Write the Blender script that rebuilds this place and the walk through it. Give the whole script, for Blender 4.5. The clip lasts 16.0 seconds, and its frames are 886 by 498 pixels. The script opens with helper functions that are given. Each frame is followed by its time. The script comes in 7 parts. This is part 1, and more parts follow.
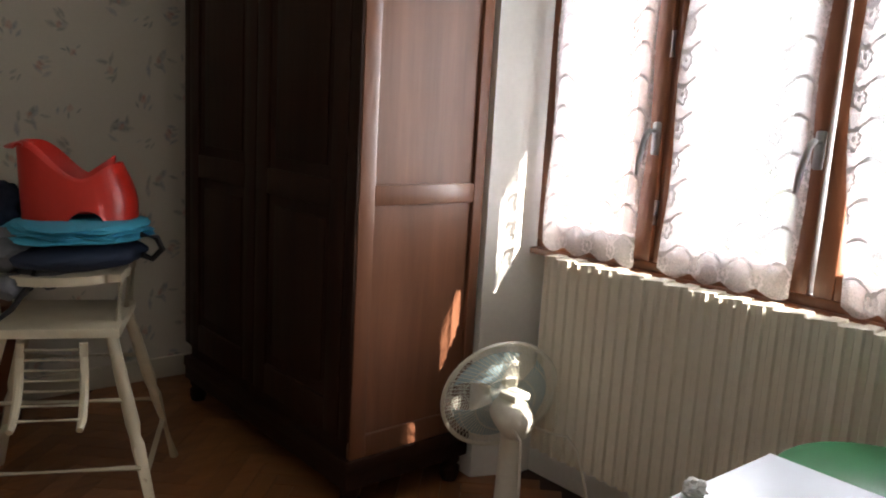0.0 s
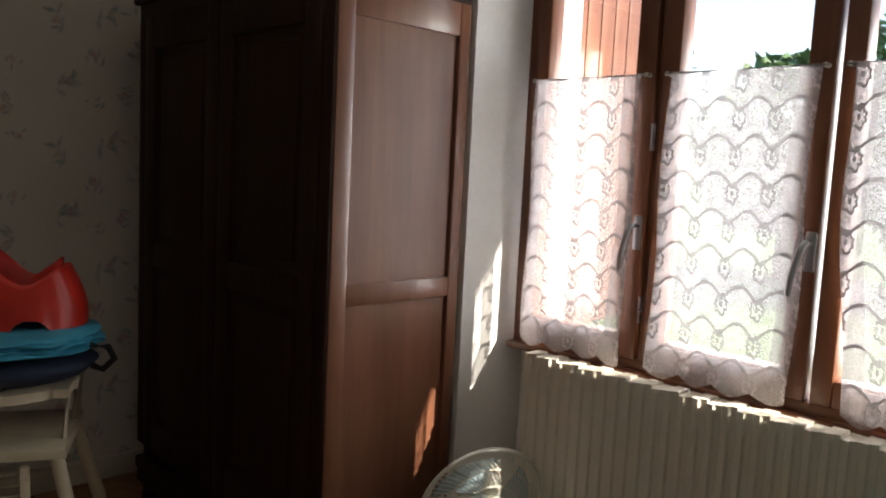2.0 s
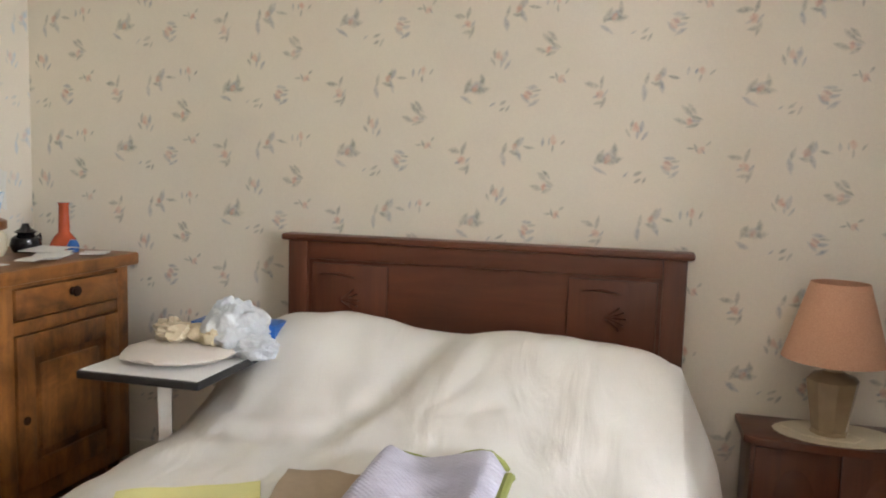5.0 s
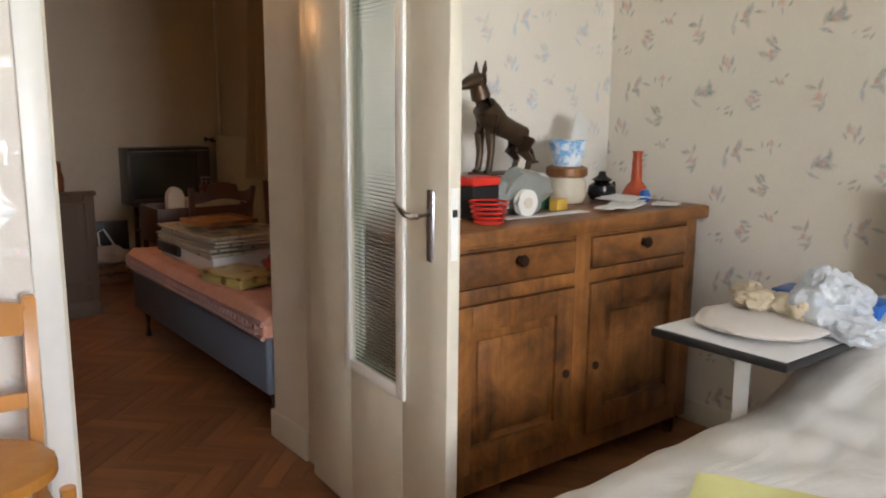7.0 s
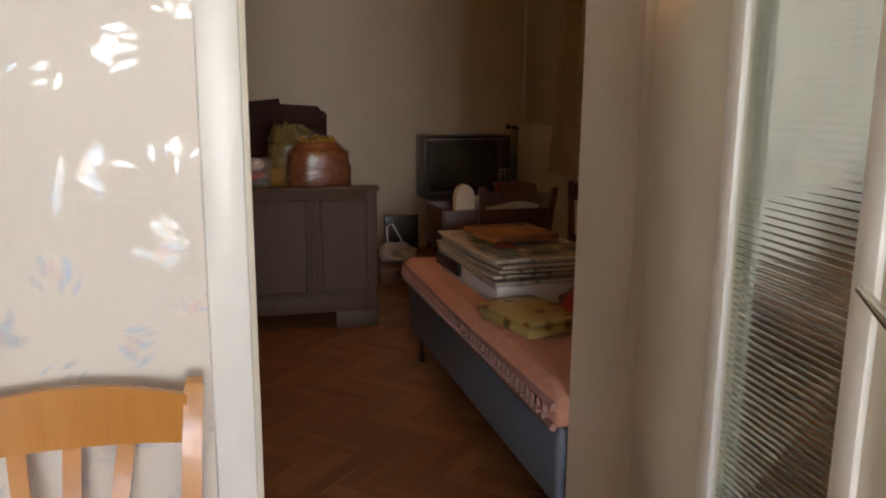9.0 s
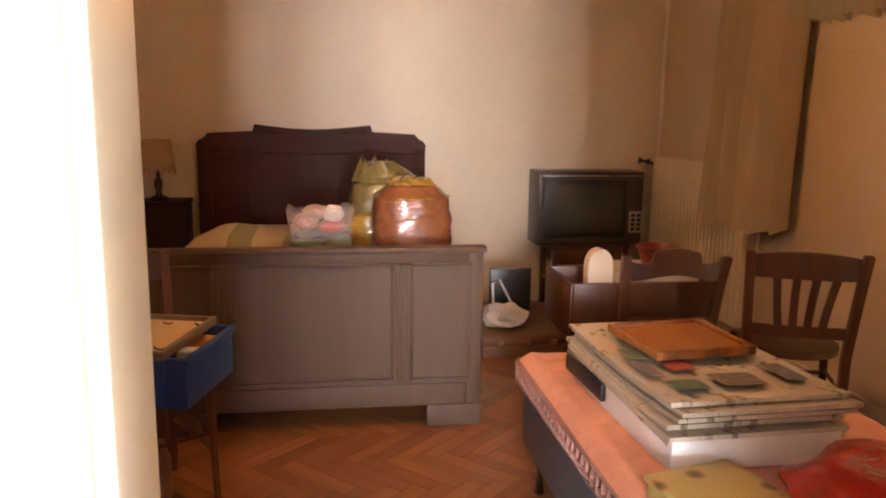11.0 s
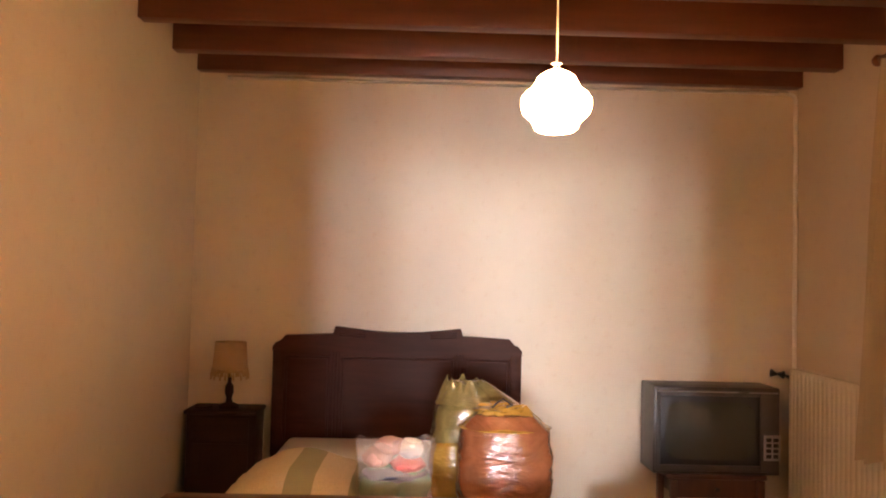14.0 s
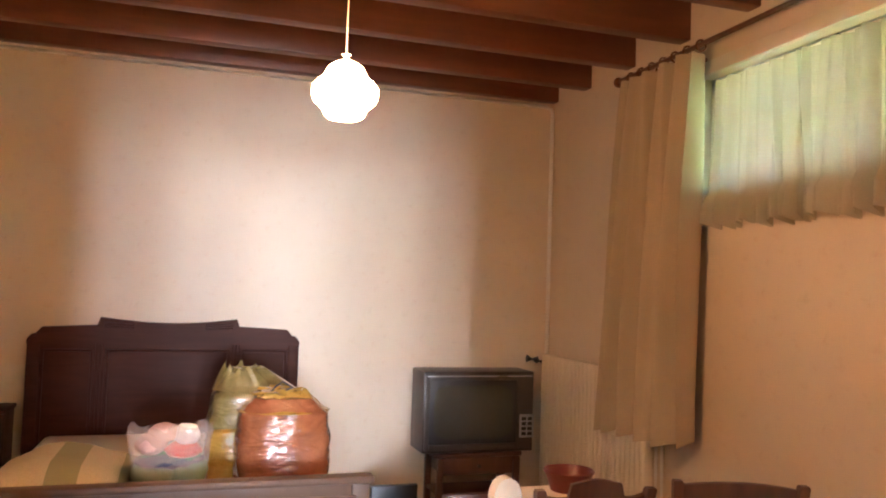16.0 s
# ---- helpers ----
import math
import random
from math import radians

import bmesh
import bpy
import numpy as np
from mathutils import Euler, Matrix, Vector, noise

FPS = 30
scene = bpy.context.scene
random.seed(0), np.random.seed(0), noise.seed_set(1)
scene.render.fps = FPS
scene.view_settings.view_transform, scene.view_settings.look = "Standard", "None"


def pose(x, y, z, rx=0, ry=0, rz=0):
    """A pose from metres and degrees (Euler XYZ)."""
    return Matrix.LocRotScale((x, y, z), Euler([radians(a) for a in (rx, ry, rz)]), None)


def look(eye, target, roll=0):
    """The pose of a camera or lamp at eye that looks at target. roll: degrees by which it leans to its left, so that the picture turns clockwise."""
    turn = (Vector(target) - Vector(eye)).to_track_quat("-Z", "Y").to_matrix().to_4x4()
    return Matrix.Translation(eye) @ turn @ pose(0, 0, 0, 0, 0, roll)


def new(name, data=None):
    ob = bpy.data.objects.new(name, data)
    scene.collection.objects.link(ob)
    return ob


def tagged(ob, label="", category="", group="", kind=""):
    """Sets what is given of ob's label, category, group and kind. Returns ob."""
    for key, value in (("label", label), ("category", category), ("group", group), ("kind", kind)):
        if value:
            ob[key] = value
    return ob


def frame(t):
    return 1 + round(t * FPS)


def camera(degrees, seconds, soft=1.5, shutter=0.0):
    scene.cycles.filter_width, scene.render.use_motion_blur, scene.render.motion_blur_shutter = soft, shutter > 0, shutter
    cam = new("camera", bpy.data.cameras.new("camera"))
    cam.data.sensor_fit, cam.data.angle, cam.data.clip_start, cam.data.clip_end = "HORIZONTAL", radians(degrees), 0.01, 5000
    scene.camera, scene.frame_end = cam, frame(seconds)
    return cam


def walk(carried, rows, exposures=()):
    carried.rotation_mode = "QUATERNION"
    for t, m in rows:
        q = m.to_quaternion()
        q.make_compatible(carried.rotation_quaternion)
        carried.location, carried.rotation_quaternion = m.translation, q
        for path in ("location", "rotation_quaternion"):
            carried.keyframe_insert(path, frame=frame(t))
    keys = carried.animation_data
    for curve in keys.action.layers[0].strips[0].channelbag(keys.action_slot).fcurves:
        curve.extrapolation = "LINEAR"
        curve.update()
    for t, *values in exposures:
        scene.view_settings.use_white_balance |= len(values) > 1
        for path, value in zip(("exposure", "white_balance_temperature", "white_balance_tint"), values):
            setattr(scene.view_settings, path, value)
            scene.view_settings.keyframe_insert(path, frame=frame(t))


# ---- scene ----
cam = camera(59.2, 16.0, soft=2.0)
ROWS = [  # seconds, eye, yaw, pitch, roll
    (0, 0.017, -0.030, 1.316, -40.37, -9.92, -3.22),
    (0.5, 0.025, -0.025, 1.384, -43.52, -9.90, -3.12),
    (1, 0.038, -0.013, 1.419, -44.78, -9.07, -3.03),
    (1.5, 0.060, 0.036, 1.442, -44.99, -7.54, -2.93),
    (2, 0.062, 0.123, 1.442, -43.79, -6.09, -2.81),
    (2.5, 0.040, 0.187, 1.438, -37.16, -5.12, -2.60),
    (3, -0.040, 0.211, 1.421, -25.65, -4.80, -2.35),
    (3.5, -0.124, 0.257, 1.421, -15.32, -5.00, -2.11),
    (4, -0.194, 0.278, 1.402, -5.68, -5.26, -2.00),
    (4.5, -0.244, 0.359, 1.381, 3.92, -5.47, -1.82),
    (5, -0.275, 0.448, 1.379, 14.30, -5.80, -1.62),
    (5.2, -0.297, 0.479, 1.376, 18.51, -5.90, -1.52),
    (7.3, -0.661, 0.639, 1.364, 57.46, -10.69, -0.49),
    (7.5, -0.749, 0.679, 1.374, 60.77, -10.86, -0.54),
    (8, -0.971, 0.817, 1.349, 65.87, -11.23, -0.61),
    (8.5, -1.253, 0.967, 1.349, 69.38, -11.43, -0.60),
    (9, -1.559, 1.048, 1.345, 74.21, -11.43, -0.47),
    (9.2, -1.686, 1.064, 1.352, 75.66, -11.47, -0.38),
    (11.3, -2.690, 1.225, 1.427, 82.19, -9.89, -0.80),
    (11.5, -2.740, 1.226, 1.436, 82.38, -9.33, -0.87),
    (12, -2.876, 1.242, 1.451, 82.72, -7.64, -1.03),
    (12.5, -3.019, 1.264, 1.482, 84.22, -5.66, -1.06),
    (13, -3.100, 1.252, 1.536, 86.81, -2.98, -1.13),
    (13.5, -3.144, 1.275, 1.562, 88.55, 0.29, -1.26),
    (14, -3.167, 1.282, 1.574, 88.72, 2.36, -1.39),
    (14.5, -3.169, 1.261, 1.575, 86.00, 3.36, -1.59),
    (15, -3.149, 1.284, 1.556, 80.45, 3.75, -1.79),
    (15.5, -3.116, 1.222, 1.534, 75.02, 3.60, -1.83),
    (16, -3.051, 1.231, 1.506, 72.16, 2.97, -1.86),
]
EXPOSURES = [  # seconds, stops, kelvin, tint
    (0.0, 2.5, 6700, 12), (1.0, 1.95, 6800, 12), (2.0, 1.6, 6900, 12), (2.5, 1.65, 7000, 12), (3.1, 4.45, 7300, 13), (3.6, 4.85, 6900, 13), (4.3, 4.65, 6800, 13), (5.2, 4.25, 6700, 13), (7.3, 4.3, 6450, 13), (9.2, 4.05, 6800, 15), (10.3, 4.95, 7000, 19), (11.3, 6.6, 7200, 25), (12.5, 6.6, 7200, 25), (16.0, 6.95, 5900, 18),
]
walk(cam, [(t, pose(x, y, z, 90 + pitch, roll, yaw)) for t, x, y, z, yaw, pitch, roll in ROWS], EXPOSURES)

# ---- light: sky and sun; the pendant lamp's globe gives its own light ----
SUN_TRAVEL = Vector((-1.0, 2.55, -2.15)).normalized()
world = bpy.data.worlds.new("sky")
scene.world = world
world.use_nodes = True
wn = world.node_tree
sky = wn.nodes.new("ShaderNodeTexSky")
sky.sky_type, sky.sun_disc = "NISHITA", False
sky.sun_elevation = math.asin(-SUN_TRAVEL.z)
sky.sun_rotation = math.atan2(-SUN_TRAVEL.x, -SUN_TRAVEL.y)
wn.links.new(sky.outputs[0], wn.nodes["Background"].inputs[0])
wn.nodes["Background"].inputs[1].default_value = 0.15
sun = new("sun", bpy.data.lights.new("sun", "SUN"))
sun.data.energy, sun.data.angle, sun.data.color = 5.0, radians(0.5), (1.0, 0.95, 0.86)
sun.matrix_world = look((6, -3, 8), Vector((6, -3, 8)) + SUN_TRAVEL)


def area(name, m, w, h, power, color):
    ob = new(name, bpy.data.lights.new(name, "AREA"))
    ob.data.shape, ob.data.size, ob.data.size_y, ob.data.energy, ob.data.color = "RECTANGLE", w, h, power, color
    ob.matrix_world = m
    return ob


# sky light entering by the bedroom's window and the far room's high window
area("window_daylight", look((2.60, 1.15, 1.38), (0.6, 1.18, 1.18)), 1.45, 1.05, 23, (0.93, 0.97, 1.0))
area("high_window_daylight", look((-5.35, 3.84, 2.27), (-5.35, 2, 1.6)), 1.9, 0.5, 0.012, (0.86, 1.0, 0.82))


# ---- materials ----
class Mat:
    """A node material in the making: small helpers to add and join nodes."""

    def __init__(self, name):
        self.m = bpy.data.materials.new(name)
        self.m.use_nodes = True
        self.t = self.m.node_tree
        self.b = self.t.nodes["Principled BSDF"]
        self.out = self.t.nodes["Material Output"]

    def n(self, kind, **kw):
        nd = self.t.nodes.new(kind)
        for k, v in kw.items():
            if k == "op":
                nd.operation = v
            elif k == "mode":
                nd.blend_type = v
        return nd

    def link(self, a, b):
        self.t.links.new(a, b)

    def coords(self, kind="Object"):
        return self.n("ShaderNodeTexCoord").outputs[kind]

    def mapped(self, vec, scale=(1, 1, 1), loc=(0, 0, 0), rot=(0, 0, 0)):
        mp = self.n("ShaderNodeMapping")
        self.link(vec, mp.inputs[0])
        mp.inputs[1].default_value, mp.inputs[2].default_value, mp.inputs[3].default_value = loc, [radians(a) for a in rot], scale
        return mp.outputs[0]

    def noise(self, vec, scale, detail=4, rough=0.55, dist=0.0):
        nd = self.n("ShaderNodeTexNoise")
        self.link(vec, nd.inputs["Vector"])
        nd.inputs["Scale"].default_value, nd.inputs["Detail"].default_value, nd.inputs["Roughness"].default_value, nd.inputs["Distortion"].default_value = scale, detail, rough, dist
        return nd.outputs["Fac"]

    def math(self, op, a, b=0.0, c=0.0):
        nd = self.n("ShaderNodeMath", op=op)
        for i, v in enumerate((a, b, c)):
            if isinstance(v, (int, float)):
                nd.inputs[i].default_value = v
            else:
                self.link(v, nd.inputs[i])
        return nd.outputs[0]

    def ramp(self, fac, stops):
        nd = self.n("ShaderNodeValToRGB")
        self.link(fac, nd.inputs[0])
        el = nd.color_ramp.elements
        while len(el) < len(stops):
            el.new(0.5)
        for e, (p, c) in zip(el, stops):
            e.position, e.color = p, (*c, 1) if len(c) == 3 else c
        return nd.outputs[0]

    def mix(self, fac, a, b, mode="MIX"):
        nd = self.n("ShaderNodeMixRGB", mode=mode)
        for i, v in enumerate((fac, a, b)):
            if isinstance(v, (int, float)):
                nd.inputs[i].default_value = v
            elif isinstance(v, tuple):
                nd.inputs[i].default_value = (*v, 1)
            else:
                self.link(v, nd.inputs[i])
        return nd.outputs[0]

    def bump(self, height, strength=0.2, dist=0.002):
        nd = self.n("ShaderNodeBump")
        nd.inputs["Strength"].default_value, nd.inputs["Distance"].default_value = strength, dist
        self.link(height, nd.inputs["Height"])
        self.link(nd.outputs[0], self.b.inputs["Normal"])

    def set(self, color=None, rough=None, metal=None, spec=None, sheen=None, coat=None, trans=None):
        for key, v in (("Base Color", color), ("Roughness", rough), ("Metallic", metal), ("Specular IOR Level", spec), ("Sheen Weight", sheen), ("Coat Weight", coat), ("Transmission Weight", trans)):
            if v is None:
                continue
            if isinstance(v, (int, float)):
                self.b.inputs[key].default_value = v
            elif isinstance(v, tuple):
                self.b.inputs[key].default_value = (*v, 1)
            else:
                self.link(v, self.b.inputs[key])
        return self


def shade(c, k):
    return tuple(min(1.0, v * k) for v in c)


def plain(name, color, rough=0.5, metal=0.0, vary=0.12, grain=60.0, bump=0.08, spec=0.5):
    """Paint, plastic, metal, cloth: a base colour with stains at a large scale and fine grain."""
    a = Mat(name)
    v = a.coords()
    big, small = a.noise(v, 4.0, 3), a.noise(v, grain, 3)
    c = a.ramp(a.math("ADD", a.math("MULTIPLY", big, 0.6), a.math("MULTIPLY", small, 0.4)), [(0.3, shade(color, 1 - vary)), (0.7, shade(color, 1 + vary))])
    a.set(c, a.math("ADD", a.math("MULTIPLY", big, 0.2), rough - 0.1), metal, spec)
    if bump:
        a.bump(small, bump, 0.002)
    return a.m


def wood(name, dark, light, rough=0.4, axis="z", scale=1.0, coat=0.0, bump=0.12, island=False, joined=False, spec=0.5, mottle=0.0):
    """Wood whose grain runs along an axis, with streaks and some pieces darker than others."""
    a = Mat(name)
    v = a.coords()
    st = {"x": (1.2, 14, 14), "y": (14, 1.2, 14), "z": (14, 14, 1.2)}[axis]
    info = a.n("ShaderNodeNewGeometry").outputs["Random Per Island"] if joined else a.n("ShaderNodeObjectInfo").outputs["Random"]
    off = a.n("ShaderNodeVectorMath", op="ADD")
    a.link(v, off.inputs[0])
    comb = a.n("ShaderNodeCombineXYZ")
    for i in range(3):
        a.link(a.math("MULTIPLY", info, 7.0 + i), comb.inputs[i])
    a.link(comb.outputs[0], off.inputs[1])
    g = a.mapped(off.outputs[0], tuple(s * scale for s in st))
    streak, fine, big = a.noise(g, 1.0, 5, 0.6, 0.6), a.noise(a.mapped(g, (6, 6, 3)), 1.0, 3), a.noise(v, 1.7, 3)
    f = a.math("ADD", a.math("ADD", a.math("MULTIPLY", streak, 0.55), a.math("MULTIPLY", fine, 0.2)), a.math("MULTIPLY", big, 0.25))
    if mottle:
        f = a.math("ADD", f, a.math("MULTIPLY", a.math("SUBTRACT", a.noise(v, 6.5, 5, 0.65, 0.8), 0.5), mottle))
    if island:
        f = a.math("ADD", f, a.math("MULTIPLY", a.math("SUBTRACT", info, 0.5), 0.28))
    c = a.ramp(f, [(0.3, dark), (0.52, tuple((p + q) / 2 for p, q in zip(dark, light))), (0.72, light)])
    a.set(c, a.math("ADD", a.math("MULTIPLY", fine, 0.25), rough - 0.12), 0.0, spec, coat=coat)
    a.bump(fine, bump, 0.001)
    return a.m


def leaf_mask(a, u, v, cx, cy, ang, ln, wd):
    """A soft leaf shape in a tile of coordinates u, v: 1 inside, 0 outside."""
    ca, sa = math.cos(radians(ang)), math.sin(radians(ang))
    du, dv = a.math("SUBTRACT", u, cx), a.math("SUBTRACT", v, cy)
    p = a.math("ADD", a.math("MULTIPLY", du, ca / ln), a.math("MULTIPLY", dv, sa / ln))
    q = a.math("ADD", a.math("MULTIPLY", du, -sa / wd), a.math("MULTIPLY", dv, ca / wd))
    d = a.math("ADD", a.math("MULTIPLY", p, p), a.math("ABSOLUTE", q))
    nd = a.n("ShaderNodeMapRange")
    a.link(d, nd.inputs[0])
    nd.inputs[1].default_value, nd.inputs[2].default_value, nd.inputs[3].default_value, nd.inputs[4].default_value = 0.35, 1.4, 1.0, 0.0
    return nd.outputs[0]


def sprigs():
    """Leaves of the printed pattern: tile place, angle, length, width, tone (0 grey-green, 1 blue-grey, 2 pink)."""
    rnd = random.Random(12)
    out = []
    for cx, cy, lean, size, count, bud in ((0.24, 0.24, 25, 1.2, 8, 1), (0.70, 0.20, 75, 0.95, 6, 2), (0.47, 0.46, -20, 0.85, 5, 2), (0.82, 0.54, 60, 1.0, 6, 1), (0.20, 0.70, 105, 0.95, 6, 2), (0.56, 0.80, 20, 1.15, 7, 1), (0.86, 0.86, -15, 0.75, 4, 1), (0.47, 0.12, 130, 0.7, 4, 0), (0.88, 0.33, 10, 0.65, 4, 1)):
        for k in range(count):
            side = 1 if k % 2 else -1
            along = (k / max(1, count - 1) - 0.5) * 0.15 * size
            a = lean + side * rnd.uniform(10, 105)
            ln = rnd.uniform(0.036, 0.058) * size
            ca, sa = math.cos(radians(lean)), math.sin(radians(lean))
            x = cx + along * ca + 0.8 * ln * math.cos(radians(a)) + rnd.uniform(-0.02, 0.02)
            y = cy + along * sa + 0.8 * ln * math.sin(radians(a)) + rnd.uniform(-0.02, 0.02)
            out.append((x, y, a, ln, ln * rnd.uniform(0.27, 0.40), 1 if rnd.random() < 0.45 else 0))
        for k in range(bud):
            out.append((cx + rnd.uniform(-0.03, 0.03), cy + rnd.uniform(-0.03, 0.03), rnd.uniform(0, 180), 0.034, 0.022, 2))
    return out


SPRIGS = sprigs()


def wallpaper(name, base, axis, tile=0.53, tones=((0.30, 0.31, 0.27), (0.33, 0.35, 0.38), (0.62, 0.36, 0.28)), strength=0.85, rough=0.5, foil=0.45):
    """Printed paper with sprigs of leaves in a half-drop repeat; foil: how much the print shines."""
    a = Mat(name)
    sep = a.n("ShaderNodeSeparateXYZ")
    v = a.coords()
    warp = a.n("ShaderNodeTexNoise")
    a.link(v, warp.inputs["Vector"])
    warp.inputs["Scale"].default_value = 9.0
    add = a.n("ShaderNodeVectorMath", op="MULTIPLY_ADD")
    a.link(warp.outputs["Color"], add.inputs[0])
    add.inputs[1].default_value = (0.035, 0.035, 0.035)
    a.link(v, add.inputs[2])
    a.link(add.outputs[0], sep.inputs[0])
    run = a.math("DIVIDE", sep.outputs["X" if axis == "x" else "Y"], tile)
    u = a.math("FRACT", run)
    drop = a.math("MULTIPLY", a.math("FLOOR", run), 0.5)
    w = a.math("FRACT", a.math("ADD", a.math("DIVIDE", sep.outputs["Z"], tile), drop))
    big, fine = a.noise(v, 1.3, 4), a.noise(v, 160, 2)
    c = a.ramp(a.math("ADD", a.math("MULTIPLY", big, 0.7), a.math("MULTIPLY", fine, 0.3)), [(0.3, shade(base, 0.9)), (0.7, shade(base, 1.05))])
    masks = {}
    for cx, cy, ang, ln, wd, tone in SPRIGS:
        mk = leaf_mask(a, u, w, cx, cy, ang, ln, wd)
        masks[tone] = a.math("MAXIMUM", masks[tone], mk) if tone in masks else mk
    worn = a.math("MULTIPLY", a.math("MULTIPLY", a.noise(v, 26, 4), a.noise(v, 70, 2)), 2.6)
    for tone, mk in masks.items():
        c = a.mix(a.math("MINIMUM", a.math("MULTIPLY", a.math("MULTIPLY", mk, worn), strength), 1.0), c, tones[tone])
    printed = a.math("MAXIMUM", a.math("MAXIMUM", masks[0], masks[1]), masks[2])
    shine = a.math("MULTIPLY", a.math("MULTIPLY", printed, a.math("MINIMUM", worn, 1.0)), foil)
    a.set(c, a.math("SUBTRACT", rough, a.math("MULTIPLY", shine, 0.3)), shine, 0.4)
    a.bump(a.math("ADD", fine, a.math("MULTIPLY", printed, 0.5)), 0.15, 0.001)
    return a.m


M_PAPER_X = wallpaper("sprigged_wallpaper_x", (0.74, 0.68, 0.58), "x")
# Same paper as x; the window's sheen is painted in as paler, bluer sprigs.
M_PAPER_SHEEN_Y = wallpaper("sprigged_wallpaper_sheen_y", (0.74, 0.68, 0.60), "y", tones=((0.48, 0.52, 0.54), (0.40, 0.52, 0.66), (0.64, 0.48, 0.46)), strength=0.8, foil=0.7)
M_OCHRE_X = wallpaper("cream_wallpaper_x", (0.68, 0.585, 0.45), "x", 0.36, ((0.60, 0.50, 0.36), (0.62, 0.53, 0.40), (0.60, 0.45, 0.32)), 0.4, 0.45, 0.0)
M_OCHRE_Y = wallpaper("cream_wallpaper_y", (0.68, 0.585, 0.45), "y", 0.36, ((0.60, 0.50, 0.36), (0.62, 0.53, 0.40), (0.60, 0.45, 0.32)), 0.4, 0.45, 0.0)
M_PLASTER = plain("white_plaster", (0.86, 0.85, 0.81), 0.8, vary=0.06, bump=0.2)
M_CREAM = plain("cream_gloss_paint", (0.66, 0.60, 0.48), 0.38, vary=0.05, grain=20, bump=0.05)
M_WHITEPAINT = plain("white_gloss_paint", (0.80, 0.78, 0.72), 0.35, vary=0.04, grain=25, bump=0.05)
# dark walnut, taken darker still: the wardrobe front's shade is in the colour
M_WALNUT_SHADED = wood("shaded_dark_walnut", (0.013, 0.0045, 0.0025), (0.046, 0.018, 0.0095), 0.6, "z", spec=0.2)
M_WALNUT_SHADED_H = wood("shaded_dark_walnut_across", (0.013, 0.0045, 0.0025), (0.046, 0.018, 0.0095), 0.6, "y", spec=0.2)
M_MAHOG = wood("red_mahogany", (0.060, 0.016, 0.007), (0.150, 0.042, 0.017), 0.38, "x", coat=0.1, bump=0.02)
M_MAHOG_V = wood("red_mahogany_upright", (0.060, 0.016, 0.007), (0.150, 0.042, 0.017), 0.38, "z", coat=0.1, bump=0.02)
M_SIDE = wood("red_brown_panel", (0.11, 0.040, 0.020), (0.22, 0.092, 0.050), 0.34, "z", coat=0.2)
M_OAK = wood("honey_oak", (0.045, 0.015, 0.005), (0.40, 0.155, 0.038), 0.42, "z", 0.6, mottle=0.7)
M_OAK_H = wood("honey_oak_across", (0.050, 0.017, 0.005), (0.38, 0.145, 0.035), 0.42, "y", 0.6, mottle=0.7)
M_BEECH = wood("golden_beech", (0.40, 0.150, 0.024), (0.60, 0.27, 0.055), 0.35, "z", coat=0.2)
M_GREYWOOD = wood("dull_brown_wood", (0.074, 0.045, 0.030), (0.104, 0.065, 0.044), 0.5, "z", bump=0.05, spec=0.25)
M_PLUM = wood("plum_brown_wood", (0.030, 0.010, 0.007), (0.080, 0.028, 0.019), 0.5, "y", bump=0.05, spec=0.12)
M_REDWOOD = wood("red_brown_chair_wood", (0.040, 0.014, 0.007), (0.11, 0.042, 0.022), 0.4, "z", coat=0.2)
M_BEAM = wood("varnished_beam", (0.085, 0.026, 0.010), (0.22, 0.072, 0.026), 0.4, "y", 0.6)
M_PARQUET = wood("oak_parquet", (0.17, 0.062, 0.022), (0.36, 0.150, 0.056), 0.36, "x", 1.4, island=True)
M_PARQUET_J = wood("oak_parquet_joined", (0.17, 0.062, 0.022), (0.36, 0.150, 0.056), 0.36, "x", 1.4, island=True, joined=True)
M_PARQUET_D = plain("parquet_bed", (0.05, 0.02, 0.01), 0.7)
M_SASH = wood("varnished_window_wood", (0.09, 0.028, 0.011), (0.22, 0.075, 0.028), 0.4, "z")
M_RADIATOR = plain("ivory_radiator_enamel", (0.80, 0.75, 0.63), 0.35, vary=0.05, bump=0.03)
M_RADWHITE = plain("cream_radiator_enamel", (0.72, 0.66, 0.53), 0.4, vary=0.04, bump=0.03)
M_STEEL = plain("brushed_steel", (0.45, 0.45, 0.46), 0.3, 1.0, vary=0.06, bump=0.02)
M_CHROME = plain("bright_metal", (0.7, 0.68, 0.64), 0.2, 1.0, vary=0.05, bump=0.0)
M_BLACK = plain("black_plastic", (0.012, 0.012, 0.013), 0.45, vary=0.2)
M_RED = plain("red_plastic", (0.62, 0.030, 0.018), 0.33, vary=0.05, bump=0.02)
M_CYAN = plain("turquoise_cloth", (0.05, 0.36, 0.52), 0.6, vary=0.15, grain=120, bump=0.3)
M_NAVY = plain("navy_cloth", (0.012, 0.022, 0.05), 0.8, vary=0.2, grain=150, bump=0.3)
M_GREYCLOTH = plain("grey_cloth", (0.14, 0.14, 0.15), 0.85, vary=0.15, grain=150, bump=0.3)
M_IVORY = plain("ivory_chipped_paint", (0.66, 0.58, 0.42), 0.5, vary=0.1, grain=30, bump=0.1)
BC = Mat("white_bedspread")
bcv = BC.coords()
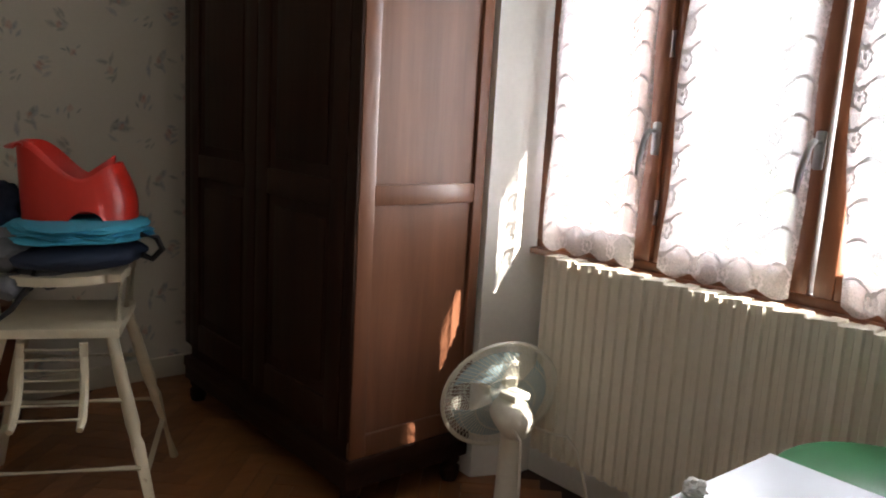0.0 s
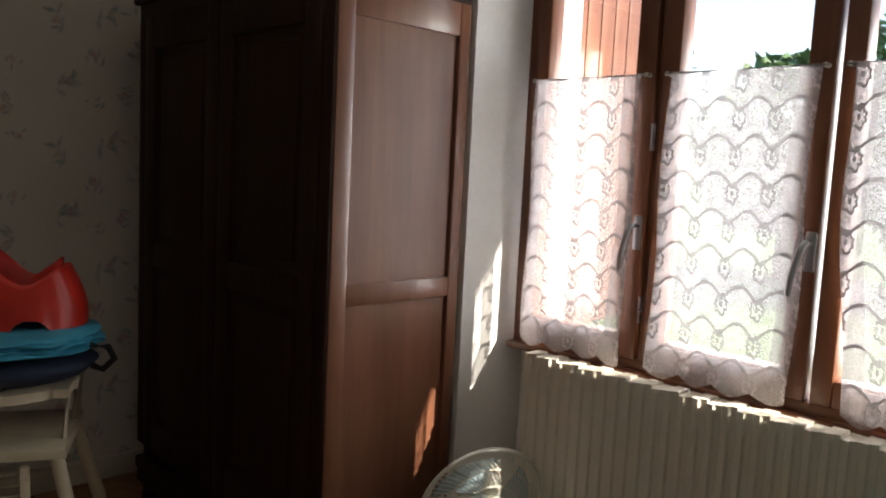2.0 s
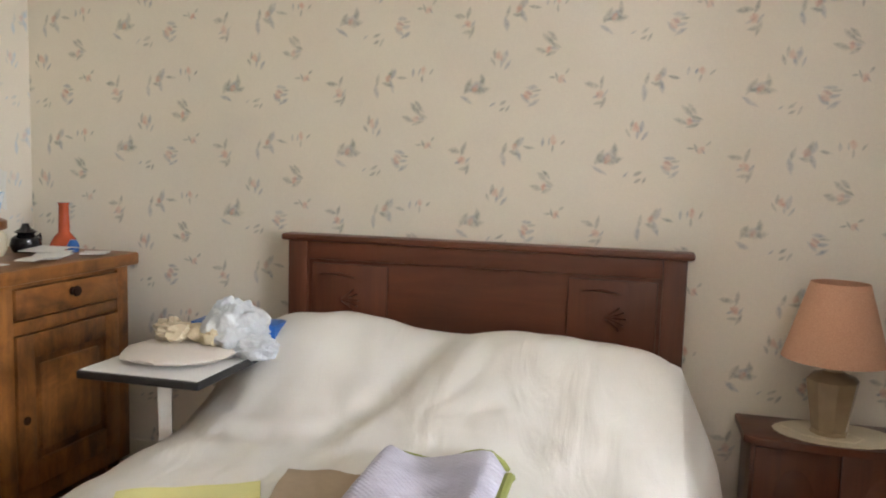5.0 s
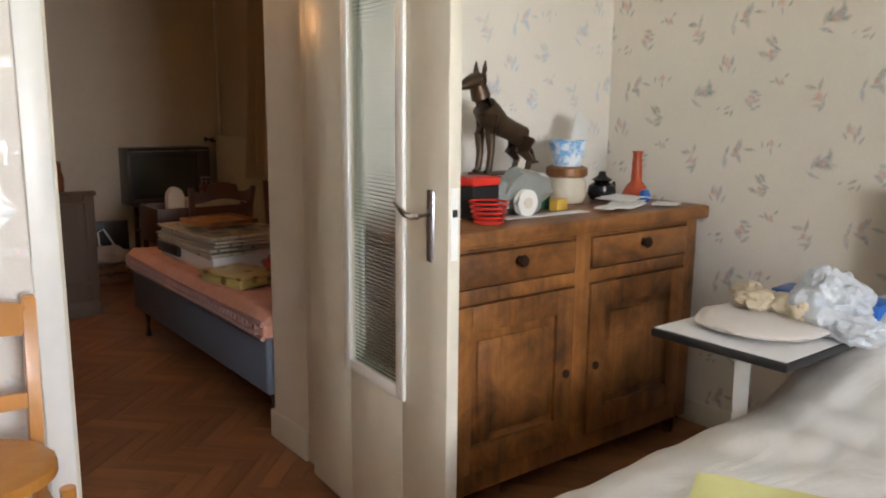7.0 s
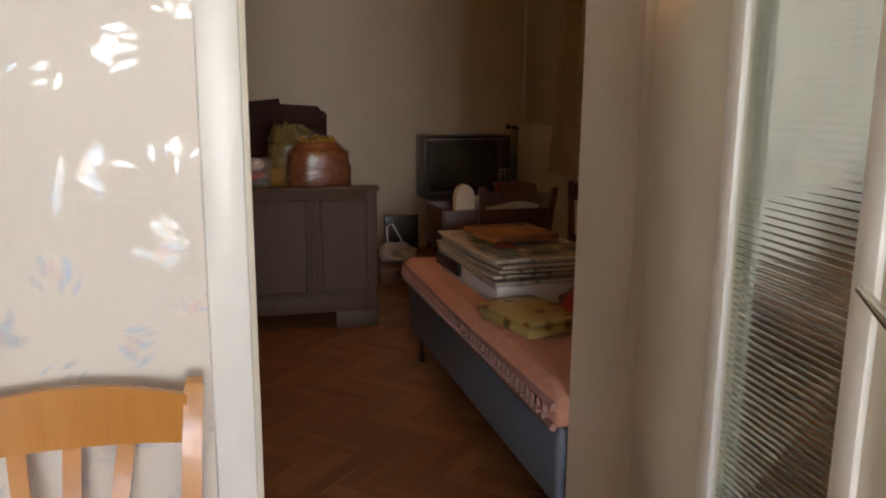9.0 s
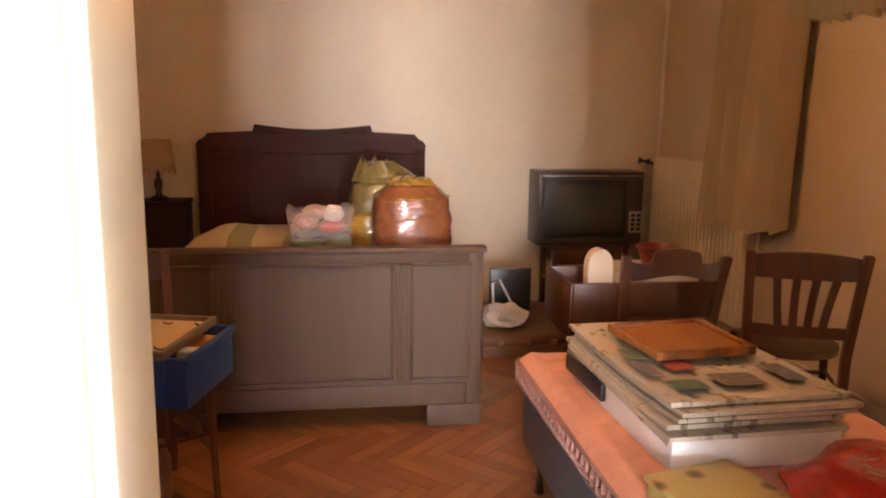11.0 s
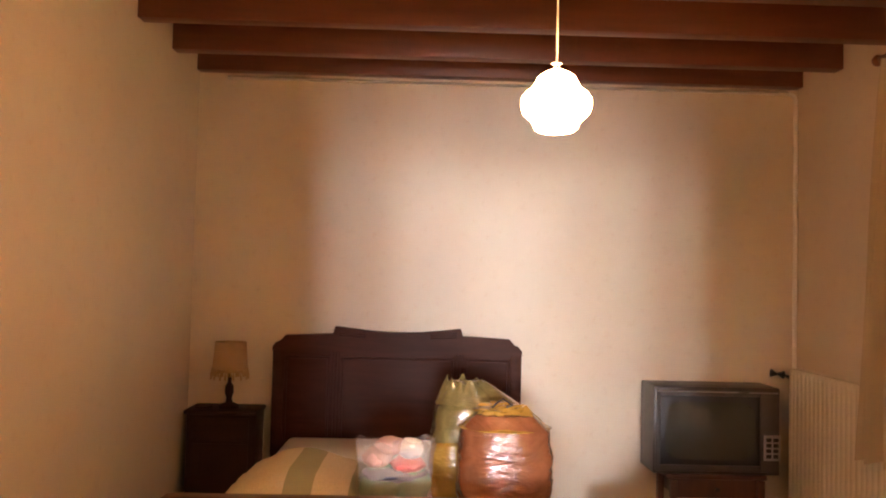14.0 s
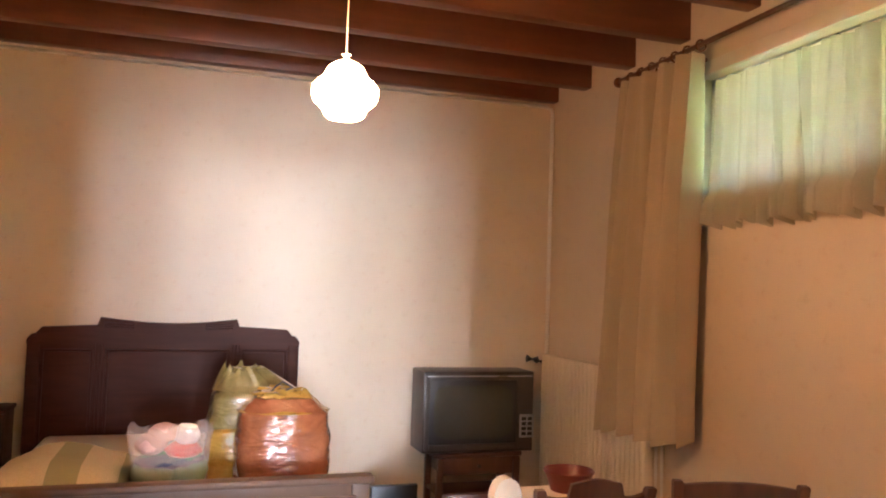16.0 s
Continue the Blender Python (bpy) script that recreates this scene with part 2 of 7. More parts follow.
crease = BC.noise(BC.mapped(bcv, (6.5, 2.2, 3.5), rot=(0, 0, 48)), 1.0, 4, 0.5, 0.9)
weave = BC.noise(bcv, 260, 2)
BC.set(BC.ramp(BC.math("ADD", BC.math("MULTIPLY", BC.noise(bcv, 3, 3), 0.6), BC.math("MULTIPLY", weave, 0.4)), [(0.3, (0.67, 0.64, 0.59)), (0.7, (0.75, 0.72, 0.67))]), 0.9)
BC.bump(BC.math("ADD", crease, BC.math("MULTIPLY", weave, 0.03)), 0.42, 0.04)
M_BEDCOVER = BC.m
M_WHITE = plain("white_laminate", (0.74, 0.73, 0.71), 0.4, vary=0.04)
M_BLUEGREY = plain("blue_grey_ticking", (0.13, 0.15, 0.19), 0.7, vary=0.1, grain=150, bump=0.2)


# ---- mesh helpers ----
def box(bm, x0, y0, z0, x1, y1, z1, bevel=0.0, seg=2):
    vs = [bm.verts.new((x, y, z)) for z in (z0, z1) for x, y in ((x0, y0), (x1, y0), (x1, y1), (x0, y1))]
    fs = [bm.faces.new([vs[i] for i in f]) for f in ((3, 2, 1, 0), (4, 5, 6, 7), (0, 1, 5, 4), (1, 2, 6, 5), (2, 3, 7, 6), (3, 0, 4, 7))]
    if bevel:
        es = list({e for f in fs for e in f.edges})
        bmesh.ops.bevel(bm, geom=es, offset=bevel, segments=seg, affect="EDGES", profile=0.5)
    return bm


def frame_of(d):
    d = d.normalized()
    s = d.cross(Vector((0, 0, 1)))
    s = s.normalized() if s.length > 1e-3 else Vector((1, 0, 0))
    return s, s.cross(d).normalized()


def tube(bm, pts, r, seg=10, r_end=None, cap=True):
    """A round rod through points; r may be a list of radii."""
    pts = [Vector(p) for p in pts]
    n = len(pts)
    rad = list(r) if isinstance(r, (list, tuple)) else [r + ((r_end if r_end is not None else r) - r) * i / max(1, n - 1) for i in range(n)]
    rings = []
    side = up = None
    for i, p in enumerate(pts):
        d = (pts[min(i + 1, n - 1)] - pts[max(i - 1, 0)])
        if side is None:
            side, up = frame_of(d)
        else:
            dn = d.normalized()
            side = (side - dn * side.dot(dn)).normalized()
            up = dn.cross(side)
        rings.append([bm.verts.new(p + rad[i] * (math.cos(k * 2 * math.pi / seg) * side + math.sin(k * 2 * math.pi / seg) * up)) for k in range(seg)])
    for a, b in zip(rings, rings[1:]):
        for k in range(seg):
            bm.faces.new((a[k], a[(k + 1) % seg], b[(k + 1) % seg], b[k]))
    if cap:
        bm.faces.new(rings[0][::-1])
        bm.faces.new(rings[-1])
    return bm


def lathe(bm, profile, cx=0.0, cy=0.0, z=0.0, seg=24, sx=1.0, sy=1.0):
    """A turned body: profile of (radius, height)."""
    rings = []
    for r, h in profile:
        if r < 1e-5:
            rings.append([bm.verts.new((cx, cy, z + h))])
        else:
            rings.append([bm.verts.new((cx + sx * r * math.cos(2 * math.pi * k / seg), cy + sy * r * math.sin(2 * math.pi * k / seg), z + h)) for k in range(seg)])
    for a, b in zip(rings, rings[1:]):
        for k in range(seg):
            j = (k + 1) % seg
            if len(a) == 1 and len(b) == 1:
                continue
            if len(a) == 1:
                bm.faces.new((a[0], b[j], b[k]))
            elif len(b) == 1:
                bm.faces.new((a[k], a[j], b[0]))
            else:
                bm.faces.new((a[k], a[j], b[j], b[k]))
    return bm


def slab(bm, outline, z0, z1, bevel=0.0):
    """A flat board cut to an outline of (x, y)."""
    lo, hi = [bm.verts.new((x, y, z0)) for x, y in outline], [bm.verts.new((x, y, z1)) for x, y in outline]
    fs = [bm.faces.new(lo[::-1]), bm.faces.new(hi)]
    n = len(outline)
    fs += [bm.faces.new((lo[i], lo[(i + 1) % n], hi[(i + 1) % n], hi[i])) for i in range(n)]
    if bevel:
        bmesh.ops.bevel(bm, geom=list(fs[1].edges), offset=bevel, segments=2, affect="EDGES", profile=0.5)
    return bm


def grid(bm, nu, nv, fn, thick=0.0):
    """A sheet of nu x nv cells through fn(u, v) -> place; thick gives it a back side."""
    vs = [[bm.verts.new(fn(i / nu, j / nv)) for i in range(nu + 1)] for j in range(nv + 1)]
    fs = [bm.faces.new((vs[j][i], vs[j][i + 1], vs[j + 1][i + 1], vs[j + 1][i])) for j in range(nv) for i in range(nu)]
    if thick:
        bmesh.ops.recalc_face_normals(bm, faces=fs)
        bmesh.ops.solidify(bm, geom=fs, thickness=thick)
    return bm


def blob(bm, cx, cy, cz, rx, ry, rz, rough=0.12, freq=6.0, sub=3, seed=0.0, flat=None):
    """A soft lump: an ellipsoid pushed in and out by noise, with a flat underside at flat."""
    r = bmesh.ops.create_icosphere(bm, subdivisions=sub, radius=1.0)
    for v in r["verts"]:
        p = v.co.copy()
        k = 1 + rough * (noise.noise(p * freq * 0.4 + Vector((seed, seed * 2, 0))) + 0.5 * noise.noise(p * freq + Vector((0, seed, seed))))
        v.co = Vector((cx + rx * p.x * k, cy + ry * p.y * k, cz + rz * p.z * k))
        if flat is not None and v.co.z < flat:
            v.co.z = flat
    return bm


def mesh_of(name, bm, material, sharp=38):
    bmesh.ops.recalc_face_normals(bm, faces=bm.faces)
    for f in bm.faces:
        f.smooth = True
    for e in bm.edges:
        if len(e.link_faces) == 2 and e.calc_face_angle(0) > radians(sharp):
            e.smooth = False
    me = bpy.data.meshes.new(name)
    bm.to_mesh(me)
    bm.free()
    me.materials.append(material)
    return me


def part(name, bm, material, parent, label="", sharp=38):
    """One mesh object under a thing or under a part."""
    ob = new(name, mesh_of(name, bm, material, sharp))
    ob.parent = parent
    return tagged(ob, label)


def thing(name, label, category, at=(0, 0, 0), turn=0.0, group="", kind=""):
    """An Empty at a thing's base, to which its parts belong."""
    ob = new(name)
    ob.empty_display_size = 0.1
    ob.matrix_world = pose(*at, 0, 0, turn)
    return tagged(ob, label, category, group, kind)


def solo(name, bm, material, label, category, at=(0, 0, 0), turn=0.0, group="", kind="", sharp=38):
    """A thing that is one plain mesh."""
    ob = new(name, mesh_of(name, bm, material, sharp))
    ob.matrix_world = pose(*at, 0, 0, turn)
    return tagged(ob, label, category, group, kind)


def structure(name, boxes, material, bevel=0.0):
    bm = bmesh.new()
    for b in boxes:
        box(bm, *b, bevel)
    ob = new(name, mesh_of(name, bm, material))
    return tagged(ob, kind="structure")


def bms():
    return bmesh.new()


# ---- the two rooms ----
H1, H2 = 2.74, 3.06
structure("wall_bed", [(-3.03, 3.51, 0, 1.89, 3.70, H1)], M_PAPER_X)
structure("wall_door", [(-3.085, -1.8, 0, -3.03, 1.06, H1), (-3.085, 1.98, 0, -3.03, 3.70, H1), (-3.085, 1.06, 2.10, -3.03, 1.98, H1)], M_PAPER_SHEEN_Y)
structure("wall_window", [(1.89, -1.8, 0, 2.34, -0.24, H1), (1.89, -0.24, 2.34, 2.34, 1.83, H1), (2.12, -0.24, 0, 2.34, 1.83, 0.85)], M_PLASTER)
structure("wall_back", [(-3.13, -2.0, 0, 2.34, -1.8, H1)], M_PAPER_X)
structure("floor_bedroom", [(-3.13, -2.0, -0.2, 2.34, 3.70, -0.012)], M_PARQUET_D)
structure("ceiling_bedroom", [(-3.13, -2.0, H1, 2.34, 3.70, H1 + 0.2)], M_PLASTER)
structure("wall_end", [(-8.30, -0.38, 0, -8.10, 3.95, H2)], M_OCHRE_Y)
structure("wall_far_side", [(-8.10, -0.38, 0, -3.13, -0.18, H2)], M_OCHRE_X)
WX0, WX1, WZ0, WZ1 = -6.40, -4.30, 2.02, 2.62
structure("wall_high_window", [(-8.10, 3.65, 0, WX0, 3.95, H2), (WX1, 3.65, 0, -3.13, 3.95, H2), (WX0, 3.65, 0, WX1, 3.95, WZ0), (WX0, 3.65, WZ1, WX1, 3.95, H2)], M_OCHRE_X)
structure("wall_partition", [(-3.115, -0.18, 0, -3.087, 1.06, H2), (-3.115, 1.98, 0, -3.087, 3.65, H2), (-3.115, 1.06, 2.10, -3.087, 1.98, H2)], M_OCHRE_Y)
structure("wall_pier", [(-3.42, 1.945, 0, -3.117, 3.65, H2)], M_OCHRE_X)
structure("floor_far_room", [(-8.30, -0.38, -0.2, -3.134, 3.95, -0.012)], M_PARQUET_D)
structure("ceiling_far_room", [(-8.30, -0.38, H2, -3.13, 3.95, H2 + 0.2)], M_BEAM)
for k in range(9):
    bx = -7.54 + 0.53 * k
    if k == 0:
        box_at = (-8.098, -0.178, 2.86, -8.02, 3.648, H2 - 0.002)
        structure("beam", [box_at], M_BEAM, 0.004)
    structure("beam", [(bx - 0.09, -0.178, 2.845, bx, 3.648, H2 - 0.002)], M_BEAM, 0.005)
# door lining and architrave
structure("trim_lining", [(-3.122, 1.06, 0, -3.022, 1.10, 2.06), (-3.122, 1.942, 0, -3.022, 1.98, 2.06), (-3.122, 1.06, 2.06, -3.022, 1.98, 2.10)], M_CREAM, 0.003)
structure("trim_architrave", [(-3.028, 1.012, 0, -3.010, 1.088, 2.14), (-3.028, 1.95, 0, -3.010, 2.03, 2.14), (-3.028, 1.088, 2.072, -3.010, 1.95, 2.14)], M_WHITEPAINT, 0.006)
structure("baseboard_bed", [(-3.03, 3.492, 0, 1.89, 3.509, 0.10)], M_CREAM, 0.004)
structure("baseboard_door", [(-3.029, -1.8, 0, -3.012, 1.01, 0.10), (-3.029, 2.032, 0, -3.012, 3.49, 0.10)], M_CREAM, 0.004)
structure("baseboard_pier", [(-3.42, 1.930, 0, -3.125, 1.944, 0.12), (-3.436, 1.930, 0, -3.422, 3.60, 0.12)], M_CREAM, 0.004)
structure("baseboard_end", [(-8.099, -0.178, 0, -8.082, 3.648, 0.12)], M_CREAM, 0.004)
structure("baseboard_side", [(-8.08, -0.179, 0, -3.12, -0.162, 0.12), (-8.08, 3.632, 0, -3.44, 3.649, 0.12)], M_CREAM, 0.004)

# unseen eave, added to cut the sun off the upper part of the reveal
structure("roof_eave", [(2.345, -2.5, 2.97, 2.84, 4.2, 3.10)], M_BEAM)
# unseen overhang, added to keep sky light off the high window's voile
structure("roof_eave_garden", [(-8.4, 3.96, 2.80, -2.9, 4.95, 2.92)], M_BEAM)
pier = bms()
slab(pier, [(1.89, 1.905), (2.065, 1.83), (2.34, 1.83), (2.34, 3.70), (1.89, 3.70)], 0, H1)
tagged(new("wall_splayed_reveal", mesh_of("wall_splayed_reveal", pier, M_PLASTER)), kind="structure")

# ---- outdoors ----
M_LAWN = plain("lawn", (0.075, 0.13, 0.03), 0.9, vary=0.35, grain=30, bump=0.4)
M_LEAF = plain("leaves", (0.045, 0.10, 0.022), 0.6, vary=0.4, grain=10)
M_BARK = plain("bark", (0.09, 0.06, 0.04), 0.9, vary=0.3)
structure("ground", [(-600, -600, -0.9, 600, 600, -0.45)], M_LAWN)


def tree(at, h, r, seed, label):
    ob = thing("tree", label, "tree", at)
    rnd = random.Random(seed)
    b = bms()
    tube(b, [(0, 0, 0), (0.05, 0, h * 0.3), (0.1, 0.05, h * 0.7)], [0.16, 0.12, 0.05], 8)
    for k in range(6):
        a = k * 1.05 + rnd.random()
        z = h * (0.3 + 0.08 * k)
        tube(b, [(0.05, 0, z), (r * 0.5 * math.cos(a), r * 0.5 * math.sin(a), z + 0.5)], 0.05, 6, 0.02)
    part("trunk", b, M_BARK, ob)
    verts, faces = [], []
    for k in range(3200):
        th, u = rnd.random() * 6.283, rnd.random() ** 0.5
        zz = rnd.random()
        rr = r * u * (0.35 + 0.9 * math.sin(math.pi * min(1, zz * 0.93 + 0.05))) * (0.8 + 0.35 * math.sin(3 * th + seed) * math.sin(5 * zz + seed))
        c = Vector((rr * math.cos(th), rr * math.sin(th), h * (0.22 + 0.8 * zz)))
        n1, n2 = Vector((rnd.uniform(-1, 1), rnd.uniform(-1, 1), rnd.uniform(-1, 1))).normalized(), Vector((rnd.uniform(-1, 1), rnd.uniform(-1, 1), rnd.uniform(-1, 1))).normalized()
        s = 0.10 + 0.12 * rnd.random()
        i = len(verts)
        verts += [c - n1 * s, c + n2 * s * 0.5, c + n1 * s, c - n2 * s * 0.5]
        faces.append((i, i + 1, i + 2, i + 3))
    me = bpy.data.meshes.new("crown")
    me.from_pydata([tuple(v) for v in verts], [], faces)
    me.materials.append(M_LEAF)
    cr = new("crown", me)
    cr.parent = ob
    return ob


tree((11.5, 8.6, -0.45), 5.2, 1.5, 1, "green leafy garden tree standing on the lawn")
tree((15.5, 6.5, -0.45), 4.2, 2.0, 2, "broad green tree behind the lawn")
tree((14.0, 3.2, -0.45), 4.6, 2.3, 3, "broad green tree beside the lawn")
tree((17.0, 0.5, -0.45), 4.4, 2.2, 4, "green garden tree at the far side of the lawn")
tree((-5.9, 8.0, -0.45), 5.0, 1.9, 5, "green tree outside the high window")
tree((-3.9, 8.6, -0.45), 5.2, 2.0, 6, "green tree outside the high window")

# ---- bedroom window ----
GX = 2.10
M_GLASS = Mat("window_glass")
g_mix, g_tr, g_gl = M_GLASS.n("ShaderNodeMixShader"), M_GLASS.n("ShaderNodeBsdfTransparent"), M_GLASS.n("ShaderNodeBsdfGlossy")
g_gl.inputs["Roughness"].default_value = 0.02
g_fr = M_GLASS.n("ShaderNodeFresnel")
M_GLASS.link(g_fr.outputs[0], g_mix.inputs[0])
M_GLASS.link(g_tr.outputs[0], g_mix.inputs[1])
M_GLASS.link(g_gl.outputs[0], g_mix.inputs[2])
M_GLASS.link(g_mix.outputs[0], M_GLASS.out.inputs[0])
M_GLASS = M_GLASS.m

window = thing("window_1", "varnished wooden casement window with four leaves", "window", (GX, 0, 0), kind="structure")
b = bms()
for z0, z1 in ((0.85, 0.895), (2.29, 2.34)):
    box(b, -0.03, -0.24, z0, 0.04, 1.83, z1, 0.004)
for y0, y1 in ((-0.24, -0.185), (1.79, 1.83)):
    box(b, -0.03, y0, 0.895, 0.04, y1, 2.29, 0.004)
box(b, -0.03, 0.32, 0.895, 0.04, 0.345, 2.29, 0.003)
box(b, -0.03, 1.325, 0.895, 0.04, 1.345, 2.29, 0.003)
part("window_frame", b, M_SASH, window)
LEAVES = ((1.79, 1.345), (1.325, 0.855), (0.845, 0.345), (0.32, -0.185))
for i, (ya, yb) in enumerate(LEAVES):
    b = bms()
    box(b, -0.045, ya - 0.055, 0.897, 0.02, ya - 0.002, 2.288, 0.006)
    box(b, -0.045, yb + 0.002, 0.897, 0.02, yb + 0.068, 2.288, 0.006)
    box(b, -0.043, yb + 0.068, 0.897, 0.018, ya - 0.055, 0.965, 0.005)
    box(b, -0.043, yb + 0.068, 2.225, 0.018, ya - 0.055, 2.288, 0.005)
    leaf = part("casement", b, M_SASH, window)
    b = bms()
    box(b, -0.014, yb + 0.060, 0.955, -0.008, ya - 0.047, 2.235)
    pane = part("pane", b, M_GLASS, leaf)
    pane.visible_shadow = False
for y in (1.362, 0.872):
    b = bms()
    box(b, -0.057, y - 0.014, 1.225, -0.044, y + 0.014, 1.325, 0.006)
    plate = part("handle_plate", b, M_STEEL, window, "brushed steel handle plate")
    b = bms()
    tube(b, [(-0.05, y, 1.295), (-0.085, y, 1.297), (-0.098, y + 0.004, 1.285), (-0.10, y + 0.012, 1.25), (-0.098, y + 0.022, 1.21), (-0.092, y + 0.028, 1.165)], [0.009, 0.009, 0.0095, 0.010, 0.0095, 0.007], 10)
    part("handle", b, M_STEEL, plate, "curved steel window handle")
for y in (1.335,):
    for z in (1.05, 1.55, 2.1):
        b = bms()
        tube(b, [(-0.052, y, z - 0.035), (-0.052, y, z + 0.04)], 0.008, 10)
        part("hinge", b, M_STEEL, window)
b = bms()
box(b, -0.068, -0.235, 0.845, -0.032, 1.828, 0.868, 0.006)
part("window_sill", b, M_SASH, window)

# lace half-curtains
def lace_cloth(name, base, glow):
    """Net with scallops and flowers; the thread is thicker than the net around it."""
    LC = Mat(name)
    uv = LC.coords()
    lsep = LC.n("ShaderNodeSeparateXYZ")
    LC.link(uv, lsep.inputs[0])
    ly, lz = lsep.outputs["Y"], lsep.outputs["Z"]
    yt = LC.math("DIVIDE", ly, 0.098)
    wave = LC.math("MULTIPLY", LC.math("ABSOLUTE", LC.math("SINE", LC.math("MULTIPLY", yt, math.pi))), 0.40)
    zt = LC.math("SUBTRACT", LC.math("DIVIDE", lz, 0.098), wave)
    row = LC.math("FRACT", zt)
    wob = LC.math("MULTIPLY", LC.math("SUBTRACT", LC.noise(uv, 60, 2), 0.5), 0.10)
    line = LC.math("LESS_THAN", LC.math("ABSOLUTE", LC.math("ADD", LC.math("SUBTRACT", row, 0.5), wob)), 0.052)
    fu = LC.math("SUBTRACT", LC.math("FRACT", LC.math("ADD", yt, 0.5)), 0.5)
    fv = LC.math("SUBTRACT", LC.math("FRACT", LC.math("ADD", LC.math("DIVIDE", lz, 0.098), 0.15)), 0.5)
    rad = LC.math("SQRT", LC.math("ADD", LC.math("MULTIPLY", LC.math("MULTIPLY", fu, fu), 4.5), LC.math("MULTIPLY", LC.math("MULTIPLY", fv, fv), 1.6)))
    petal = LC.math("MULTIPLY", LC.math("SINE", LC.math("MULTIPLY", LC.math("ARCTAN2", fu, fv), 7.0)), 0.05)
    flower = LC.math("LESS_THAN", LC.math("ABSOLUTE", LC.math("SUBTRACT", LC.math("ADD", rad, petal), 0.33)), 0.062)
    heart = LC.math("LESS_THAN", rad, 0.10)
    mesh = LC.n("ShaderNodeTexVoronoi")
    LC.link(uv, mesh.inputs["Vector"])
    mesh.inputs["Scale"].default_value = 240
    net = LC.math("GREATER_THAN", mesh.outputs["Distance"], 0.50)
    thread = LC.math("MAXIMUM", LC.math("MAXIMUM", line, flower), heart)
    dens = LC.math("MINIMUM", LC.math("ADD", LC.math("ADD", base, LC.math("MULTIPLY", net, 0.22)), LC.math("MULTIPLY", thread, 0.46)), 0.97)
    l_mix, l_tr, l_sh, l_df, l_tl = LC.n("ShaderNodeMixShader"), LC.n("ShaderNodeBsdfTransparent"), LC.n("ShaderNodeMixShader"), LC.n("ShaderNodeBsdfDiffuse"), LC.n("ShaderNodeBsdfTranslucent")
    for nd in (l_df, l_tl):
        nd.inputs["Color"].default_value = (0.80, 0.76, 0.78, 1)
    LC.link(LC.math("MULTIPLY", LC.math("SUBTRACT", 1.0, LC.math("MULTIPLY", thread, 0.72)), glow), l_sh.inputs[0])
    LC.link(l_df.outputs[0], l_sh.inputs[1])
    LC.link(l_tl.outputs[0], l_sh.inputs[2])
    LC.link(dens, l_mix.inputs[0])
    LC.link(l_tr.outputs[0], l_mix.inputs[1])
    LC.link(l_sh.outputs[0], l_mix.inputs[2])
    LC.link(l_mix.outputs[0], LC.out.inputs[0])
    return LC.m


M_LACE, M_LACE_EDGE = lace_cloth("white_lace", 0.28, 0.28), lace_cloth("white_lace_edge", 0.46, 0.12)


def lace(y0, y1, seed, sweep=0.0):
    cur = thing("lace_curtain", "white patterned lace half-curtain on a thin rod", "curtain", (GX, 0, 0), group="lace curtains at the window")
    b = bms()

    def at(u, v):
        y = y0 + (y1 - y0) * u
        z = 0.885 + 0.845 * v
        if v == 0:
            z -= 0.022 * abs(math.sin((y - y0) / 0.052 * math.pi / 2)) - 0.01
        x = -0.066 - 0.006 * math.sin((y + seed) * 38) * (0.35 + 0.65 * v) - 0.016 * (1 - v) * abs(math.sin(u * 5 + seed))
        y += sweep * (1 - v) ** 2 * (1 - u) + 0.006 * math.sin(9 * v + seed)
        return (x, y, z)

    grid(b, 46, 26, at)
    part("lace", b, M_LACE, cur)
    for u0, u1, v0, v1 in ((0.0, 0.13, 0.09, 1.0), (0.87, 1.0, 0.09, 1.0), (0.0, 1.0, 0.0, 0.09)):
        b = bms()
        grid(b, 6 if u1 - u0 < 0.5 else 46, 26 if v1 - v0 > 0.5 else 4, lambda u, v: Vector(at(u0 + (u1 - u0) * u, v0 + (v1 - v0) * v)) + Vector((-0.003, 0, 0)))
        part("border", b, M_LACE_EDGE, cur, "denser flowered lace border")
    b = bms()
    tube(b, [(-0.062, y0 + 0.02, 1.728), (-0.062, y1 - 0.02, 1.728)], 0.005, 8)
    part("rod", b, M_STEEL, cur, "thin metal rod")
    for y in (y0 + 0.012, y1 - 0.012):
        b = bms()
        tube(b, [(-0.044, y, 1.728), (-0.066, y, 1.728)], 0.007, 8)
        part("hook", b, M_WHITEPAINT, cur)
    return cur


lace(1.762, 1.375, 0.3)
lace(1.285, 0.885, 1.7)
lace(0.805, 0.375, 2.9, -0.05)
lace(0.30, -0.165, 4.1)

# shutter outside, folded back against the reveal
shutter = thing("shutter", "red-brown boarded wooden shutter standing open outside", "shutter", (2.36, 1.90, 0))
for k in range(5):
    b = bms()
    box(b, 0.005 + k * 0.088, -0.014, 0.86, 0.088 + k * 0.088, 0.014, 2.32, 0.005)
    part("board", b, M_SASH, shutter)
for z in (1.05, 2.1):
    b = bms()
    box(b, 0, 0.016, z, 0.44, 0.036, z + 0.09, 0.003)
    part("batten", b, M_SASH, shutter)

